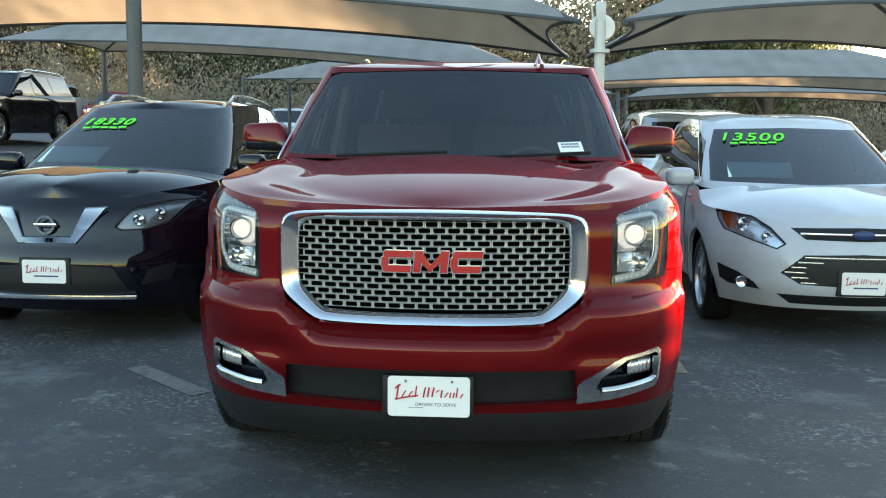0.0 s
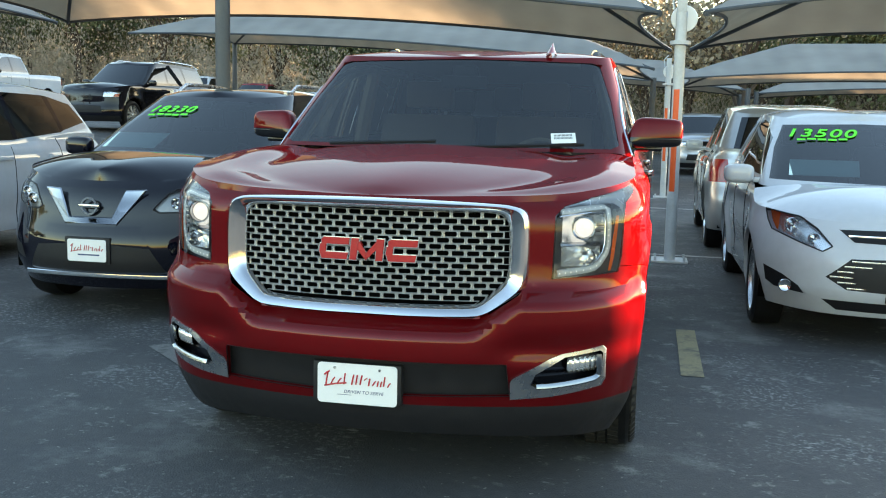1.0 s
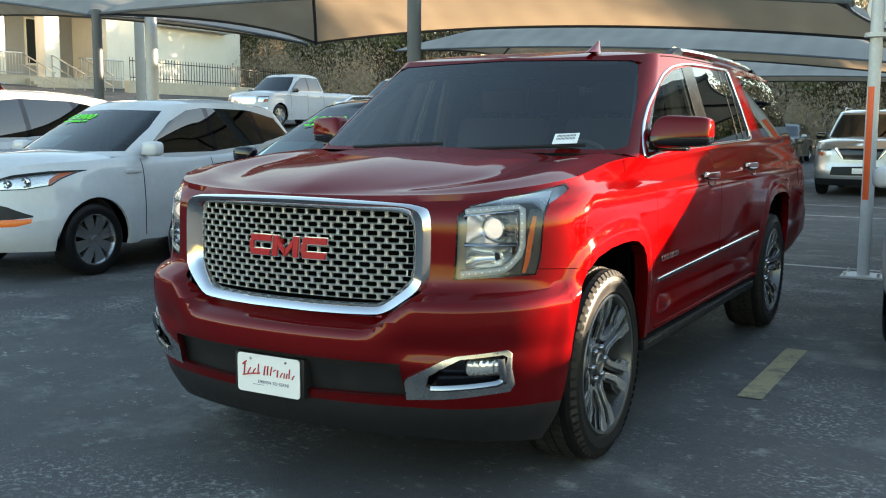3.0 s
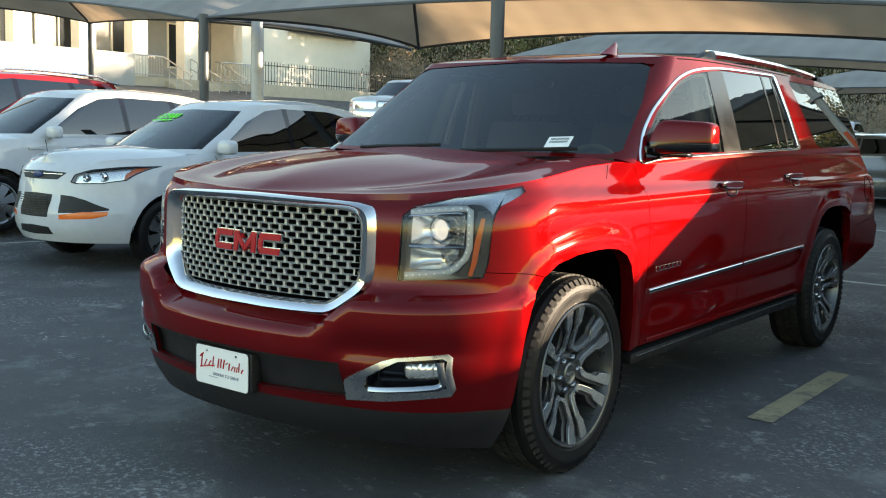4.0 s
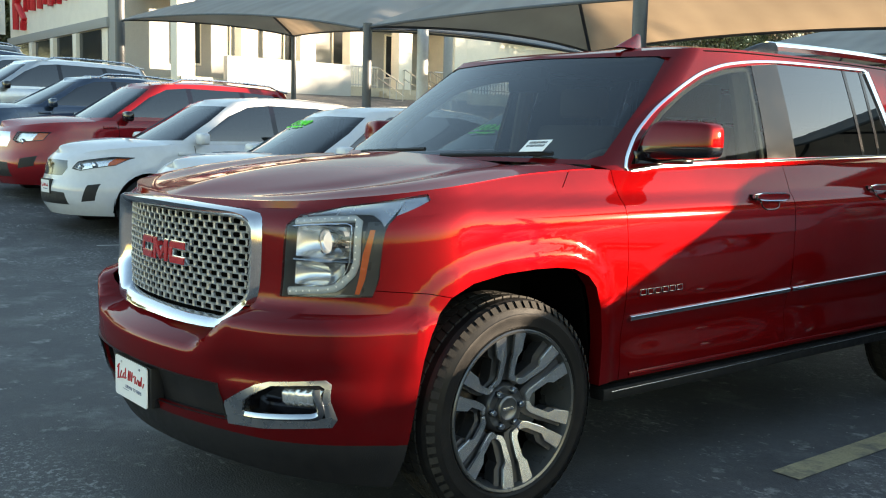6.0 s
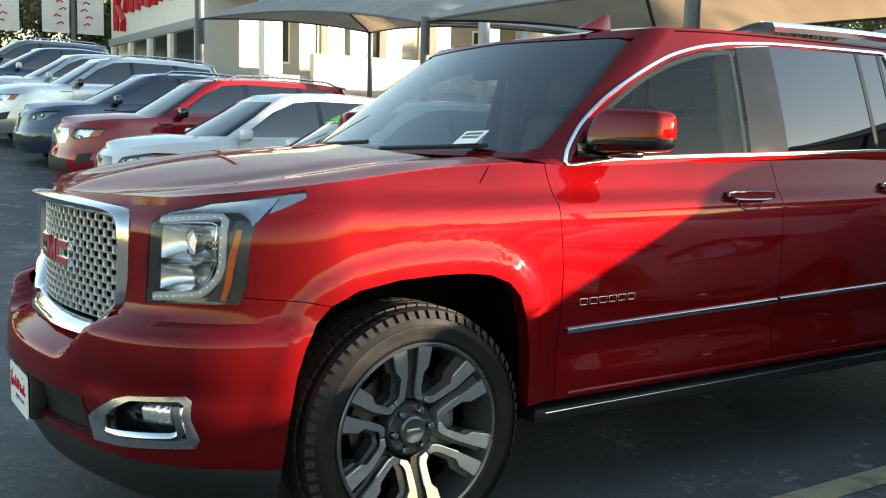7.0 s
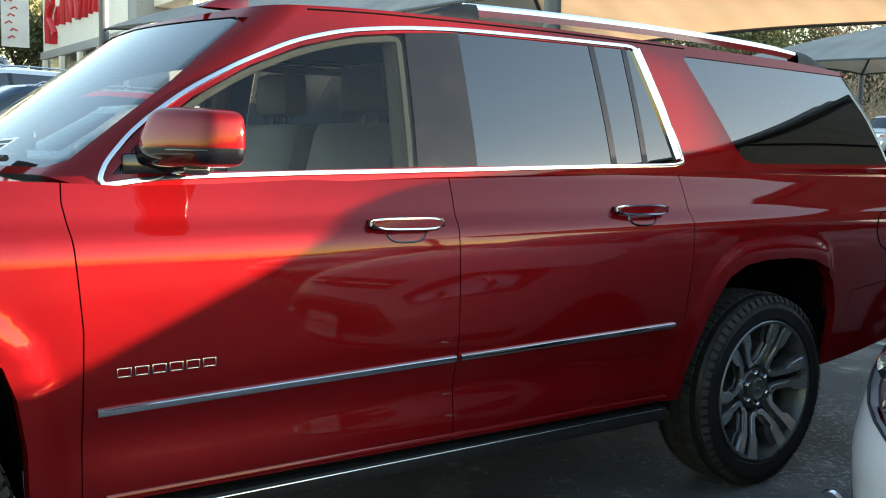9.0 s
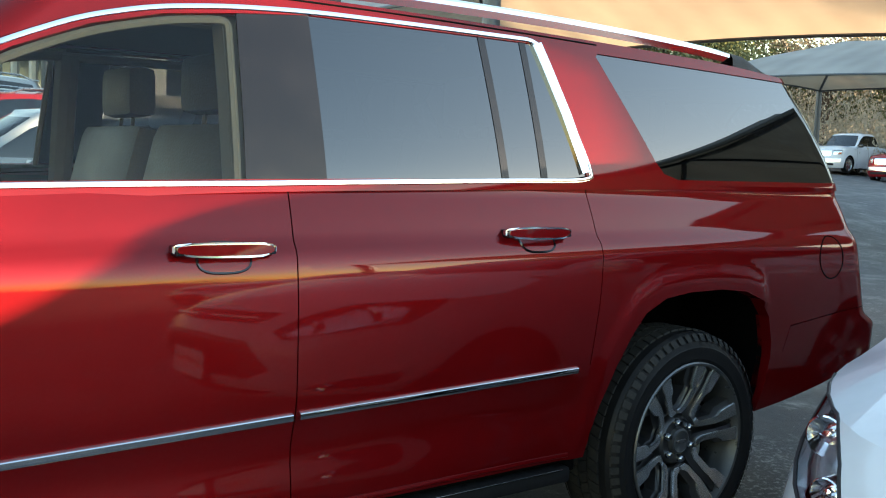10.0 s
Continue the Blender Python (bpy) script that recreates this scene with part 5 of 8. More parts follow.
    DLO = {"front_window": [(1.665, 1.290), (1.765, 1.400), (1.906, 1.505), (2.08, 1.600), (2.259, 1.673), (2.442, 1.720), (2.640, 1.745), (2.612, 1.318)],
           "b_pillar_trim": [(2.640, 1.745), (2.612, 1.318), (2.847, 1.324), (2.856, 1.766)],
           "rear_window": [(2.856, 1.766), (2.847, 1.324), (3.464, 1.338), (3.458, 1.774)],
           "divider": [(3.458, 1.774), (3.464, 1.338), (3.492, 1.339), (3.486, 1.774)],
           "rear_vent_window": [(3.486, 1.774), (3.492, 1.339), (3.628, 1.342), (3.632, 1.776)],
           "c_pillar_trim": [(3.632, 1.776), (3.628, 1.342), (3.656, 1.343), (3.658, 1.776)],
           "corner_window": [(3.658, 1.776), (3.656, 1.343), (3.835, 1.346), (3.712, 1.777)],
           "quarter_window": [(4.190, 1.412), (4.228, 1.370), (4.30, 1.351), (5.42, 1.358), (5.44, 1.372), (5.345, 1.755), (5.325, 1.766), (3.998, 1.774), (3.985, 1.762)]}
    up = lambda f: f.normal.x > 0.35
    pmat = {"front_window": GLASS_FRONT, "b_pillar_trim": PILLAR, "divider": PILLAR, "c_pillar_trim": PILLAR}
    for nm, poly in DLO.items():
        green.normal_update()
        b = take(green, cut(green, poly, (1, 2), up))
        b.normal_update()
        b = offset_copy(b, -0.004 if nm not in pmat or nm == "front_window" else -0.002)
        glassy = pmat.get(nm, GLASS_DARK)
        for q, sg in ((b, 1), (mirrored(b), -1)):
            part(nm, q, glassy, top, {"front_window": "clear front side glass", "quarter_window": "dark privacy glass"}.get(nm, ""))
    green.normal_update()
    rw = take(green, cut(green, [(-0.05, 1.42), (0.78, 1.42), (0.68, 1.70), (-0.05, 1.72)], (0, 2), lambda f: f.normal.y > 0.4))
    part("tailgate_window", both(rw), GLASS_DARK, top)
    flange(green, 0.025, cond=lambda e: all(v.co.x > 0.003 for v in e.verts) and e.link_faces[0].normal.x > 0.35)
    part("cabin_frame", both(green), RED, top)
    wind.normal_update()
    part("windscreen", both(offset_copy(wind, -0.003)), GLASS_WS, top, "windscreen")
    # black edge band of the windscreen and the rain sensor
    wind.free()
    bm = bmesh.new()
    box(bm, (-0.07, 1.99, 1.66), (0.07, 2.06, 1.73), 0.015)
    part("mirror_mount", bm, CABIN, top)
    box_m = box(bmesh.new(), (-0.13, -0.02, -0.035), (0.13, 0.02, 0.035), 0.02, Matrix.Translation((0.0, 1.98, 1.64)))
    part("rear_view_mirror", box_m, CABIN, top, "dark rear-view mirror")
    # bright frame round the side windows
    OUT = chaikin([(1.632, 1.278), (1.655, 1.322), (1.742, 1.412), (1.892, 1.519), (2.062, 1.611), (2.24, 1.687), (2.42, 1.733), (2.62, 1.759), (2.86, 1.775), (3.20, 1.781), (3.55, 1.785), (3.715, 1.787), (3.742, 1.70), (3.79, 1.55), (3.845, 1.385), (3.858, 1.338),
                   (3.50, 1.332), (2.85, 1.314), (2.61, 1.307), (2.2, 1.297), (1.80, 1.283), (1.67, 1.266), (1.640, 1.262)], 2)
    dense = []
    for i, p in enumerate(OUT):
        q = OUT[(i + 1) % len(OUT)]
        k = max(1, int(math.hypot(q[0] - p[0], q[1] - p[1]) / 0.06))
        dense += [(p[0] + (q[0] - p[0]) * j / k, p[1] + (q[1] - p[1]) * j / k) for j in range(k)]
    dense = chaikin(dense, 1)
    pn = [on_side(y, z, True) for y, z in dense]
    frame_w = rounded(0.016, 0.007)
    bm = sweep(bmesh.new(), [p for p, n in pn], [n for p, n in pn], frame_w, close=True)
    bm2 = mirrored(bm)
    part("window_chrome", bm, CHROME, top, "chrome window surround")
    part("window_chrome", bm2, CHROME, top, "chrome window surround")
    # wide bright piece at the rear corner
    bm = bmesh.new()
    seg = [(3.708, 1.776), (3.733, 1.70), (3.78, 1.55), (3.832, 1.365)]
    pn = [on_side(y, z, True) for y, z in seg]
    bm = sweep(bm, [p for p, n in pn], [n for p, n in pn], rounded(0.045, 0.010))
    bm2 = mirrored(bm)
    part("window_chrome", bm, CHROME, top)
    part("window_chrome", bm2, CHROME, top)
    # flank mouldings, name blocks, handles
    for sg in (1, -1):
        def fix(b):
            if sg > 0:
                return b
            q = mirrored(b)
            b.free()
            return q
        for y0, z0, y1, z1, own in ((1.596, 0.690, 2.712, 0.717, "front_door"), (2.732, 0.718, 3.730, 0.740, "rear_door")):
            pn = [on_side(y, z0 + (z1 - z0) * (y - y0) / (y1 - y0)) for y in np.linspace(y0, y1, 14)]
            part("side_moulding", fix(sweep(bmesh.new(), [p for p, n in pn], [n for p, n in pn], rounded(0.022, 0.013))), CHROME, top, "chrome side moulding")
        # model name as six plain open blocks
        for i in range(6):
            p, n = on_side(1.662 + i * 0.0455, 0.789 + i * 0.0008)
            bm = bmesh.new()
            for lo, hi in (((-0.019, -0.0125), (-0.0155, 0.0125)), ((0.0155, -0.0125), (0.019, 0.0125)), ((-0.0155, 0.009), (0.0155, 0.0125)), ((-0.0155, -0.0125), (0.0155, -0.009))):
                box(bm, (-0.003, *lo), (0.003, *hi), 0.0008, Matrix.Translation(p))
            part("name_block", fix(bm), CHROME_DIM, top, "small open satin name block")
        for y0, z0 in ((2.384, 1.150), (3.418, 1.176)):
            w = 0.268
            c, n = on_side(y0 + w / 2, z0)
            bm = bmesh.new()
            o = chaikin([(-w / 2, -0.015), (w / 2, -0.019), (w / 2, 0.019), (-w / 2, 0.021)], 2)
            plate(bm, o, 0.016, lambda a, b, k: Vector((c.x + 0.030 + k - abs(a) ** 2 * 0.9, c.y + a, c.z + b)), 0.005)
            h = part("door_handle", fix(bm), CHROME, top, "chrome-edged pull handle")
            bm = bmesh.new()
            o = chaikin([(-w / 2 + 0.008, -0.010), (w / 2 - 0.010, -0.013), (w / 2 - 0.010, 0.014), (-w / 2 + 0.008, 0.016)], 2)
            plate(bm, o, 0.0195, lambda a, b, k: Vector((c.x + 0.030 + k - abs(a) ** 2 * 0.9, c.y + a, c.z + b)), 0.001)
            part("grip_face", fix(bm), RED, h)
            for e in (-w / 2 + 0.02, w / 2 - 0.02):
                bm = box(bmesh.new(), (c.x - 0.01, c.y + e - 0.015, c.z - 0.012), (c.x + 0.035, c.y + e + 0.015, c.z + 0.012), 0.004)
                part("handle_base", fix(bm), GLOSS_BLACK, h)
            # no recess is cut: a black ring draws the finger cup's shaded edge
            pts = []
            for i in range(28):
                a_ = 2 * math.pi * i / 28
                y_, z_ = c.y + 0.070 * math.copysign(abs(math.cos(a_)) ** 0.7, math.cos(a_)), c.z - 0.020 + 0.036 * math.copysign(abs(math.sin(a_)) ** 0.7, math.sin(a_))
                pts.append(on_side(y_, z_)[0] + Vector((0.001, 0, 0)))
            part("finger_cup", fix(tube(bmesh.new(), pts, 0.0035, 5, close=True)), GLOSS_BLACK, h)
            rws_ = []
            for k in (1.0, 0.8, 0.5, 0.05):
                rws_.append([Vector((on_side(c.y + (p.y - c.y) * k, c.z - 0.02 + (p.z - c.z + 0.02) * k)[0].x + 0.0012, c.y + (p.y - c.y) * k, c.z - 0.02 + (p.z - c.z + 0.02) * k)) for p in pts])
            part("cup_floor", fix(grid(rws_, close=True)), RED, h)
        # running board
        bm = box(bmesh.new(), (0.78, 1.475, 0.368), (1.006, 3.74, 0.420), 0.014)
        rb = part("running_board", fix(bm), BOARD, top, "black running board with a chrome strip")
        bm = sweep(bmesh.new(), [(1.007, y, 0.404 + 0.012 * (y - 1.57) / 2.15) for y in np.linspace(1.52, 3.70, 12)], [(1, 0, 0.3)] * 12, rounded(0.005, 0.003))
        part("chrome_strip", fix(bm), CHROME_DIM, rb, "thin bright strip")
        # sill box in cavity black, so the gap above the board reads as shade
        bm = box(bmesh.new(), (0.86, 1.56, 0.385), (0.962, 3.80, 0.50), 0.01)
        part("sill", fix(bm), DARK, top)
        # raised strip added to catch light like the reflection on the door's lower tuck
        bm = sweep(bmesh.new(), [on_side(y, 0.462)[0] for y in np.linspace(1.62, 3.72, 16)], [(1, 0, 0.25)] * 16, rounded(0.014, 0.006))
        part("sill_strip", fix(bm), RED, top, "folded lower door edge")
        # door mirror: red shell, dark lower half, bright lip
        mc = Vector((1.062, 1.865, 1.388))
        bm = bmesh.new()
        r = bmesh.ops.create_uvsphere(bm, u_segments=28, v_segments=20, radius=1)["verts"]
        for v in r:
            p = Vector([math.copysign(abs(q) ** 0.36, q) for q in v.co])
            slant = 0.035 * (1 - p.z) * max(0.0, -p.x)
            v.co = mc + Vector((p.x * 0.118 - slant, p.y * (0.10 if p.y < 0 else 0.05) * (1 - 0.25 * max(0, p.x)) * (1 - 0.14 * max(0, p.z)) + 0.03 * p.x - 0.5 * slant, p.z * (0.076 - 0.006 * p.x)))
        bm.normal_update()
        lowf = cut(bm, [(-5, mc.z - 0.5), (5, mc.z - 0.5), (5, mc.z - 0.024), (-5, mc.z - 0.024)], (0, 2), lambda f: True)
        low = take(bm, lowf)
        mm = part("door_mirror", fix(bm), RED, top, "crimson door mirror")
        part("lower_shell", fix(low), GLOSS_BLACK, mm, "gloss black lower shell")
        bm = bmesh.new()
        box(bm, (0.90, 1.800, 1.292), (1.08, 1.870, 1.322), 0.012)
        box(bm, (0.895, 1.690, 1.280), (0.930, 1.860, 1.345), 0.014)
        for y in (1.835, 1.865):
            tube(bm, [(1.02, y, 1.292), (1.02, y, 1.325)], 0.010, 8)
        part("mirror_arm", fix(bm), GLOSS_BLACK, mm)
        bm = sweep(bmesh.new(), [mc + Vector((x, -0.098 + 0.03 * x / 0.104 + 0.02 * (x / 0.1) ** 4, -0.032)) for x in np.linspace(-0.108, 0.108, 12)], [(0, -1, 0)] * 12, rounded(0.006, 0.002))
        part("lower_lip", fix(bm), GLOSS_BLACK, mm)
        bm = box(bmesh.new(), mc + Vector((-0.085, 0.045, -0.055)), mc + Vector((0.088, 0.058, 0.058)), 0.01)
        part("mirror_glass", fix(bm), CHROME, mm)
        # tail lamp
        tl = tail.copy() if sg > 0 else mirrored(tail)
        part("tail_lamp", tl, RED_LENS, top, "red tail lamp")
        # fuel flap ring on the driver side
        if sg > 0:
            c, n = on_side(5.12, 1.06)
            pts = []
            for i in range(28):
                a = 2 * math.pi * i / 28
                p, _ = on_side(5.16 + 0.085 * math.cos(a), 1.06 + 0.085 * math.sin(a))
                pts.append(p)
            part("fuel_flap_seam", tube(bmesh.new(), pts, 0.003, 5, close=True), DARK, top)
        # roof rail: bright bar on black feet
        pts = []
        for y in np.linspace(2.98, 4.92, 20):
            t = (y - 2.98) / 1.94
            pts.append(Vector((0.655 + 0.02 * math.sin(math.pi * t), y, g1(y) + 0.060 + 0.008 * math.sin(math.pi * t))))
        bm = sweep(bmesh.new(), pts, [(0.5, 0, 1)] * len(pts), [(-0.022, -0.024), (-0.022, 0.0), (-0.012, 0.010), (0.012, 0.010), (0.022, 0.0), (0.022, -0.024)])
        rail = part("roof_rail", fix(bm), CHROME, top, "bright roof rail")
        for ya, yb in ((2.72, 3.02), (5.19, 4.88)):
            rws_ = []
            for k in np.linspace(0, 1, 9):
                y, hgt = ya + (yb - ya) * k, 0.012 + 0.056 * smooth01(k * 1.15)
                rws_.append([Vector((0.657 + a, y, g1(y) + b)) for a, b in ((-0.034, -0.03), (-0.028, hgt * 0.7), (-0.014, hgt), (0.014, hgt), (0.028, hgt * 0.7), (0.036, -0.03))])
            bm = grid(rws_)
            bmesh.ops.recalc_face_normals(bm, faces=bm.faces)
            part("rail_foot", fix(bm), PLASTIC, rail, "black rail foot")
        bm = bmesh.new()
        part("rain_gutter", fix(sweep(bm, [on_side(y, g1(y) - 0.012, True)[0] for y in np.linspace(2.3, 4.0, 14)], [(0.6, 0, 1)] * 14, rounded(0.006, 0.002))), DARK, top)
    tail.free()
    # wheels
    for cyy in (HUB_F, HUB_R):
        for sg in (-1, 1):
            big_wheel(top, TR, pose(sg * 0.872, cyy, HZ, 0, 0, 0 if sg > 0 else 180), 6 if cyy < 2 else -20)
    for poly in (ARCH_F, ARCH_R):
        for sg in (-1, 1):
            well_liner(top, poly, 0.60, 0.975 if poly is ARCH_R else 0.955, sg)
    # aerial fin
    bm = bmesh.new()
    prof = curve((0, 0.0), (0.3, 0.024), (0.7, 0.055), (0.9, 0.072), (1.0, 0.066))
    rows_ = []
    for i in range(13):
        t = i / 12
        h, w = prof(t), 0.026 * math.sin(math.pi * min(1, t * 0.8 + 0.12)) + 0.004
        rows_.append([Vector((0.455 + w * math.cos(a) * (1 - 0.5 * max(0, math.sin(a))), 2.08 + 0.17 * t, 1.802 + 0.004 + h * max(0, math.sin(a)))) for a in np.linspace(0, math.pi, 9)])
    grid(rows_, bm)
    bmesh.ops.recalc_face_normals(bm, faces=bm.faces)
    part("roof_aerial", bm, RED_SOLID, top, "red shark-fin aerial")
    # wipers and cowl
    bm = bmesh.new()
    rows_ = []
    for i in range(25):
        x = -0.90 + 1.8 * i / 24
        q = (x / 0.94) ** 2
        rows_.append([Vector((x, 1.155 + 0.27 * q, 1.272 - 0.02 * q)), Vector((x, 1.30 + 0.18 * q, 1.276 - 0.015 * q)), Vector((x, 1.44 + 0.14 * q, 1.270))])
    part("cowl_panel", grid(rows_, bm), PLASTIC, top, "black cowl panel")
    for x0, x1 in ((0.12, 0.70), (-0.58, -0.02)):
        pts = [(x0 + (x1 - x0) * k, 1.345 + 0.16 * ((x0 + (x1 - x0) * k) / 0.93) ** 2 + 0.035 * k * 0.6, 1.300 + 0.024 * k) for k in np.linspace(0, 1, 8)]
        part("wiper", tube(bmesh.new(), pts, 0.009, 6), PLASTIC, top, "black wiper arm")
    # sticker inside the windscreen
    wn = Vector((0.0, -0.55, 0.83)).normalized()
    ex = Vector((1, 0.17, 0.0)).normalized()
    ez = wn.cross(ex)
    m = Matrix((ex, ez, wn)).transposed().to_4x4()
    m.translation = Vector((0.60, 1.458, 1.352))
    stk = part("stock_tag", box(bmesh.new(), (-0.06, -0.043, 0), (0.06, 0.043, 0.002), 0.0), PAPER, top, "white stock tag with illegible black bars", at=m)
    bm = bmesh.new()
    for zz in (0.022, -0.002):
        for i in range(14):
            box(bm, (-0.045 + i * 0.0065, zz - 0.007, 0.002), (-0.0415 + i * 0.0065, zz + 0.009, 0.0028))
    part("tag_bars", bm, INK_BLACK, stk)
    # cabin
    part("floor_pan", box(box(bmesh.new(), (-0.58, 0.45, 0.42), (0.58, 5.3, 0.50)), (-0.90, 1.58, 0.43), (0.90, 3.78, 0.49)), DARK, top)
    part("engine_block", box(bmesh.new(), (-0.70, 0.42, 0.36), (0.70, 1.3, 0.95)), DARK, top)
    bm = bmesh.new()
    rows_ = []
    for i in range(21):
        x = -0.86 + 1.72 * i / 20
        hood_ = 0.035 * math.exp(-((x - 0.40) / 0.22) ** 2)
        rows_.append([Vector((x, 1.36 + 0.10 * (x / 0.9) ** 2, 1.262)), Vector((x, 1.62, 1.255)), Vector((x, 1.80, 1.250 + hood_)), Vector((x, 1.90, 1.215 + hood_)), Vector((x, 1.93, 1.05)), Vector((x, 1.88, 0.80)), Vector((x, 1.75, 0.55))])
    part("dashboard", grid(rows_, bm), CABIN, top, "dark dashboard")
    bm = tube(bmesh.new(), [Vector((0.42 + 0.19 * math.cos(a), 2.02 + 0.085 * math.sin(a), 1.165 + 0.165 * math.sin(a))) for a in np.linspace(0, 2 * math.pi, 33)[:-1]], 0.016, 8, close=True)
    box(bm, (0.34, 1.93, 1.09), (0.50, 2.02, 1.21), 0.03)
    tube(bm, [(0.24, 2.02, 1.165), (0.34, 1.99, 1.16)], 0.014, 6)
    tube(bm, [(0.60, 2.02, 1.165), (0.50, 1.99, 1.16)], 0.014, 6)
    part("steering_wheel", bm, WHEEL_TAN, top, "tan and dark steering wheel")
    seats(top, [(2.62, 2), (3.52, 3), (4.40, 3)], LEATHER, 0.50, 0.74)
    for sg in (-1, 1):
        bm = grid([[Vector((sg * 0.885, y, z)) for z in (0.5, 0.8, 1.15, 1.27)] for y in np.linspace(1.6, 3.72, 6)])
        grid([[Vector((sg * 0.885, y, z)) for z in (1.0, 1.15, 1.27)] for y in np.linspace(3.72, 4.9, 4)], bm)
        part("door_card", bm, CABIN, top, "dark door lining")
    bm = grid([[Vector((x, y, g1(y) - 0.035 + 0.015 * (1 - (x / 0.74) ** 2))) for x in np.linspace(-0.74, 0.74, 9)] for y in np.linspace(2.1, 5.15, 10)])
    part("headliner", bm, HEADLINER, top, "beige headliner")
    edge_ = chaikin([(1.70, 1.305), (1.785, 1.392), (1.92, 1.493), (2.09, 1.587), (2.265, 1.658), (2.445, 1.704), (2.60, 1.725), (2.622, 1.715), (2.618, 1.66), (2.597, 1.31)], 2, close=False)
    for sg in (-1, 1):
        pn = [on_side(y, z, True)[0] for y, z in edge_]
        part("window_lining", tube(bmesh.new(), [Vector((sg * (p.x - 0.022), p.y, p.z)) for p in pn], 0.011, 6), HEADLINER, top, "beige window lining")
        bm = tube(bmesh.new(), [(sg * 0.80, 2.66, 1.25), (sg * 0.745, 2.66, 1.55), (sg * 0.70, 2.66, 1.74)], 0.045, 8)
        part("pillar_lining", bm, HEADLINER, top)
        bm = tube(bmesh.new(), [(sg * 0.84, 1.70, 1.28), (sg * 0.775, 1.93, 1.50), (sg * 0.705, 2.18, 1.675), (sg * 0.690, 2.5, 1.725), (sg * 0.690, 3.4, 1.735)], 0.018, 8)
        part("roof_lining_edge", bm, HEADLINER, top)
        bm = grid([[Vector((sg * x, 2.66 + 0.02 * k, z)) for x, z in ((0.80 - 0.03 * k, 1.60), (0.84 - 0.03 * k, 1.30), (0.87 - 0.02 * k, 1.0))] for k in range(3)])
        part("seat_belt", bm, HEADLINER, top)
    part("sun_visor", box(bmesh.new(), (0.22, 2.10, 1.735), (0.62, 2.30, 1.755), 0.008), HEADLINER, top)
    # the nose stands a little higher and further out than the plain outline
    for ob in top.children_recursive:
        if ob.matrix_basis == Matrix() and ob.parent.matrix_basis == Matrix() and ob.data:
            for v in ob.data.vertices:
                w = smooth01((1.3 - v.co.y) / 1.1)
                if w > 0:
                    v.co.y -= 0.022 * w
                    v.co.z += 0.016 * w * smooth01(v.co.z / 0.35)
    return top


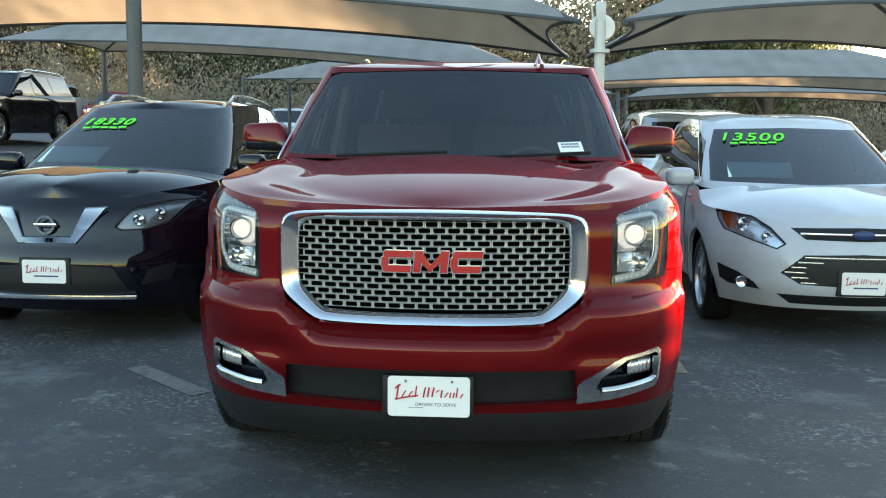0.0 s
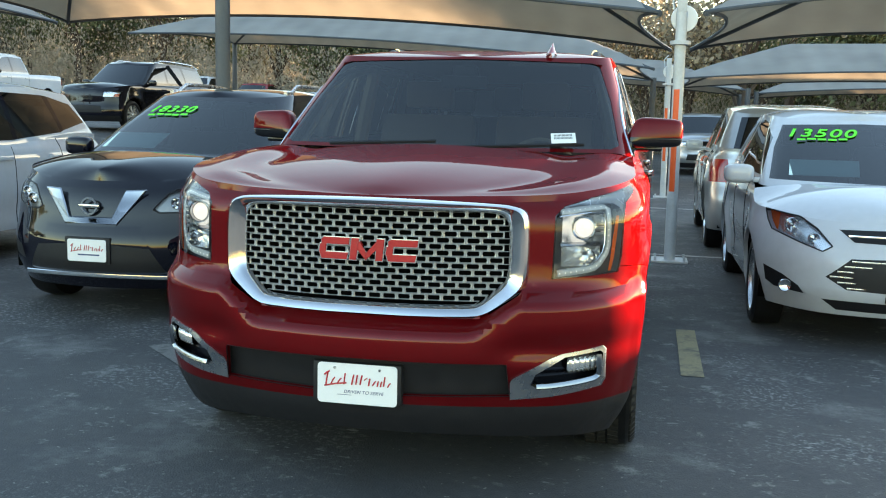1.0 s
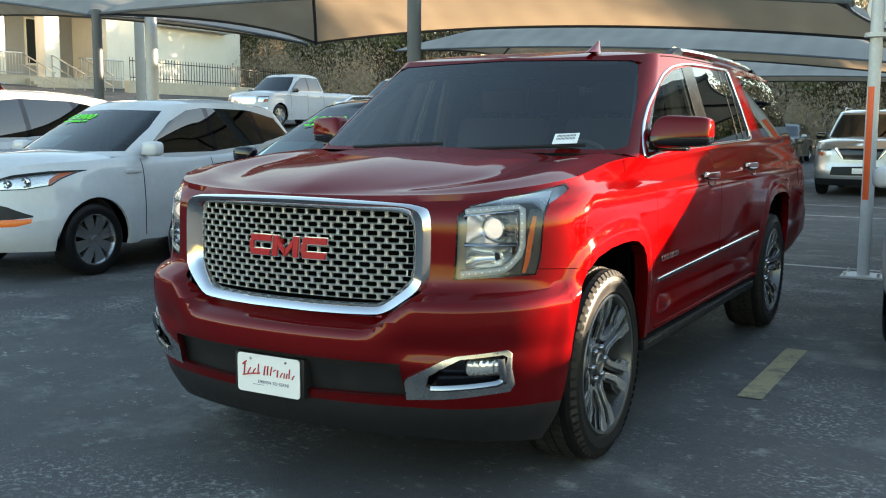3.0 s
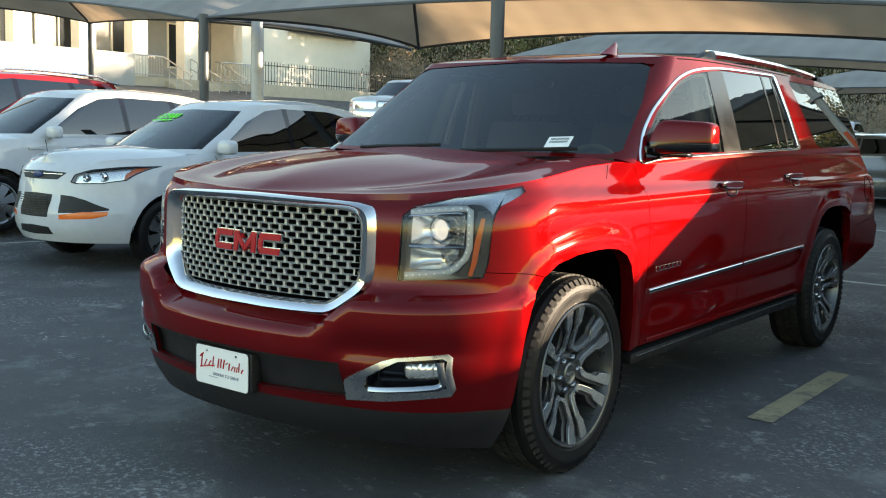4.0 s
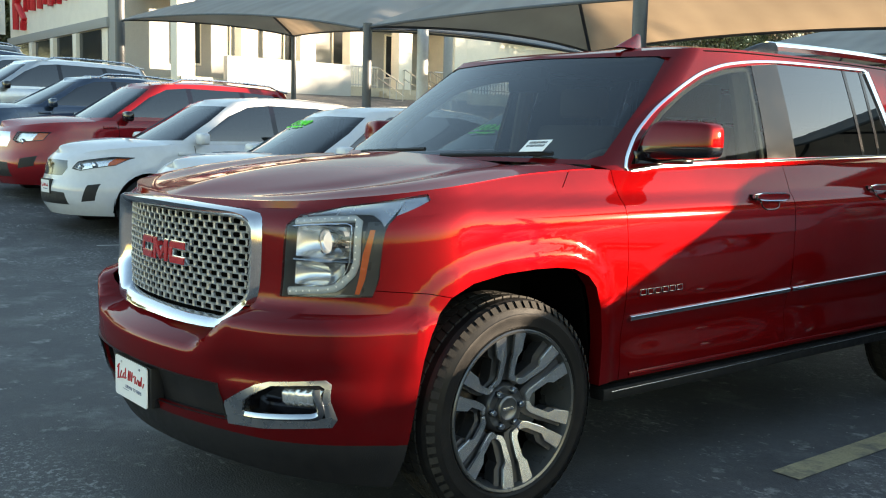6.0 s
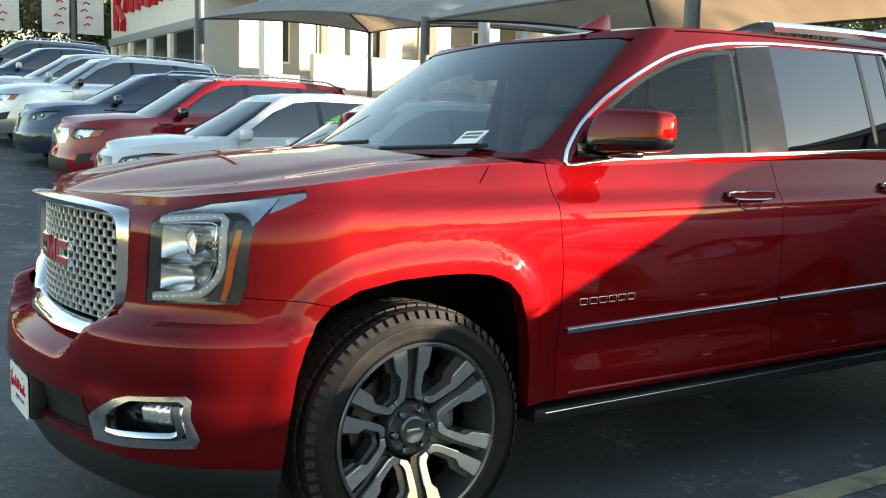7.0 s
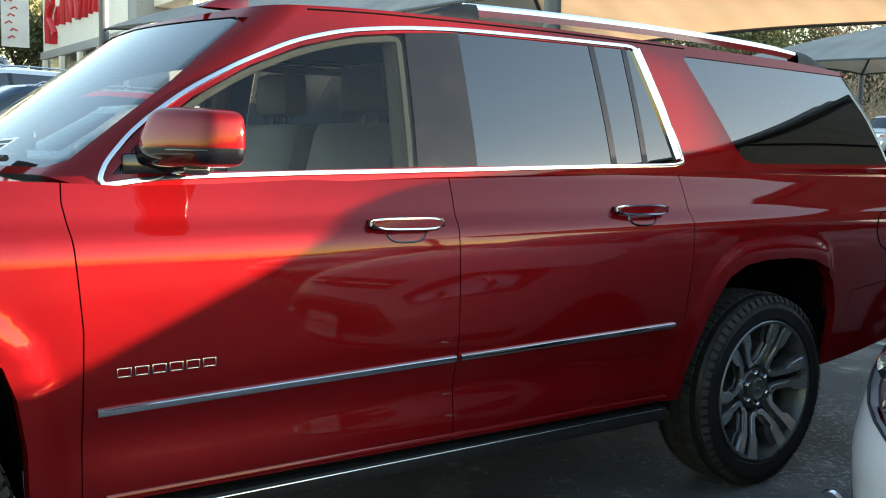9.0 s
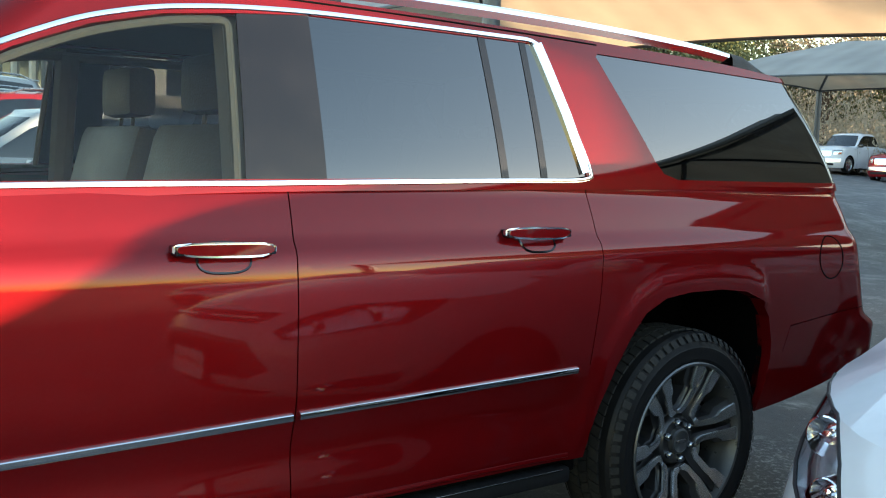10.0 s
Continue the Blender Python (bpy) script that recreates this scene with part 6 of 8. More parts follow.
def big_wheel(parent, r, at, turn):
    """A 22-inch split-spoke alloy wheel; the outer face looks along +x."""
    h, rim = 0.139, 0.292
    prof = [(-h * 0.7, rim * 0.97), (-h * 0.95, rim * 1.03), (-h, r * 0.86), (-h * 0.86, r * 0.965), (-h * 0.72, r * 0.993), (h * 0.72, r * 0.993), (h * 0.86, r * 0.965), (h * 0.96, r * 0.915),
            (h * 0.985, r * 0.875), (h * 1.005, r * 0.865), (h * 1.005, r * 0.84), (h * 0.99, r * 0.82), (h * 0.985, rim * 1.06), (h * 0.93, rim * 1.02), (h * 0.7, rim * 0.97), (-h * 0.7, rim * 0.97)]
    w = part("wheel", revolve(bmesh.new(), prof, 72), RUBBER, parent, "black low-profile tyre", smooth=30, at=at)
    # tread blocks
    bm = bmesh.new()
    nblk = 64
    for lane, (x0, x1) in enumerate(((-0.122, -0.078), (-0.070, -0.026), (-0.018, 0.018), (0.026, 0.070), (0.078, 0.122))):
        for i in range(nblk):
            a0 = 2 * math.pi * (i + 0.08 + 0.25 * (lane % 2)) / nblk
            a1 = 2 * math.pi * (i + 0.92 + 0.25 * (lane % 2)) / nblk
            sk = 0.03 * (1 if lane % 2 else -1)
            q = []
            for rad in (r * 0.985, r + 0.004 - (0.010 if lane in (0, 4) else 0)):
                for x, a in ((x0, a0), (x1, a0 + sk), (x1, a1 + sk), (x0, a1)):
                    rr = rad - (0.006 if lane in (0, 4) and abs(x) > 0.1 else 0)
                    q.append(bm.verts.new((x, rr * math.cos(a), rr * math.sin(a))))
            for f in ((4, 5, 6, 7), (0, 1, 5, 4), (1, 2, 6, 5), (2, 3, 7, 6), (3, 0, 4, 7)):
                bm.faces.new([q[j] for j in f])
    # shoulder ribs
    for i in range(nblk):
        a = 2 * math.pi * i / nblk
        q = []
        for x, rad in ((0.118, r * 0.982), (0.136, r * 0.925)):
            for d in (-0.032, 0.032):
                q.append(bm.verts.new((x + 0.004, rad * math.cos(a + d), rad * math.sin(a + d))))
        bm.faces.new((q[0], q[1], q[3], q[2]))
    bmesh.ops.recalc_face_normals(bm, faces=bm.faces)
    part("tread", bm, TREAD, w, "grooved tread", smooth=20)
    part("rim", revolve(bmesh.new(), [(h * 0.96, rim * 1.02), (h * 0.99, rim * 1.005), (h * 0.97, rim * 0.975), (h * 0.80, rim * 0.955), (h * 0.55, rim * 0.925), (-h * 0.5, rim * 0.9), (-h * 0.5, rim * 0.96), (h * 0.6, rim * 0.965), (h * 0.96, rim * 1.02)], 72), ALLOY_RIM, w, "grey rim lip")
    # barrel and hub disc: near-black sheets painted as the shade behind the spokes
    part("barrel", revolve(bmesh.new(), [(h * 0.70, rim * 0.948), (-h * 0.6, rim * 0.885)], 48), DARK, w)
    part("brake_disc", revolve(bmesh.new(), [(-h * 0.10, 0.185), (0.0, 0.185), (0.0, 0.05), (-h * 0.10, 0.05), (-h * 0.10, 0.185)], 40), BRAKE, w)
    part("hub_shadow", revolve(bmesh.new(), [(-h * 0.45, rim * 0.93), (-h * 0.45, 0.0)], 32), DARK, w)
    part("brake_caliper", box(bmesh.new(), (-0.03, 0.10, -0.10), (0.035, 0.20, 0.10), 0.02), GREY, w)
    # six bright U-shaped spokes: two arms joined near the hub
    for i in range(6):
        rot = Matrix.Rotation(2 * math.pi * i / 6 + radians(turn), 4, "X")
        bm, dk = bmesh.new(), bmesh.new()
        for sg in (-1, 1):
            o = [(0.024, 0.100), (0.0485, 0.0890), (0.0565, 0.1030), (0.042, 0.1125), (0.0375, 0.126), (0.039, 0.190), (0.060, 0.207), (0.075, rim * 0.960), (0.021, rim * 0.99), (0.019, 0.207), (0.015, 0.190), (0.017, 0.120)]
            o = [(sg * a, b) for a, b in o]
            if sg < 0:
                o = o[::-1]
            lift = lambda a, b, k, rot=rot: rot @ Vector((0.082 + 0.048 * smooth01((b - 0.07) / 0.2) + k - 0.012, a, b))
            plate(bm, o, 0.012, lift, 0.0025)
            o2 = [(math.copysign(abs(a) + (0.007 if abs(a) > 0.033 + 0.4 * max(0.0, b - 0.19) else -0.005), a), b) for a, b in o]
            plate(dk, o2, 0.050, lambda a, b, k, rot=rot: rot @ Vector((0.030 + 0.044 * smooth01((b - 0.07) / 0.2) + k - 0.014, a, b)))
        for b in (bm, dk):
            bmesh.ops.recalc_face_normals(b, faces=b.faces)
        s = part("spoke", bm, ALLOY, w, "bright machined U-shaped spoke")
        part("spoke_flank", dk, ALLOY_DARK, s, "dark painted spoke flank")
        part("lug_nut", revolve(bmesh.new(), [(0.07, 0.0145), (0.092, 0.014), (0.099, 0.009), (0.099, 0.0)], 12, "x", rot @ Matrix.Rotation(math.pi / 6, 4, "X") @ Matrix.Translation((0, 0, 0.068))), CHROME_DIM, w, "chrome lug nut")
    part("hub", revolve(bmesh.new(), [(0.02, 0.096), (0.066, 0.092), (0.078, 0.080), (0.076, 0.050), (0.076, 0.0)], 40), ALLOY_DARK, w)
    part("centre_cap", revolve(bmesh.new(), [(0.07, 0.050), (0.092, 0.047), (0.096, 0.040), (0.0935, 0.037), (0.0935, 0.0)], 36), ALLOY_RIM, w, "grey centre cap")
    part("cap_mark", box(bmesh.new(), (0.0925, -0.026, -0.006), (0.0955, 0.026, 0.006), 0.001), SATIN, w)
    return w

# ---- the neighbouring cars ----
SUV = red_suv()

ROGUE = dict(L=4.69, W=1.84, H=1.645, fo=0.93, wb=2.705, tr=0.355, hood=0.985, tumble=0.23, cowl=1.02, cowlz=1.09, belt=1.13, tailz=1.17, ws=2.0, roofend=4.15, tail=4.50, bow=0.34, rx=0.42, ry=0.45, nose=0.10,
             plate=(0.0, -0.004, 0.50), rails=[(2.3, 4.1)], doors=(1.55, 2.55, 3.35),
             front=[("grille", GLOSS_BLACK, [(-0.05, 0.66), (0.18, 0.66), (0.33, 0.915), (-0.05, 0.92)], "gloss black grille"),
                    ("headlamp", LENS, [(0.42, 0.782), (0.46, 0.762), (0.60, 0.765), (0.74, 0.81), (0.85, 0.95), (0.70, 0.945), (0.54, 0.918), (0.50, 0.89)], "swept-back clear headlamp"),
                    ("lower_intake", PLASTIC, [(-0.05, 0.35), (0.52, 0.35), (0.42, 0.52), (-0.05, 0.56)], "black lower intake"),
                    ("fog_pocket", PLASTIC, [(0.58, 0.40), (0.74, 0.43), (0.77, 0.54), (0.62, 0.50)], "black fog lamp pocket")],
             panes=[[(1.54, 1.13), (2.00, 1.42), (2.32, 1.53), (2.62, 1.555), (2.66, 1.13)], [(2.74, 1.14), (2.70, 1.555), (3.35, 1.545), (3.52, 1.18)], [(3.60, 1.20), (3.45, 1.535), (3.80, 1.48), (3.98, 1.25)]],
             price_x=-0.42, sheet_x=-0.50, lamp_mat=HOUSING, bulbs=((0.55, 0.825, 0.040), (0.66, 0.86, 0.040)))
rogue = car("crossover", pose(-2.70, 2.585, 0), BLACK, ROGUE, "glossy black crossover with a chrome V grille, parked nose out", "car", price="18330")
bm = bmesh.new()
for o in ([(-0.385, 0.918), (-0.245, 0.912), (-0.160, 0.726), (-0.195, 0.676)], [(-0.195, 0.676), (-0.160, 0.726), (0.160, 0.726), (0.195, 0.676)], [(0.195, 0.676), (0.160, 0.726), (0.245, 0.912), (0.385, 0.918)]):
    plate(bm, o, 0.022, lambda a, b, k: Vector((a, 0.050 + 0.34 * (a / 0.92) ** 2 + (b - 0.7) * 0.16 - k, b)))
bmesh.ops.recalc_face_normals(bm, faces=bm.faces)
bmesh.ops.remove_doubles(bm, verts=bm.verts, dist=0.0005)
bmesh.ops.bevel(bm, geom=[e for e in bm.edges if len(e.link_faces) == 2 and e.calc_face_angle(0) > 0.8], offset=0.010, segments=3, profile=0.5, affect="EDGES", clamp_overlap=True)
part("grille_chrome", bm, CHROME_DIM, rogue, "chrome V-shaped grille bar", smooth=30)
bm = revolve(bmesh.new(), [(0.045, 0.058), (0.030, 0.062), (0.030, 0.048), (0.045, 0.045), (0.045, 0.058)], 28, "y", Matrix.Translation((0, 0, 0.80)))
box(bm, (-0.075, 0.028, 0.79), (0.075, 0.045, 0.81), 0.003)
part("badge", bm, CHROME, rogue, "plain chrome ring emblem")
vp = [Vector((x, 0.02 + 0.34 * (x / 0.92) ** 2, 0.330 - 0.02 * (x / 0.7) ** 2)) for x in np.linspace(-0.55, 0.55, 18)]
part("bumper_chrome", sweep(bmesh.new(), vp, [(0, -1, 0)] * len(vp), rounded(0.03, 0.012)), CHROME, rogue, "chrome bumper strip")

CMAX = dict(L=4.41, W=1.83, H=1.565, fo=0.95, wb=2.65, tr=0.325, hood=0.845, crown=0.012, hood_power=0.95, cowl=1.02, cowlz=1.005, belt=1.06, tailz=1.12, ws=2.05, roofend=3.95, tail=4.30, bow=0.28, rx=0.42, ry=0.60, nose=0.09, fender=0.11, rise=0.12, cowlstep=0.03,
            plate=(0.0, -0.004, 0.43), doors=(1.62, 2.6, 3.4), price_x=-0.49, sheet_x=-0.47, price_size=0.19, bulbs=((0.705, 0.785, 0.050), (0.59, 0.716, 0.036)), amber=[(0.79, 0.70), (0.93, 0.70), (0.93, 0.95), (0.775, 0.95), (0.765, 0.85)],
            front=[("upper_grille", PLASTIC, [(-0.05, 0.705), (0.36, 0.712), (0.445, 0.785), (-0.05, 0.795)], "dark upper grille slot"),
                   ("lower_grille", PLASTIC, [(-0.05, 0.395), (0.40, 0.41), (0.525, 0.485), (0.38, 0.61), (-0.05, 0.625)], "dark trapezoid grille"),
                   ("headlamp", LENS, [(0.489, 0.679), (0.545, 0.644), (0.677, 0.688), (0.825, 0.746), (0.843, 0.801), (0.852, 0.885), (0.754, 0.880), (0.654, 0.842), (0.569, 0.78)], "large clear headlamp with an amber corner"),
                   ("fog_pocket", PLASTIC, [(0.635, 0.352), (0.800, 0.362), (0.850, 0.395), (0.868, 0.500), (0.762, 0.459), (0.672, 0.402)], "black fog lamp pocket"),
                   ("chin_slot", PLASTIC, [(-0.05, 0.262), (0.44, 0.266), (0.535, 0.334), (-0.05, 0.33)], "dark lower slot")],
            panes=[[(1.50, 1.07), (1.95, 1.34), (2.30, 1.445), (2.60, 1.475), (2.62, 1.08)], [(2.70, 1.09), (2.68, 1.475), (3.30, 1.465), (3.45, 1.13)], [(3.52, 1.15), (3.40, 1.455), (3.70, 1.405), (3.86, 1.20)]])
cmax = car("hatchback", pose(2.69, 3.15, 0), WHITE, CMAX, "white compact hatchback with green price figures on the glass", "car", price="13500")
for z in (0.42, 0.455, 0.49, 0.525, 0.56, 0.595):
    hw = (0.525 - (z - 0.485) * 1.16 if z > 0.485 else 0.40 + (z - 0.41) * 1.66) - 0.02
    pts = [Vector((x, 0.005 + 0.25 * (x / 0.915) ** 2 + 0.008, z)) for x in np.linspace(-hw, hw, 12)]
    part("grille_bar", sweep(bmesh.new(), pts, [(0, -1, 0)] * 12, rounded(0.012, 0.008)), SATIN, cmax)
pts = [Vector((x, 0.058 + 0.25 * (x / 0.915) ** 2, 0.752)) for x in np.linspace(-0.40, 0.40, 14)]
part("grille_bar", sweep(bmesh.new(), pts, [(0, -1, 0)] * 14, rounded(0.016, 0.010)), CHROME, cmax)
bm = bmesh.new()
r = bmesh.ops.create_uvsphere(bm, u_segments=20, v_segments=10, radius=1)["verts"]
for v in r:
    v.co = Vector((v.co.x * 0.075, 0.045 + v.co.y * 0.012, 0.752 + v.co.z * 0.030))
part("badge", bm, INK_BLUE, cmax, "plain blue oval emblem")
for sg in (-1, 1):
    part("fog_lamp", revolve(bmesh.new(), [(0.225, 0.0), (0.222, 0.03), (0.215, 0.038), (0.225, 0.042), (0.230, 0.042)], 20, "y", Matrix.Translation((sg * 0.755, 0.0, 0.398))), CHROME, cmax, "round fog lamp")

ESCAPE = dict(L=4.52, W=1.84, H=1.68, fo=0.92, wb=2.69, tr=0.345, hood=1.035, clear=0.27, cowl=1.10, cowlz=1.125, belt=1.12, tailz=1.22, ws=2.05, roofend=4.05, tail=4.36, bow=0.34, rx=0.42, ry=0.46, nose=0.09, spokes=8,
              doors=(1.55, 2.55, 3.35), rails=[],
              front=[("upper_grille", PLASTIC, [(-0.05, 0.862), (0.29, 0.866), (0.385, 0.934), (-0.05, 0.948)], "dark upper grille slot"),
                     ("headlamp", LENS, [(0.446, 0.848), (0.50, 0.836), (0.70, 0.842), (0.83, 0.875), (0.905, 1.005), (0.80, 1.000), (0.60, 0.966), (0.475, 0.918)], "clear headlamp with an amber corner"),
                     ("lower_grille", PLASTIC, [(-0.05, 0.505), (0.235, 0.507), (0.250, 0.724), (-0.05, 0.735)], "dark mesh grille"),
                     ("amber_reflector", AMBER, [(0.375, 0.492), (0.68, 0.510), (0.765, 0.540), (0.770, 0.578), (0.60, 0.572), (0.372, 0.536)], "amber bumper reflector"),
                     ("fog_pocket", PLASTIC, [(0.367, 0.530), (0.60, 0.565), (0.772, 0.574), (0.770, 0.605), (0.60, 0.685), (0.48, 0.716), (0.350, 0.725)], "dark fog pocket"),
                     ("chin_slot", PLASTIC, [(-0.05, 0.33), (0.28, 0.345), (0.245, 0.415), (-0.05, 0.43)], "dark lower lip")],
              panes=[[(1.58, 1.14), (2.05, 1.44), (2.35, 1.56), (2.60, 1.59), (2.63, 1.15)], [(2.70, 1.16), (2.67, 1.59), (3.30, 1.58), (3.46, 1.22)], [(3.52, 1.24), (3.40, 1.57), (3.78, 1.50), (3.95, 1.32)]],
              mirror_mat=WHITE, price_x=-0.5, bulbs=((0.68, 0.900, 0.044), (0.56, 0.885, 0.034)), amber=[(0.79, 0.80), (0.95, 0.80), (0.95, 1.03), (0.83, 1.03), (0.79, 0.93)])
escape = car("crossover", pose(-5.95, 2.60, 0.0), WHITE, ESCAPE, "white crossover with tinted windows, parked nose out", "car", price="13900")
for z, hw in ((0.888, 0.30), (0.916, 0.34)):
    pts = [Vector((x, 0.085 + 0.34 * (x / 0.92) ** 2, z)) for x in np.linspace(-hw, hw, 12)]
    part("grille_bar", sweep(bmesh.new(), pts, [(0, -1, 0)] * 12, rounded(0.012, 0.008)), CHROME, escape)
for i in range(9):
    z = 0.520 + i * 0.023
    pts = [Vector((x, 0.002 + 0.34 * (x / 0.92) ** 2, z)) for x in np.linspace(-0.235, 0.235, 12)]
    part("mesh_bar", sweep(bmesh.new(), pts, [(0, -1, 0)] * 12, rounded(0.007, 0.006)), PLASTIC, escape)
bm = bmesh.new()
for v in bmesh.ops.create_uvsphere(bm, u_segments=20, v_segments=10, radius=1)["verts"]:
    v.co = Vector((v.co.x * 0.085, 0.075 + v.co.y * 0.014, 0.908 + v.co.z * 0.034))
part("badge", bm, INK_BLUE, escape, "plain blue oval emblem")

KIA = dict(ESCAPE, clear=0.23, bulbs=((0.70, 0.83, 0.046), (0.57, 0.815, 0.034)), amber=[(0.80, 0.70), (0.95, 0.70), (0.95, 0.96), (0.84, 0.96), (0.80, 0.86)], L=4.80, W=1.89, H=1.69, wb=2.78, hood=0.98, cowlz=1.10, belt=1.12, roofend=4.30, tail=4.62,
           front=[("grille", GLOSS_BLACK, [(-0.05, 0.70), (0.34, 0.70), (0.42, 0.79), (0.38, 0.88), (-0.05, 0.89)], "gloss black grille"),
                  ("headlamp", LENS, [(0.50, 0.79), (0.62, 0.77), (0.88, 0.84), (0.93, 0.93), (0.84, 0.935), (0.56, 0.87)], "clear headlamp with an amber corner"),
                  ("lower_intake", PLASTIC, [(-0.05, 0.36), (0.50, 0.36), (0.44, 0.50), (-0.05, 0.52)], "black lower intake"),
                  ("fog_pocket", PLASTIC, [(0.66, 0.40), (0.78, 0.42), (0.82, 0.62), (0.72, 0.60)], "black fog slot")],
           panes=[[(1.58, 1.14), (2.05, 1.44), (2.35, 1.56), (2.65, 1.59), (2.68, 1.15)], [(2.75, 1.16), (2.72, 1.59), (3.40, 1.58), (3.56, 1.20)], [(3.62, 1.22), (3.50, 1.57), (3.95, 1.50), (4.12, 1.28)]],
           plate=(0.0, -0.004, 0.56))
car("crossover", pose(-8.85, 2.40, 0.13), WHITE, KIA, "white mid-size crossover with a dark grille, parked nose out", "car")

EXPL = dict(ESCAPE, clear=0.23, bulbs=((0.70, 0.83, 0.046), (0.57, 0.815, 0.034)), amber=[(0.80, 0.70), (0.95, 0.70), (0.95, 0.96), (0.84, 0.96), (0.80, 0.86)], mirror_mat=GLOSS_BLACK, L=5.04, W=2.0, H=1.76, fo=0.95, wb=2.865, tr=0.375, hood=1.06, cowlz=1.16, belt=1.20, tailz=1.24, cowl=1.15, ws=2.05, roofend=4.62, tail=4.88, bow=0.28, rails=[(2.3, 4.5)], doors=(1.55, 2.6, 3.55), plate=None,
            front=[("grille", CHROME_DIM, [(-0.05, 0.76), (0.46, 0.76), (0.52, 0.86), (0.48, 0.97), (-0.05, 0.98)], "silver barred grille"),
                   ("headlamp", LENS, [(0.58, 0.86), (0.66, 0.82), (0.92, 0.86), (0.95, 0.97), (0.64, 0.97)], "clear headlamp"),
                   ("lower_intake", PLASTIC, [(-0.05, 0.34), (0.60, 0.34), (0.54, 0.54), (-0.05, 0.56)], "black lower intake"),
                   ("fog_pocket", PLASTIC, [(0.72, 0.46), (0.88, 0.50), (0.90, 0.64), (0.74, 0.60)], "black fog pocket")],
            panes=[[(1.62, 1.22), (2.05, 1.50), (2.35, 1.63), (2.66, 1.66), (2.70, 1.23)], [(2.78, 1.24), (2.74, 1.66), (3.55, 1.65), (3.70, 1.26)], [(3.78, 1.27), (3.64, 1.65), (4.35, 1.60), (4.52, 1.30)]])
car("suv", pose(-11.70, 2.50, 0.36), RED_SOLID, EXPL, "dark red mid-size SUV with a silver grille and roof rails", "car")
for x, y, z, mt, lab, sp in ((-14.6, 2.5, 0.66, NAVY, "blue-grey crossover with roof rails, parked in the row", ROGUE), (-17.5, 2.4, 0.97, SILVER, "silver mid-size SUV parked in the row", EXPL),
                             (-20.4, 2.5, 1.28, SILVER, "silver crossover parked in the row", KIA), (-23.3, 2.4, 1.60, NAVY, "dark blue crossover parked in the row", ESCAPE), (-26.2, 2.4, 1.90, GREY, "grey SUV parked in the row", EXPL)):
    car("suv" if sp is EXPL else "crossover", pose(x, y, z), mt, dict(sp, plate=None), lab, "car", detail=0)

# ---- ground ----
def ground_height(x, y):
    """Level at the near bays, rising to the left and the back."""
    r = min(max(0.0, -x - 6), 32.0)
    k = min(1.0, max(0.0, (y - 12) / 8))
    return r * r / (r + 4) * (0.115 + 0.0003 * (min(max(y, -10.0), 32.0) - 4)) + 0.42 * math.exp(-((x + 13) / 4.5) ** 2) * k * k * (3 - 2 * k)


def ground():
    rows = []
    xs = np.concatenate([np.linspace(-900, -70, 8), np.linspace(-60, 50, 111), np.linspace(60, 900, 8)])
    ys = np.concatenate([np.linspace(-900, -30, 8), np.linspace(-25, 70, 96), np.linspace(80, 900, 8)])
    for y in ys:
        rows.append([Vector((x, y, ground_height(x, y))) for x in xs])
    ob = part("ground", grid(rows), ASPHALT)
    return tagged(ob, "dark worn asphalt with pale scuffs and grit", "ground", kind="structure")


ground()


def line(x0, y0, x1, y1, w, mat, label):
    d = Vector((x1 - x0, y1 - y0, 0))
    n = Vector((-d.y, d.x, 0)).normalized() * w / 2
    k = max(2, int(d.length / 0.25))
    rows = []
    for i in range(k + 1):
        p = Vector((x0, y0, 0)) + d * i / k
        j = 0.012 * math.sin(i * 2.1) * (0 < i < k)
        rows.append([Vector((*(p + n * (1 + j)).xy, ground_height(*p.xy) + 0.004)), Vector((*(p - n * (1 - j)).xy, ground_height(*p.xy) + 0.004))])
    return tagged(part("parking_line", grid(rows), mat), label, "road marking", "parking lines", kind="structure")


line(1.32, 2.28, 1.32, 3.62, 0.13, LINE_YELLOW, "worn yellow parking line on asphalt")


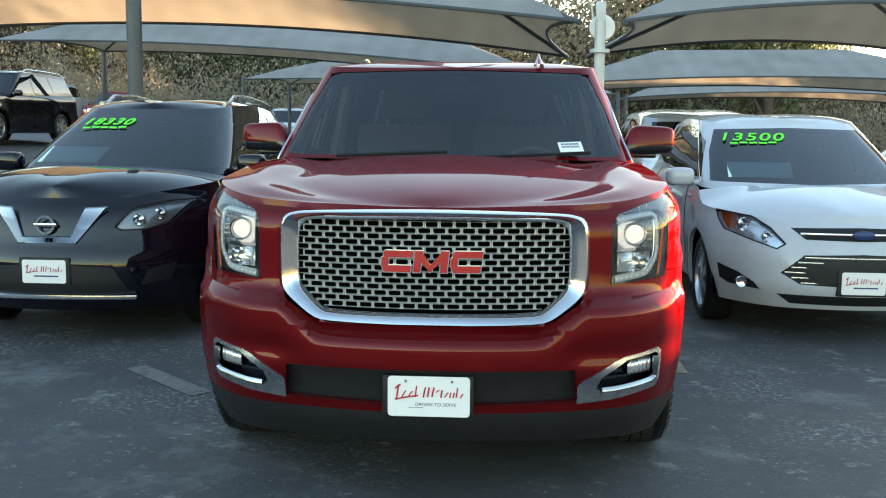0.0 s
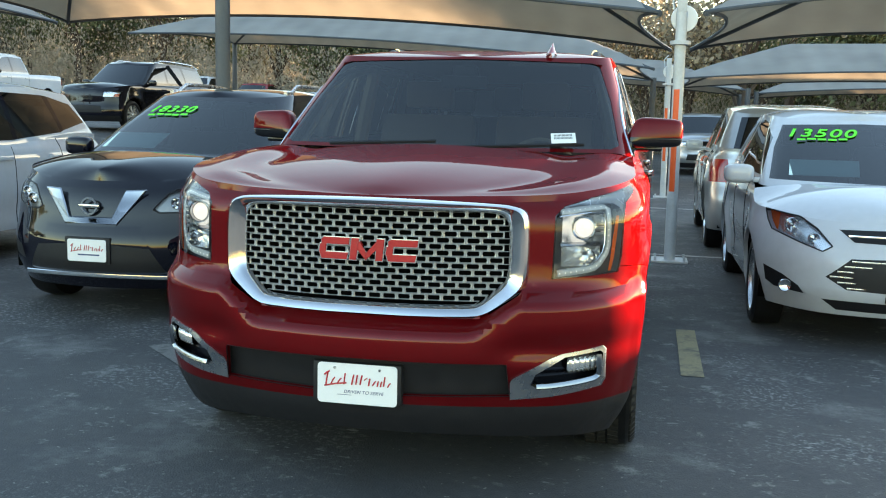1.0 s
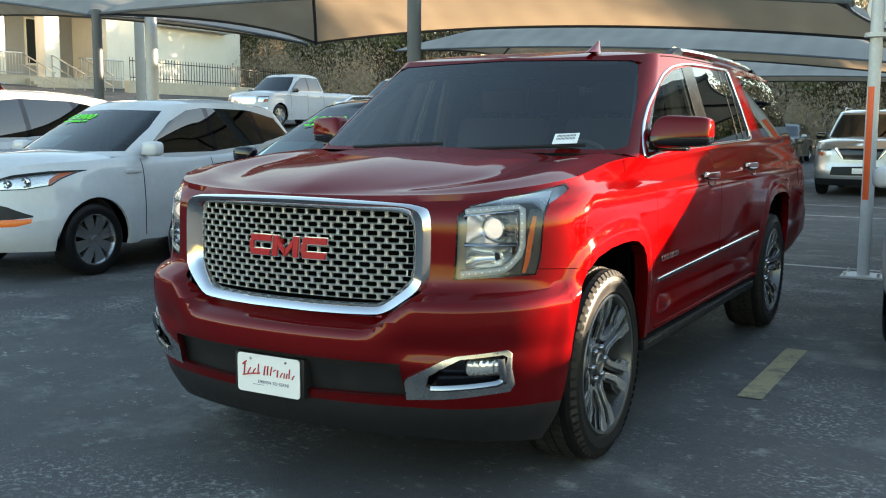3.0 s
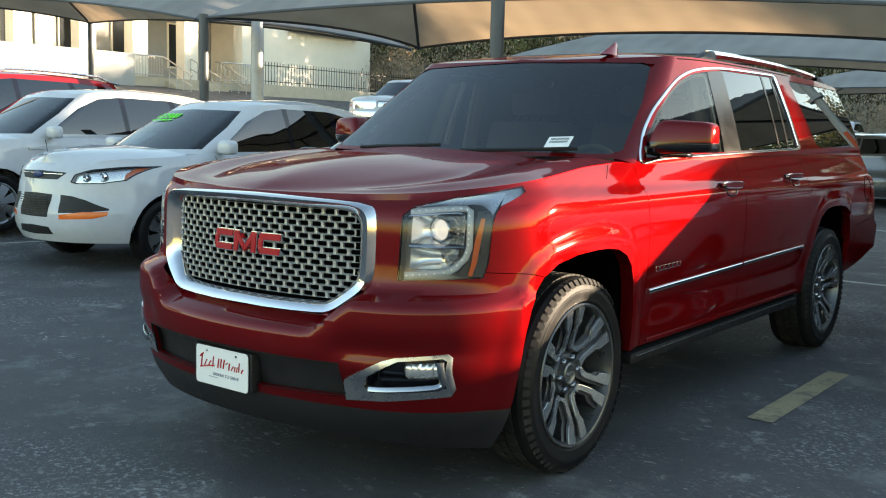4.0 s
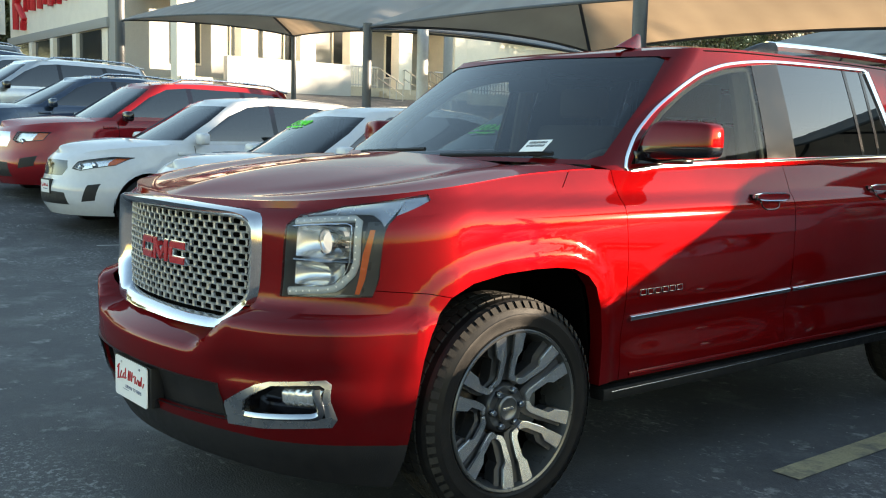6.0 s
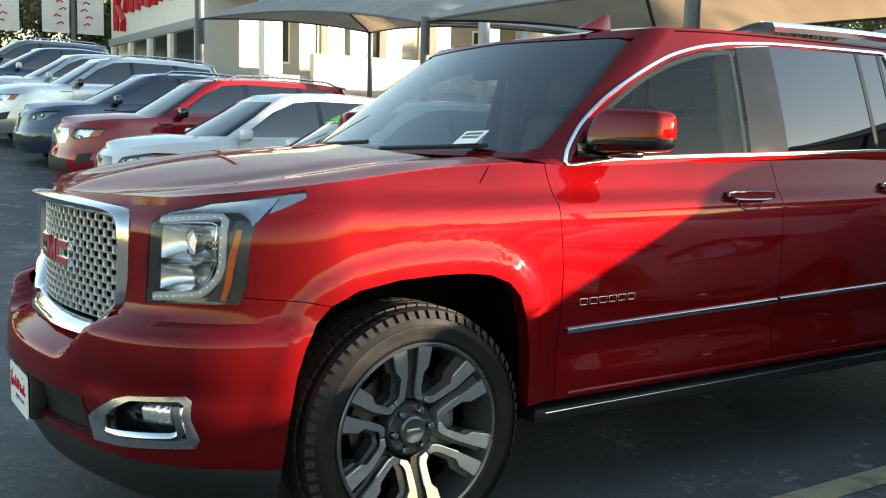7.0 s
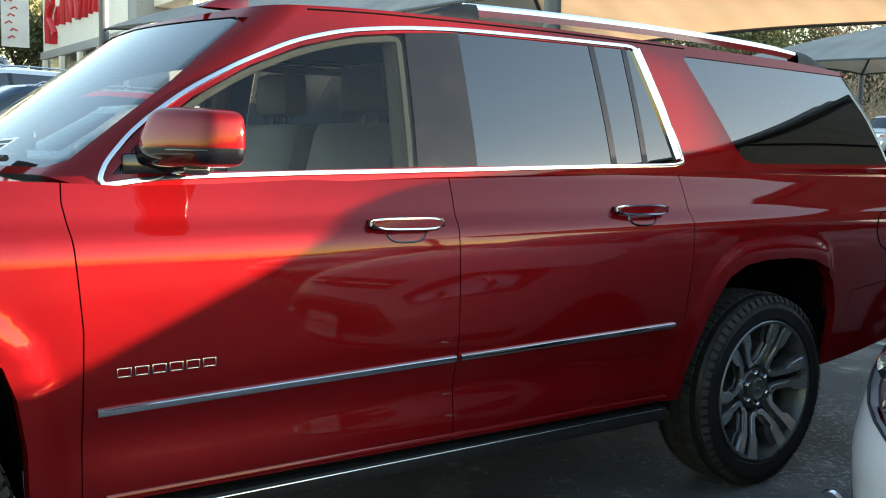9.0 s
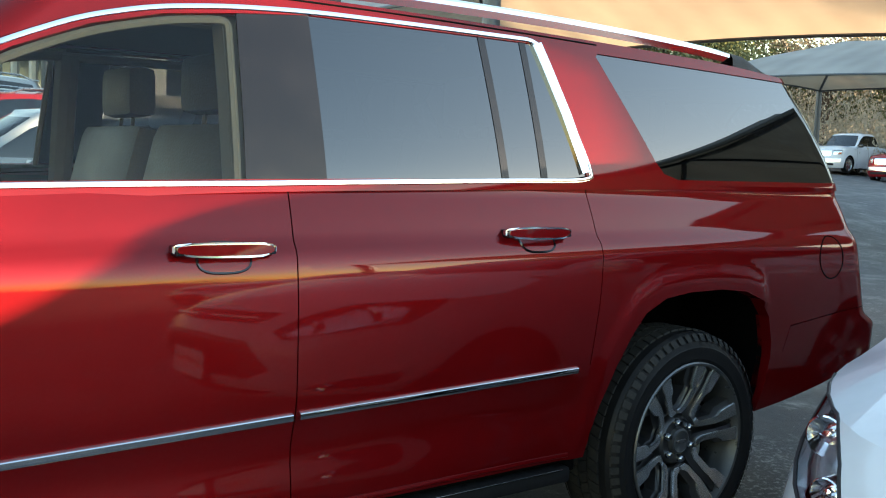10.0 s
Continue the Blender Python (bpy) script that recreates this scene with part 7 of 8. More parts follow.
# ---- shade canopies ----
def canopy(c00, c10, c11, c01, rise, posts=(0, 1, 2, 3), sag=0.28):
    """A hipped shade cloth with hollow edges, stretched over its four corners (near left, near right, far right, far left)."""
    top = empty("shade_canopy", "tan shade cloth canopy stretched between steel posts", "canopy", "shade canopies")
    c00, c10, c11, c01 = (Vector(c) for c in (c00, c10, c11, c01))
    nx, ny = 44, 22
    long, wide = (c10 - c00).length, (c01 - c00).length
    ratio = wide / long
    rows = []
    for j in range(ny + 1):
        v = j / ny
        row = []
        for i in range(nx + 1):
            u = i / nx
            p = (c00 * (1 - u) + c10 * u) * (1 - v) + (c01 * (1 - u) + c11 * u) * v
            d = min(1.0, min(min(u, 1 - u) * 2 / ratio, min(v, 1 - v) * 2))
            e = (1 - d) ** 2
            bu, bv = 4 * u * (1 - u), 4 * v * (1 - v)
            p = p + Vector((0, 0, rise * d ** 0.92 + sag * e * (bu + 0.5 * bv) * 0.8))
            p += (c01 - c00).normalized() * (0.5 - v) * 2 * bu * 0.35 * (1 - d) + (c10 - c00).normalized() * (0.5 - u) * 2 * bv * 0.35 * (1 - d)
            row.append(p)
        rows.append(row)
    part("cloth", grid(rows), SHADE, top, "sunlit tan shade cloth", smooth=25)
    for edge in (rows[0], rows[-1], [r[0] for r in rows], [r[-1] for r in rows]):
        part("edge_cable", tube(bmesh.new(), [p + Vector((0, 0, -0.012)) for p in edge], 0.022, 6), STEEL_GREY, top)
    up = Vector((0, 0, rise - 0.06))
    a = (c00 + c01) / 2 + (c10 - c00) * ratio / 2 + up
    b = (c10 + c11) / 2 + (c00 - c10) * ratio / 2 + up
    part("ridge_bar", tube(bmesh.new(), [a, b], 0.04, 8), STEEL_GREY, top)
    for c, e in ((c00, a), (c01, a), (c10, b), (c11, b)):
        part("hip_bar", tube(bmesh.new(), [c - Vector((0, 0, 0.03)), e], 0.03, 6), STEEL_GREY, top)
    for k in posts:
        c = (c00, c10, c11, c01)[k]
        g = ground_height(c.x, c.y)
        part("corner_post", tube(bmesh.new(), [(c.x, c.y, g), (c.x, c.y, c.z + 0.05)], 0.075, 14), STEEL_GREY, top, "grey steel corner post")
    return top


def post(x, y, h, r=0.09, mat=None, tape=False, label="grey steel canopy post bolted to the asphalt"):
    z0 = ground_height(x, y)
    top = empty("canopy_post", label, "post", "canopy posts", at=pose(x, y, z0))
    bm = tube(bmesh.new(), [(0, 0, 0.02), (0, 0, h)], r, 20)
    part("shaft", bm, mat or STEEL_GREY, top)
    bm = box(bmesh.new(), (-0.19, -0.19, 0.0), (0.19, 0.19, 0.022), 0.004)
    part("base_plate", bm, mat or STEEL_GREY, top)
    for sx in (-0.15, 0.15):
        for sy in (-0.15, 0.15):
            part("bolt", revolve(bmesh.new(), [(0.02, 0.014), (0.06, 0.014), (0.062, 0.0)], 8, "z", Matrix.Translation((sx, sy, 0))), STEEL_LIGHT, top)
    if tape:
        bm = grid([[Vector(((r + 0.002) * math.cos(a), (r + 0.002) * math.sin(a), z)) for a in np.linspace(radians(225), radians(285), 6)] for z in (0.75, 1.2, 1.82)])
        part("tape", bm, ORANGE, top, "orange reflective tape")
        bm = revolve(bmesh.new(), [(h - 0.34, r), (h - 0.34, r + 0.05), (h - 0.30, r + 0.05), (h - 0.30, r)], 20, "z")
        part("collar", bm, mat, top)
        part("head", box(bmesh.new(), (-0.05, -0.05, h), (0.05, 0.05, h + 0.20), 0.01), mat, top)
        tube(bm := bmesh.new(), [(-0.08, 0, h + 0.02), (-0.10, 0, h + 0.17), (-0.02, 0, h + 0.26)], 0.012, 6)
        part("turnbuckle", bm, STEEL_LIGHT, top)
        part("cap_disc", revolve(bmesh.new(), [(0.10, 0.0), (0.10, 0.135), (0.115, 0.14), (0.13, 0.135), (0.13, 0.0)], 28, "y", Matrix.Translation((0.03, 0, h - 0.06))), PLATE_WHITE, top, "round white cap")
    return top


canopy((1.50, 7.25, 2.62), (6.8, 6.7, 2.60), (6.9, 12.0, 2.60), (1.55, 12.5, 2.65), 1.1, (1, 2))
canopy((-9.85, 7.80, 3.15), (1.05, 7.25, 2.62), (1.25, 12.6, 2.65), (-8.71, 11.83, 2.98), 1.1, (0,))
canopy((-22.35, 8.56, 4.29), (-10.1, 7.85, 3.15), (-8.95, 11.9, 2.98), (-21.4, 13.2, 4.2), 1.0, (3,))
canopy((-12.0, 19.6, 3.5), (1.0, 17.2, 2.62), (1.0, 22.8, 2.65), (-11.6, 25.2, 3.7), 1.05, (2, 3))
canopy((1.5, 21.4, 2.62), (12.0, 20.6, 2.62), (12.2, 26.0, 2.62), (1.7, 26.9, 2.62), 1.05)
canopy((-9.0, 31.0, 3.2), (4.0, 30.0, 2.7), (4.2, 35.6, 2.7), (-8.6, 36.6, 3.3), 1.0)
canopy((4.3, 30.4, 2.62), (15.0, 29.5, 2.62), (15.2, 35.0, 2.62), (4.5, 36.0, 2.62), 1.0)
post(1.27, 7.32, 2.62, 0.058, STEEL_LIGHT, True, "pale steel canopy post with orange tape, bolted to the asphalt")
post(1.30, 17.3, 2.62, 0.060, STEEL_LIGHT, True, "pale steel canopy post with orange tape, bolted to the asphalt")
post(-3.9, 7.42, 3.35, 0.085)
post(-10.0, 9.05, 3.3, 0.10, STEEL_LIGHT, False, "pale steel canopy post bolted to the asphalt")
post(-16.5, 14.9, 3.3, 0.12, STUCCO_GREY)

line(-1.35, 1.55, -1.92, 2.10, 0.13, LINE_FADED, "faded and scuffed white line on asphalt")
line(-7.70, 2.6, -7.40, 4.6, 0.11, LINE_WHITE, "worn white parking line on asphalt")
line(-1.2, 7.9, 3.0, 7.75, 0.10, LINE_WHITE, "worn white parking line on asphalt")
line(-3.0, 14.6, 4.0, 14.3, 0.12, LINE_WHITE, "worn white parking line on asphalt")
line(-1.0, 17.0, 1.5, 16.8, 0.12, LINE_WHITE, "worn white parking line on asphalt")

# ---- more parked vehicles ----
def parked(kind, x, y, turn, mat, label, sp, **extra):
    S = dict(sp, plate=None, **extra)
    return car(kind, pose(x, y, ground_height(x, y + 2 if abs(turn) < 90 else y - 2), 0, 0, turn), mat, S, label, "car" if kind != "pickup" else "pickup truck", detail=0)


TRUCK = dict(EXPL, L=5.9, W=2.03, H=1.92, fo=0.95, wb=3.68, tr=0.39, hood=1.13, cowlz=1.24, belt=1.27, tailz=1.30, cowl=1.28, ws=2.08, roofend=3.75, cab=3.95, tail=5.85, bow=0.20, rx=0.30, ry=0.30, rails=[], bed=True, doors=(1.6, 2.6, 3.6), tumble=0.20,
             front=[("grille", CHROME, [(-0.05, 0.78), (0.50, 0.78), (0.56, 0.86), (0.54, 1.06), (-0.05, 1.07)], "chrome barred grille"),
                    ("headlamp", LENS, [(0.62, 0.84), (0.95, 0.86), (0.96, 1.06), (0.62, 1.06)], "clear headlamp"),
                    ("lower_bumper", CHROME, [(-0.05, 0.48), (0.95, 0.50), (0.95, 0.66), (-0.05, 0.66)], "chrome bumper"),
                    ("lower_intake", PLASTIC, [(-0.05, 0.34), (0.70, 0.34), (0.70, 0.44), (-0.05, 0.45)], "black lower intake")],
             panes=[[(1.70, 1.30), (2.08, 1.60), (2.40, 1.76), (2.70, 1.80), (2.74, 1.31)], [(2.82, 1.32), (2.78, 1.80), (3.50, 1.79), (3.62, 1.33)]])
ARMADA = dict(EXPL, L=5.3, W=2.03, H=1.90, fo=0.95, wb=3.08, tr=0.40, hood=1.12, cowlz=1.24, belt=1.28, tailz=1.30, cowl=1.28, ws=2.08, roofend=4.9, tail=5.15, bow=0.24, rails=[(2.4, 4.8)],
              front=[("grille", GLOSS_BLACK, [(-0.05, 0.80), (0.34, 0.80), (0.46, 1.04), (-0.05, 1.05)], "dark grille with chrome sides"),
                     ("headlamp", LENS, [(0.60, 0.88), (0.94, 0.88), (0.96, 1.02), (0.62, 1.03)], "clear headlamp"),
                     ("lower_intake", PLASTIC, [(-0.05, 0.46), (0.62, 0.46), (0.58, 0.64), (-0.05, 0.66)], "black lower intake"),
                     ("chin", PLASTIC, [(-0.05, 0.20), (0.95, 0.20), (0.95, 0.38), (-0.05, 0.38)], "black lower bumper")],
              panes=[[(1.75, 1.32), (2.10, 1.60), (2.40, 1.76), (2.70, 1.79), (2.74, 1.33)], [(2.82, 1.34), (2.78, 1.79), (3.60, 1.78), (3.74, 1.36)], [(3.82, 1.37), (3.72, 1.78), (4.60, 1.74), (4.75, 1.40)]])
big = parked("suv", -0.35, 20.0, 0, SILVER, "silver full-size SUV with a dark grille, facing the aisle", ARMADA)
vp = [Vector((sg_x, 0.085 + 0.24 * (sg_x / 1.0) ** 2, z)) for sg_x, z in ((-0.52, 1.05), (-0.36, 0.80), (0.36, 0.80), (0.52, 1.05))]
part("grille_chrome", sweep(bmesh.new(), vp, [(0, -1, 0)] * 4, rounded(0.07, 0.03)), CHROME, big, "chrome grille frame")
part("plate", box(bmesh.new(), (-0.15, -0.02, 0.50), (0.15, 0.0, 0.62), 0.004), PLATE_WHITE, big, "white plate")
parked("crossover", 2.60, 12.45, 180, SILVER, "silver crossover parked tail to tail with the hatchback", ESCAPE)
SEDAN = dict(CMAX, L=4.8, W=1.84, H=1.45, hood=0.865, cowl=1.25, cowlz=0.98, belt=1.02, tailz=1.08, ws=2.2, roofend=3.6, tail=4.7, cab=4.25, tr=0.33, plate=None,
             panes=[[(1.75, 1.02), (2.20, 1.26), (2.50, 1.34), (2.72, 1.36), (2.74, 1.03)], [(2.82, 1.04), (2.80, 1.36), (3.30, 1.35), (3.55, 1.07)]])
parked("sedan", 5.65, 5.3, 0, WHITE, "white low sedan parked beside the white hatchback", SEDAN)
# this one is never in view: added so its long shadow covers the asphalt
parked("sedan", 8.55, 5.5, 0, SILVER, "silver low sedan out of view, added to shade the ground", SEDAN)
parked("suv", 2.7, 27.5, 0, SILVER, "silver SUV under a far canopy", ARMADA)
parked("crossover", -3.3, 25.5, 180, GREY, "grey crossover under a far canopy", ROGUE)
parked("crossover", 5.6, 27.8, 0, WHITE, "white crossover under a far canopy", KIA)
parked("pickup", -21.6, 24.4, 0, WHITE, "white crew-cab pickup on the rising lot", TRUCK)
parked("suv", -13.85, 20.3, -5, BLACK, "black full-size SUV on the rising lot", ARMADA)
parked("pickup", -19.6, 43.5, 0, RED_SOLID, "red crew-cab pickup on the far lot", TRUCK)
parked("pickup", -23.0, 43.8, 0, WHITE, "white crew-cab pickup on the far lot", TRUCK)
parked("crossover", -16.4, 43.5, 0, WHITE, "white crossover on the far lot", KIA)
parked("pickup", -9.8, 39.5, 0, WHITE, "white pickup near the far trees", TRUCK)
parked("suv", -12.6, 40.5, 0, SILVER, "silver SUV on the far lot", EXPL)
parked("crossover", -6.5, 41.5, 0, GREY, "grey crossover on the far lot", KIA)


# ---- showroom building ----
def building():
    top = empty("showroom", "cream stucco dealership building with columned porch and railed stairs", "building")
    X, zg = -38.0, 3.0
    part("rear_wall", box(bmesh.new(), (X - 4.4, 15.6, zg - 1), (X - 3.2, 43.0, 9.0)), STUCCO_GREY, top)
    part("porch_floor", box(bmesh.new(), (X - 3.2, 17.0, zg - 1), (X + 0.5, 33.4, 3.85)), CONCRETE, top)
    part("porch_roof", box(bmesh.new(), (X - 3.4, 16.4, 7.6), (X + 0.7, 33.6, 9.2), 0.04), STUCCO, top)
    for y in (17.3, 20.4, 23.5, 26.3, 29.3, 33.0):
        part("column", box(bmesh.new(), (X - 0.35, y - 0.42, zg), (X + 0.35, y + 0.42, 7.6), 0.03), STUCCO, top, "square cream column")
    for y in (18.9, 21.9, 24.9, 27.8, 31.2):
        w = part("window", box(bmesh.new(), (X - 3.25, y - 0.75, 4.6), (X - 3.12, y + 0.75, 7.0), 0.02), STUCCO, top, "dark window in a pale frame")
        part("pane", box(bmesh.new(), (X - 3.14, y - 0.66, 4.7), (X - 3.09, y + 0.66, 6.9)), WINDOW_DARK, w)
        part("mullion", box(bmesh.new(), (X - 3.10, y - 0.03, 4.7), (X - 3.06, y + 0.03, 6.9)), STUCCO, w)
    part("white_wall", box(bmesh.new(), (X - 3.2, 33.4, zg - 1), (X + 0.2, 42.8, 8.0), 0.03), STUCCO, top, "plain sunlit white wall")
    part("wall_light", box(bmesh.new(), (X + 0.2, 36.0, 6.9), (X + 0.9, 41.5, 7.15), 0.02), STEEL_LIGHT, top)
    part("ramp_wall", box(bmesh.new(), (X + 0.5, 19.0, zg - 1), (X + 0.9, 25.6, 4.85), 0.02), STUCCO_GREY, top, "grey ramp wall")
    part("retaining_wall", box(bmesh.new(), (X + 2.6, 31.6, zg - 1.5), (X + 3.0, 45.0, 3.75), 0.03), CONCRETE, top, "tan retaining wall")
    # stairs with rails
    for i in range(7):
        part("step", box(bmesh.new(), (X + 0.5 + 0.30 * i, 27.6, zg - 1), (X + 0.8 + 0.30 * i, 30.8, 3.85 - 0.14 * (i + 1))), CONCRETE, top)
    for y in (27.5, 29.2, 30.9):
        bm = bmesh.new()
        tube(bm, [(X + 0.2, y, 4.85), (X + 0.5, y, 4.85), (X + 2.7, y, 3.90)], 0.035, 6)
        tube(bm, [(X + 0.2, y, 4.35), (X + 0.5, y, 4.35), (X + 2.7, y, 3.40)], 0.025, 6)
        for k in range(5):
            t = k / 4
            tube(bm, [(X + 0.4 + 2.2 * t, y, 2.9), (X + 0.4 + 2.2 * t, y, 4.85 - 0.95 * t)], 0.025, 6)
        part("handrail", bm, RAIL_METAL, top, "galvanised stair rail")
    for y0, y1 in ((25.6, 27.4), (31.0, 33.4)):
        bm = bmesh.new()
        tube(bm, [(X + 0.6, y0, 4.85), (X + 0.6, y1, 4.85)], 0.035, 6)
        tube(bm, [(X + 0.6, y0, 3.95), (X + 0.6, y1, 3.95)], 0.025, 6)
        for y in np.arange(y0, y1 + 0.01, 0.16):
            tube(bm, [(X + 0.6, y, 3.85), (X + 0.6, y, 4.85)], 0.014, 5)
        part("porch_rail", bm, RAIL_METAL, top, "galvanised porch rail")
    # sign block: its front looks across the lot
    part("sign_block", box(bmesh.new(), (-58.0, 15.6, zg - 2), (X - 4.3, 40.0, 10.6), 0.04), STUCCO, top, "pale block with a red script sign")
    part("brick_band", box(bmesh.new(), (-58.1, 15.45, 6.15), (X - 4.2, 15.75, 6.6), 0.02), STUCCO_GREY, top)
    for x in (-55.2, -51.6, -48.0, -44.6):
        part("bay_opening", box(bmesh.new(), (x - 1.4, 15.52, zg - 0.5), (x + 1.4, 15.66, 6.1)), WINDOW_DARK, top, "dark bay opening")
    for x in (-57.0, -53.4, -49.8, -46.3):
        part("pier", box(bmesh.new(), (x - 0.25, 15.35, zg - 0.5), (x + 0.25, 15.7, 6.1), 0.02), STUCCO, top)
    bm = bmesh.new()
    # a red script drawn as plain strokes
    for x0, z0, x1, z1, r in ((0.6, 7.0, 0.8, 9.6, 0.20), (0.8, 9.6, 1.8, 9.2, 0.18), (1.8, 9.2, 0.9, 8.4, 0.18), (0.9, 8.4, 2.2, 7.4, 0.18), (2.2, 7.4, 2.0, 6.9, 0.2), (2.4, 7.9, 2.9, 8.8, 0.15), (3.2, 7.9, 3.5, 8.8, 0.15), (3.8, 7.8, 4.0, 9.7, 0.16),
                              (5.0, 7.8, 5.2, 9.7, 0.18), (5.3, 9.6, 5.9, 8.0, 0.16), (5.9, 8.0, 6.5, 9.6, 0.16), (6.6, 9.6, 6.8, 7.8, 0.18), (7.2, 7.9, 7.8, 8.8, 0.14), (8.1, 7.8, 8.6, 8.9, 0.14), (9.0, 7.9, 9.4, 8.7, 0.14), (9.8, 7.9, 10.2, 9.4, 0.14), (10.6, 7.8, 11.0, 8.7, 0.14)):
        tube(bm, [(-57.0 + x0, 15.5, z0), (-57.0 + (x0 + x1) / 2, 15.46, (z0 + z1) / 2 + 0.1), (-57.0 + x1, 15.5, z1)], r, 8)
    part("script_sign", bm, SIGN_RED, top, "red script sign drawn as plain strokes")
    return top


building()


def fence():
    top = empty("fence", "black steel picket fence on the retaining wall", "fence", at=pose(-35.2, 31.8, 3.75))
    part("top_rail", box(bmesh.new(), (-0.02, 0, 0.95), (0.02, 12.0, 0.99)), FENCE_METAL, top)
    part("bottom_rail", box(bmesh.new(), (-0.02, 0, 0.15), (0.02, 12.0, 0.19)), FENCE_METAL, top)
    me = None
    for i in range(61):
        if me is None:
            pk = part("picket", box(bmesh.new(), (-0.012, -0.012, 0), (0.012, 0.012, 1.15)), FENCE_METAL, top, at=pose(0, i * 0.2, 0))
            me = pk.data
        else:
            pk = new("picket", me)
            pk.parent = top
            pk.matrix_basis = pose(0, i * 0.2, 0)
    return top


fence()


def banner_pole(x, y, h):
    z = ground_height(x, y)
    top = empty("banner_pole", "grey light pole with two white banners bearing red script", "pole", "banner poles", at=pose(x, y, z))
    part("shaft", tube(bmesh.new(), [(0, 0, 0), (0, 0, h)], [0.12, 0.09], 14), STEEL_GREY, top)
    for sg in (-1, 1):
        rows = [[Vector((0.06 * math.sin(3 * v + sg), sg * (0.18 + 1.25 * u), h - 3.7 + 3.5 * v)) for u in (0, 0.5, 1)] for v in np.linspace(0, 1, 8)]
        bm = grid(rows)
        flange(bm, 0.01)
        b = part("banner", bm, BANNER, top, "white banner with red script strokes")
        bm = bmesh.new()
        for k in range(9):
            zz = h - 3.3 + 0.34 * k
            yy = sg * (0.62 + 0.14 * math.sin(k * 2.1))
            tube(bm, [(0.09, yy - 0.16, zz), (0.09, yy + 0.05 * (-1) ** k, zz + 0.12), (0.09, yy + 0.16, zz + 0.03)], 0.04, 5)
        part("script_mark", bm, INK_RED, b)
        part("bracket", tube(bmesh.new(), [(0, 0, h - 0.2), (0, sg * 1.35, h - 0.2)], 0.025, 6), STEEL_GREY, top)
    return top


banner_pole(-47.0, 10.9, 6.2)
banner_pole(-47.5, 7.1, 6.2)
post(-22.9, 8.72, 7.0, 0.13)


# ---- trees ----
def tree_meshes(seed, dry, h):
    rnd = random.Random(seed)
    trunk, crown = bmesh.new(), bmesh.new()
    tips = []
    tube(trunk, [(0, 0, -0.3), (0.08, 0.03, h * 0.25), (0.02, 0.12, h * 0.5)], [0.26, 0.19, 0.13], 9)
    for i in range(11):
        a = rnd.uniform(0, 2 * math.pi)
        z0 = h * rnd.uniform(0.24, 0.5)
        r = h * rnd.uniform(0.18, 0.36)
        e = Vector((r * math.cos(a), r * math.sin(a), z0 + h * rnd.uniform(0.18, 0.46)))
        m = Vector((e.x * 0.4, e.y * 0.4, z0 + (e.z - z0) * 0.55))
        tube(trunk, [(0, 0, z0), m, e], [0.09, 0.06, 0.025], 6)
        tips += [e, m.lerp(e, 0.6)]
        for k in range(4):
            t = e + Vector((rnd.uniform(-1, 1), rnd.uniform(-1, 1), rnd.uniform(-0.3, 0.9))) * h * 0.13
            tube(trunk, [m.lerp(e, rnd.uniform(0.4, 1)), t], [0.03, 0.008], 4)
            tips.append(t)
    for t in tips:
        for _ in range(60 if dry else 130):
            c = t + Vector([rnd.gauss(0, h * 0.07) for _ in range(3)])
            s = rnd.uniform(0.06, 0.16)
            n = Vector([rnd.gauss(0, 1) for _ in range(3)]).normalized()
            u = n.orthogonal().normalized() * s
            w = n.cross(u).normalized() * s * 0.6
            crown.faces.new([crown.verts.new(c + q) for q in (u, w * 0.9, -u, -w)])
    return mesh_of(trunk, "trunk", BARK), mesh_of(crown, "crown", LEAF_DRY if dry else LEAF_GREEN, None)


TREES = [tree_meshes(3, True, 8.0), tree_meshes(5, False, 7.5), tree_meshes(8, True, 9.0), tree_meshes(11, False, 6.5)]
rnd = random.Random(21)
for i in range(64):
    x = -56 + i * 1.6 + rnd.uniform(-0.9, 0.9)
    y = 50 + rnd.uniform(0, 12) - 0.12 * abs(x + 5) * (x < -30)
    k = rnd.choice([0, 1, 1, 2, 3])
    top = empty("tree", ("brown half-bare tree at the lot's far edge", "dark green tree at the lot's far edge")[k % 2], "tree", "far trees", at=pose(x, y, ground_height(x, y) - 0.2, 0, 0, rnd.uniform(0, 360)))
    s = rnd.uniform(0.75, 1.15) * (0.72 if x > 18 else 1.0)
    top.scale = (s, s, s)
    for nm, me in zip(("trunk", "crown"), TREES[k]):
        ob = new(nm, me)
        ob.parent = top
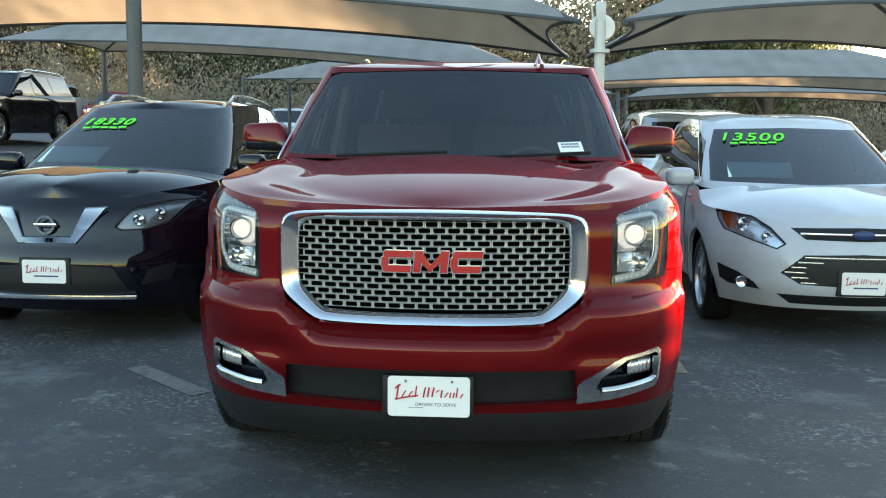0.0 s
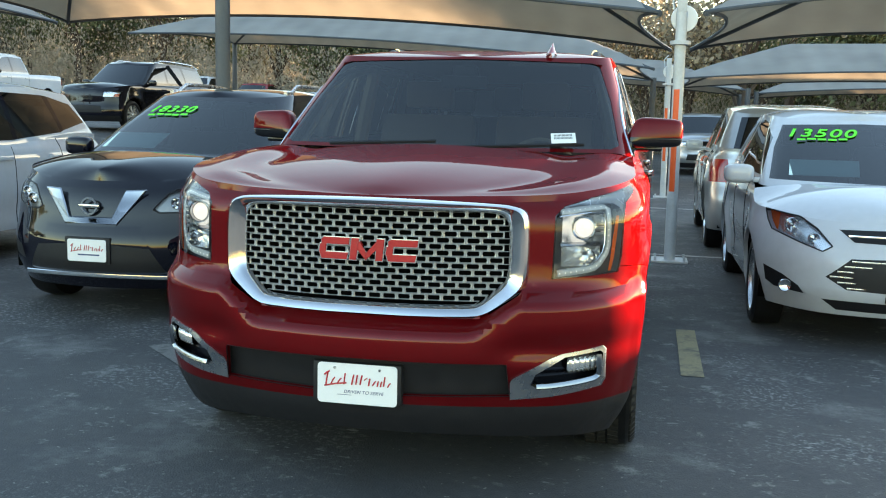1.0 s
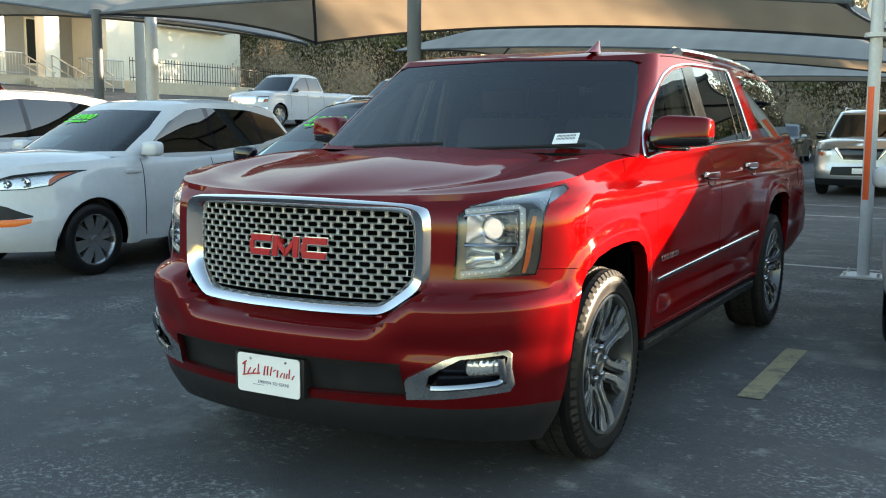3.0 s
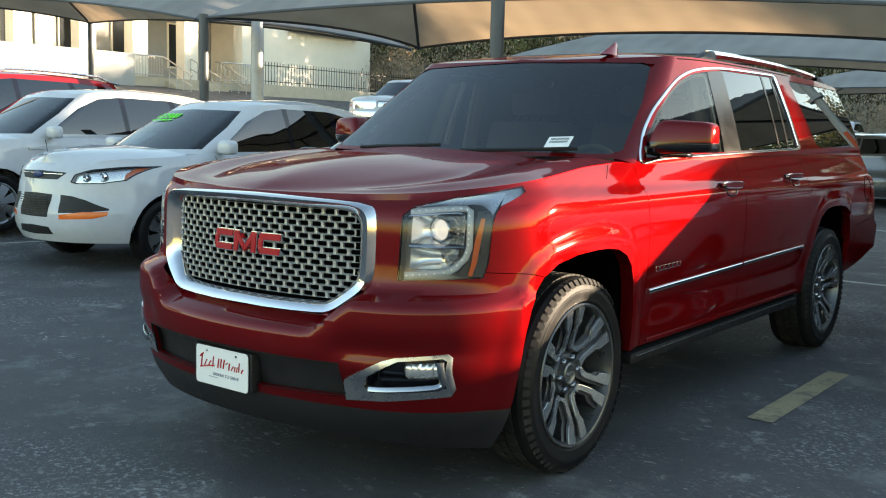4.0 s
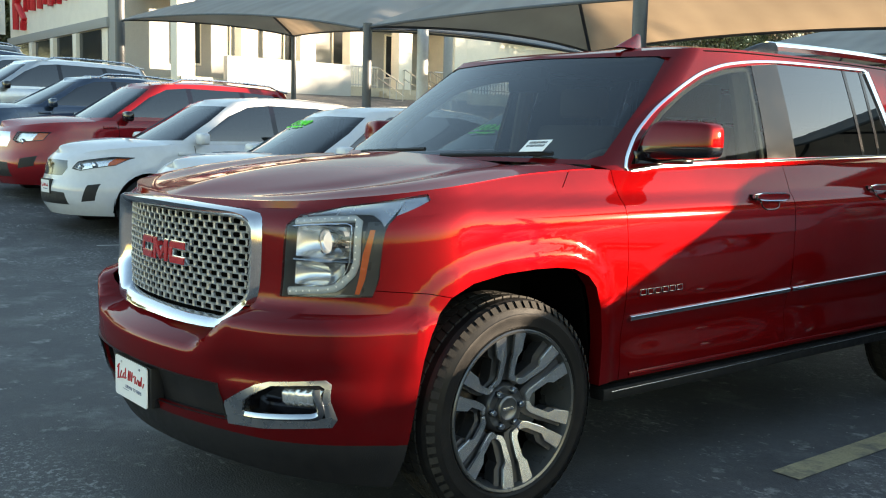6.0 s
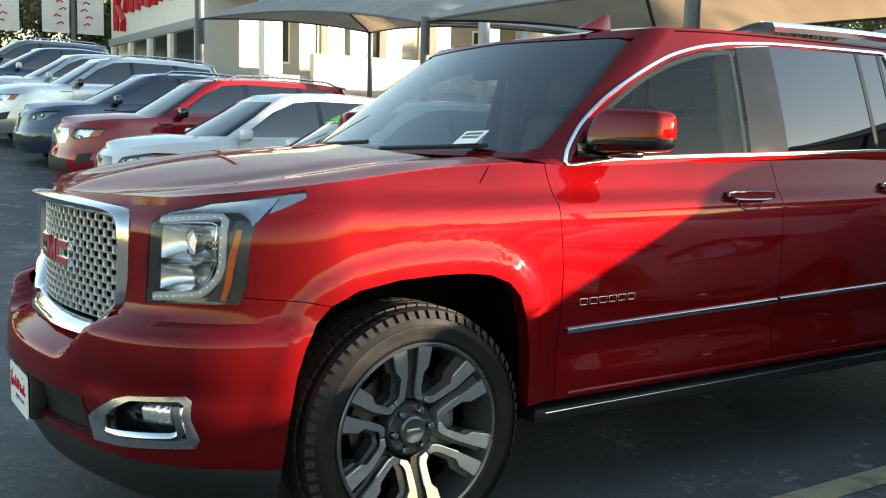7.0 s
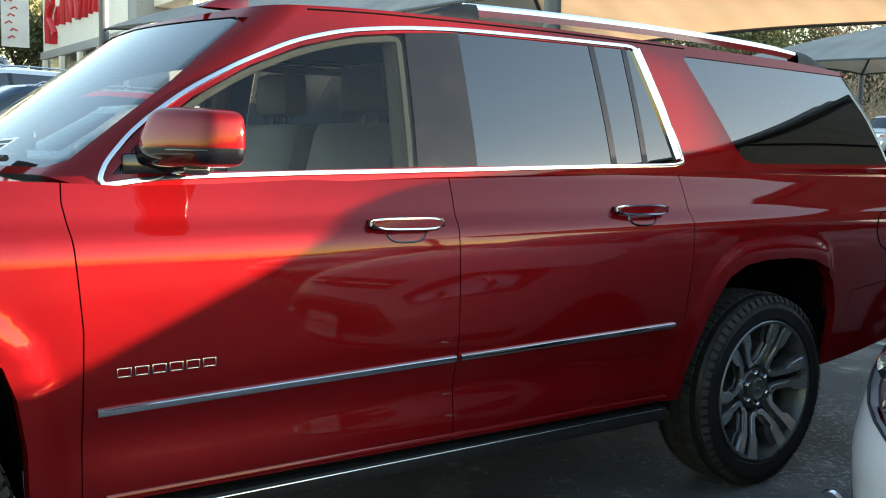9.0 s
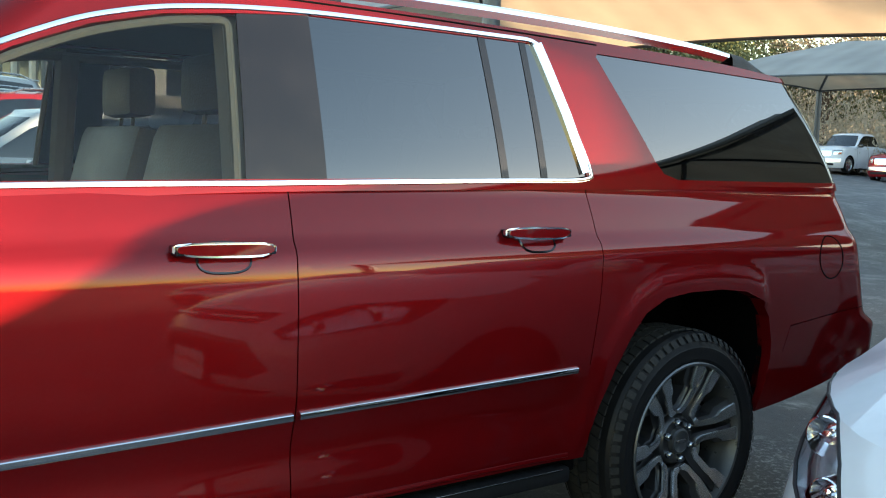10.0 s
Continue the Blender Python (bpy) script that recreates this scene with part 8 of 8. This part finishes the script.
def brush():
    """A low thicket of twigs and dry leaves along the far edges of the lot, with unseen clumps added right and behind.
    """
    rg = np.random.default_rng(77)
    n, far, each = 2900, 2200, 170
    # clumps from index far on stand unseen, added to darken the mirrored horizon glow
    x = np.where(np.arange(n) < far, rg.uniform(-64, 60, n), 62 + rg.uniform(0, 14, n))
    y = np.where(np.arange(n) < far, 47 + rg.uniform(0, 16, n) - 0.12 * np.abs(x + 5) * (x < -30), rg.uniform(-60, 50, n))
    lw = (np.arange(n) >= far - 300) & (np.arange(n) < far)
    x, y = np.where(lw, rg.uniform(-78, -66, n), x), np.where(lw, rg.uniform(-12, 26, n), y)
    bk = (np.arange(n) >= 2550)
    x, y = np.where(bk, rg.uniform(-60, 76, n), x), np.where(bk, rg.uniform(-58, -46, n), y)
    h = np.where(np.arange(n) < far, rg.uniform(1.6, 5.4, n), rg.uniform(1.0, 3.2, n))
    g = np.array([ground_height(p, q) for p, q in zip(x, y)])
    k = n * each
    c = np.stack([np.repeat(x, each) + rg.normal(0, 0.75, k), np.repeat(y, each) + rg.normal(0, 0.75, k), np.repeat(g, each) + np.repeat(h, each) * rg.random(k) ** 0.8], 1)
    u = rg.normal(0, 0.55, (k, 3)) + np.array([0, 0, 1.0])
    u /= np.linalg.norm(u, axis=1)[:, None]
    w = np.cross(u, rg.normal(0, 1, (k, 3)))
    w /= np.linalg.norm(w, axis=1)[:, None] + 1e-6
    s = rg.uniform(0.04, 0.12, (k, 1))
    u, w = u * s, w * s * rg.uniform(0.18, 0.55, (k, 1))
    verts = np.stack([c + u, c + w, c - u, c - w], 1).reshape(-1, 3)
    me = bpy.data.meshes.new("brush")
    me.from_pydata(verts.tolist(), [], np.arange(k * 4).reshape(-1, 4).tolist())
    me.materials.append(BRUSH)
    return tagged(new("brush", me), "brown dry brush and twigs along the lot's far edge, part of it added out of view", "brush", kind="stuff")


brush()


def ridge():
    """A wooded rise far behind the lot, closing the view under the tree crowns."""
    rows = []
    rg = random.Random(5)
    for j, (d, z) in enumerate(((0, -1.0), (2, 2.2), (5, 4.2), (9, 5.6), (14, 6.0), (24, 3.0))):
        row = []
        for i in range(141):
            x = -120 + i * 1.7
            w = 1 + 0.16 * math.sin(i * 0.37) + 0.10 * math.sin(i * 0.91 + 1) + rg.uniform(-0.07, 0.07)
            row.append(Vector((x, 66 + d + rg.uniform(-0.6, 0.6) - 0.1 * abs(x + 5) * (x < -30), ground_height(x, 66) + z * (w if j > 0 else 1))))
        rows.append(row)
    ob = part("backdrop", grid(rows), BRUSH, smooth=180)
    return tagged(ob, "brown wooded rise in the distance", "backdrop", kind="structure")


ridge()
# the last three are out of view, added to shade the SUV's rear pillar
for x, y, k, s in ((-68, 21, 1, 1.3), (-71, 17, 3, 1.5), (-67, 13.5, 1, 1.2), (-72, 10, 1, 1.4), (-66, 7, 3, 1.3), (-73, 4, 1, 1.5), (-75, 19, 3, 1.6), (-76, 12, 1, 1.6), (-69, 9, 0, 1.2), (-62, 2, 3, 1.4), (-64, -6, 1, 1.3), (-60, -14, 3, 1.3), (-66, -20, 1, 1.4), (-63, 8, 0, 1.2), (-70, -2, 2, 1.5), (-68, -12, 0, 1.3), (7, 44, 1, 1.2), (12, 42, 3, 1.3), (4.5, 38.5, 2, 1.0), (26.6, 40.9, 1, 1.05), (27.45, 42.8, 3, 1.22), (23.95, 43.0, 1, 1.1)):
    top = empty("tree", ("brown half-bare tree at the lot's far edge", "dark green tree at the lot's far edge")[k % 2], "tree", "far trees", at=pose(x, y, ground_height(x, y) - 0.2))
    top.scale = (s, s, s)
    for nm, me in zip(("trunk", "crown"), TREES[k]):
        ob = new(nm, me)
        ob.parent = top
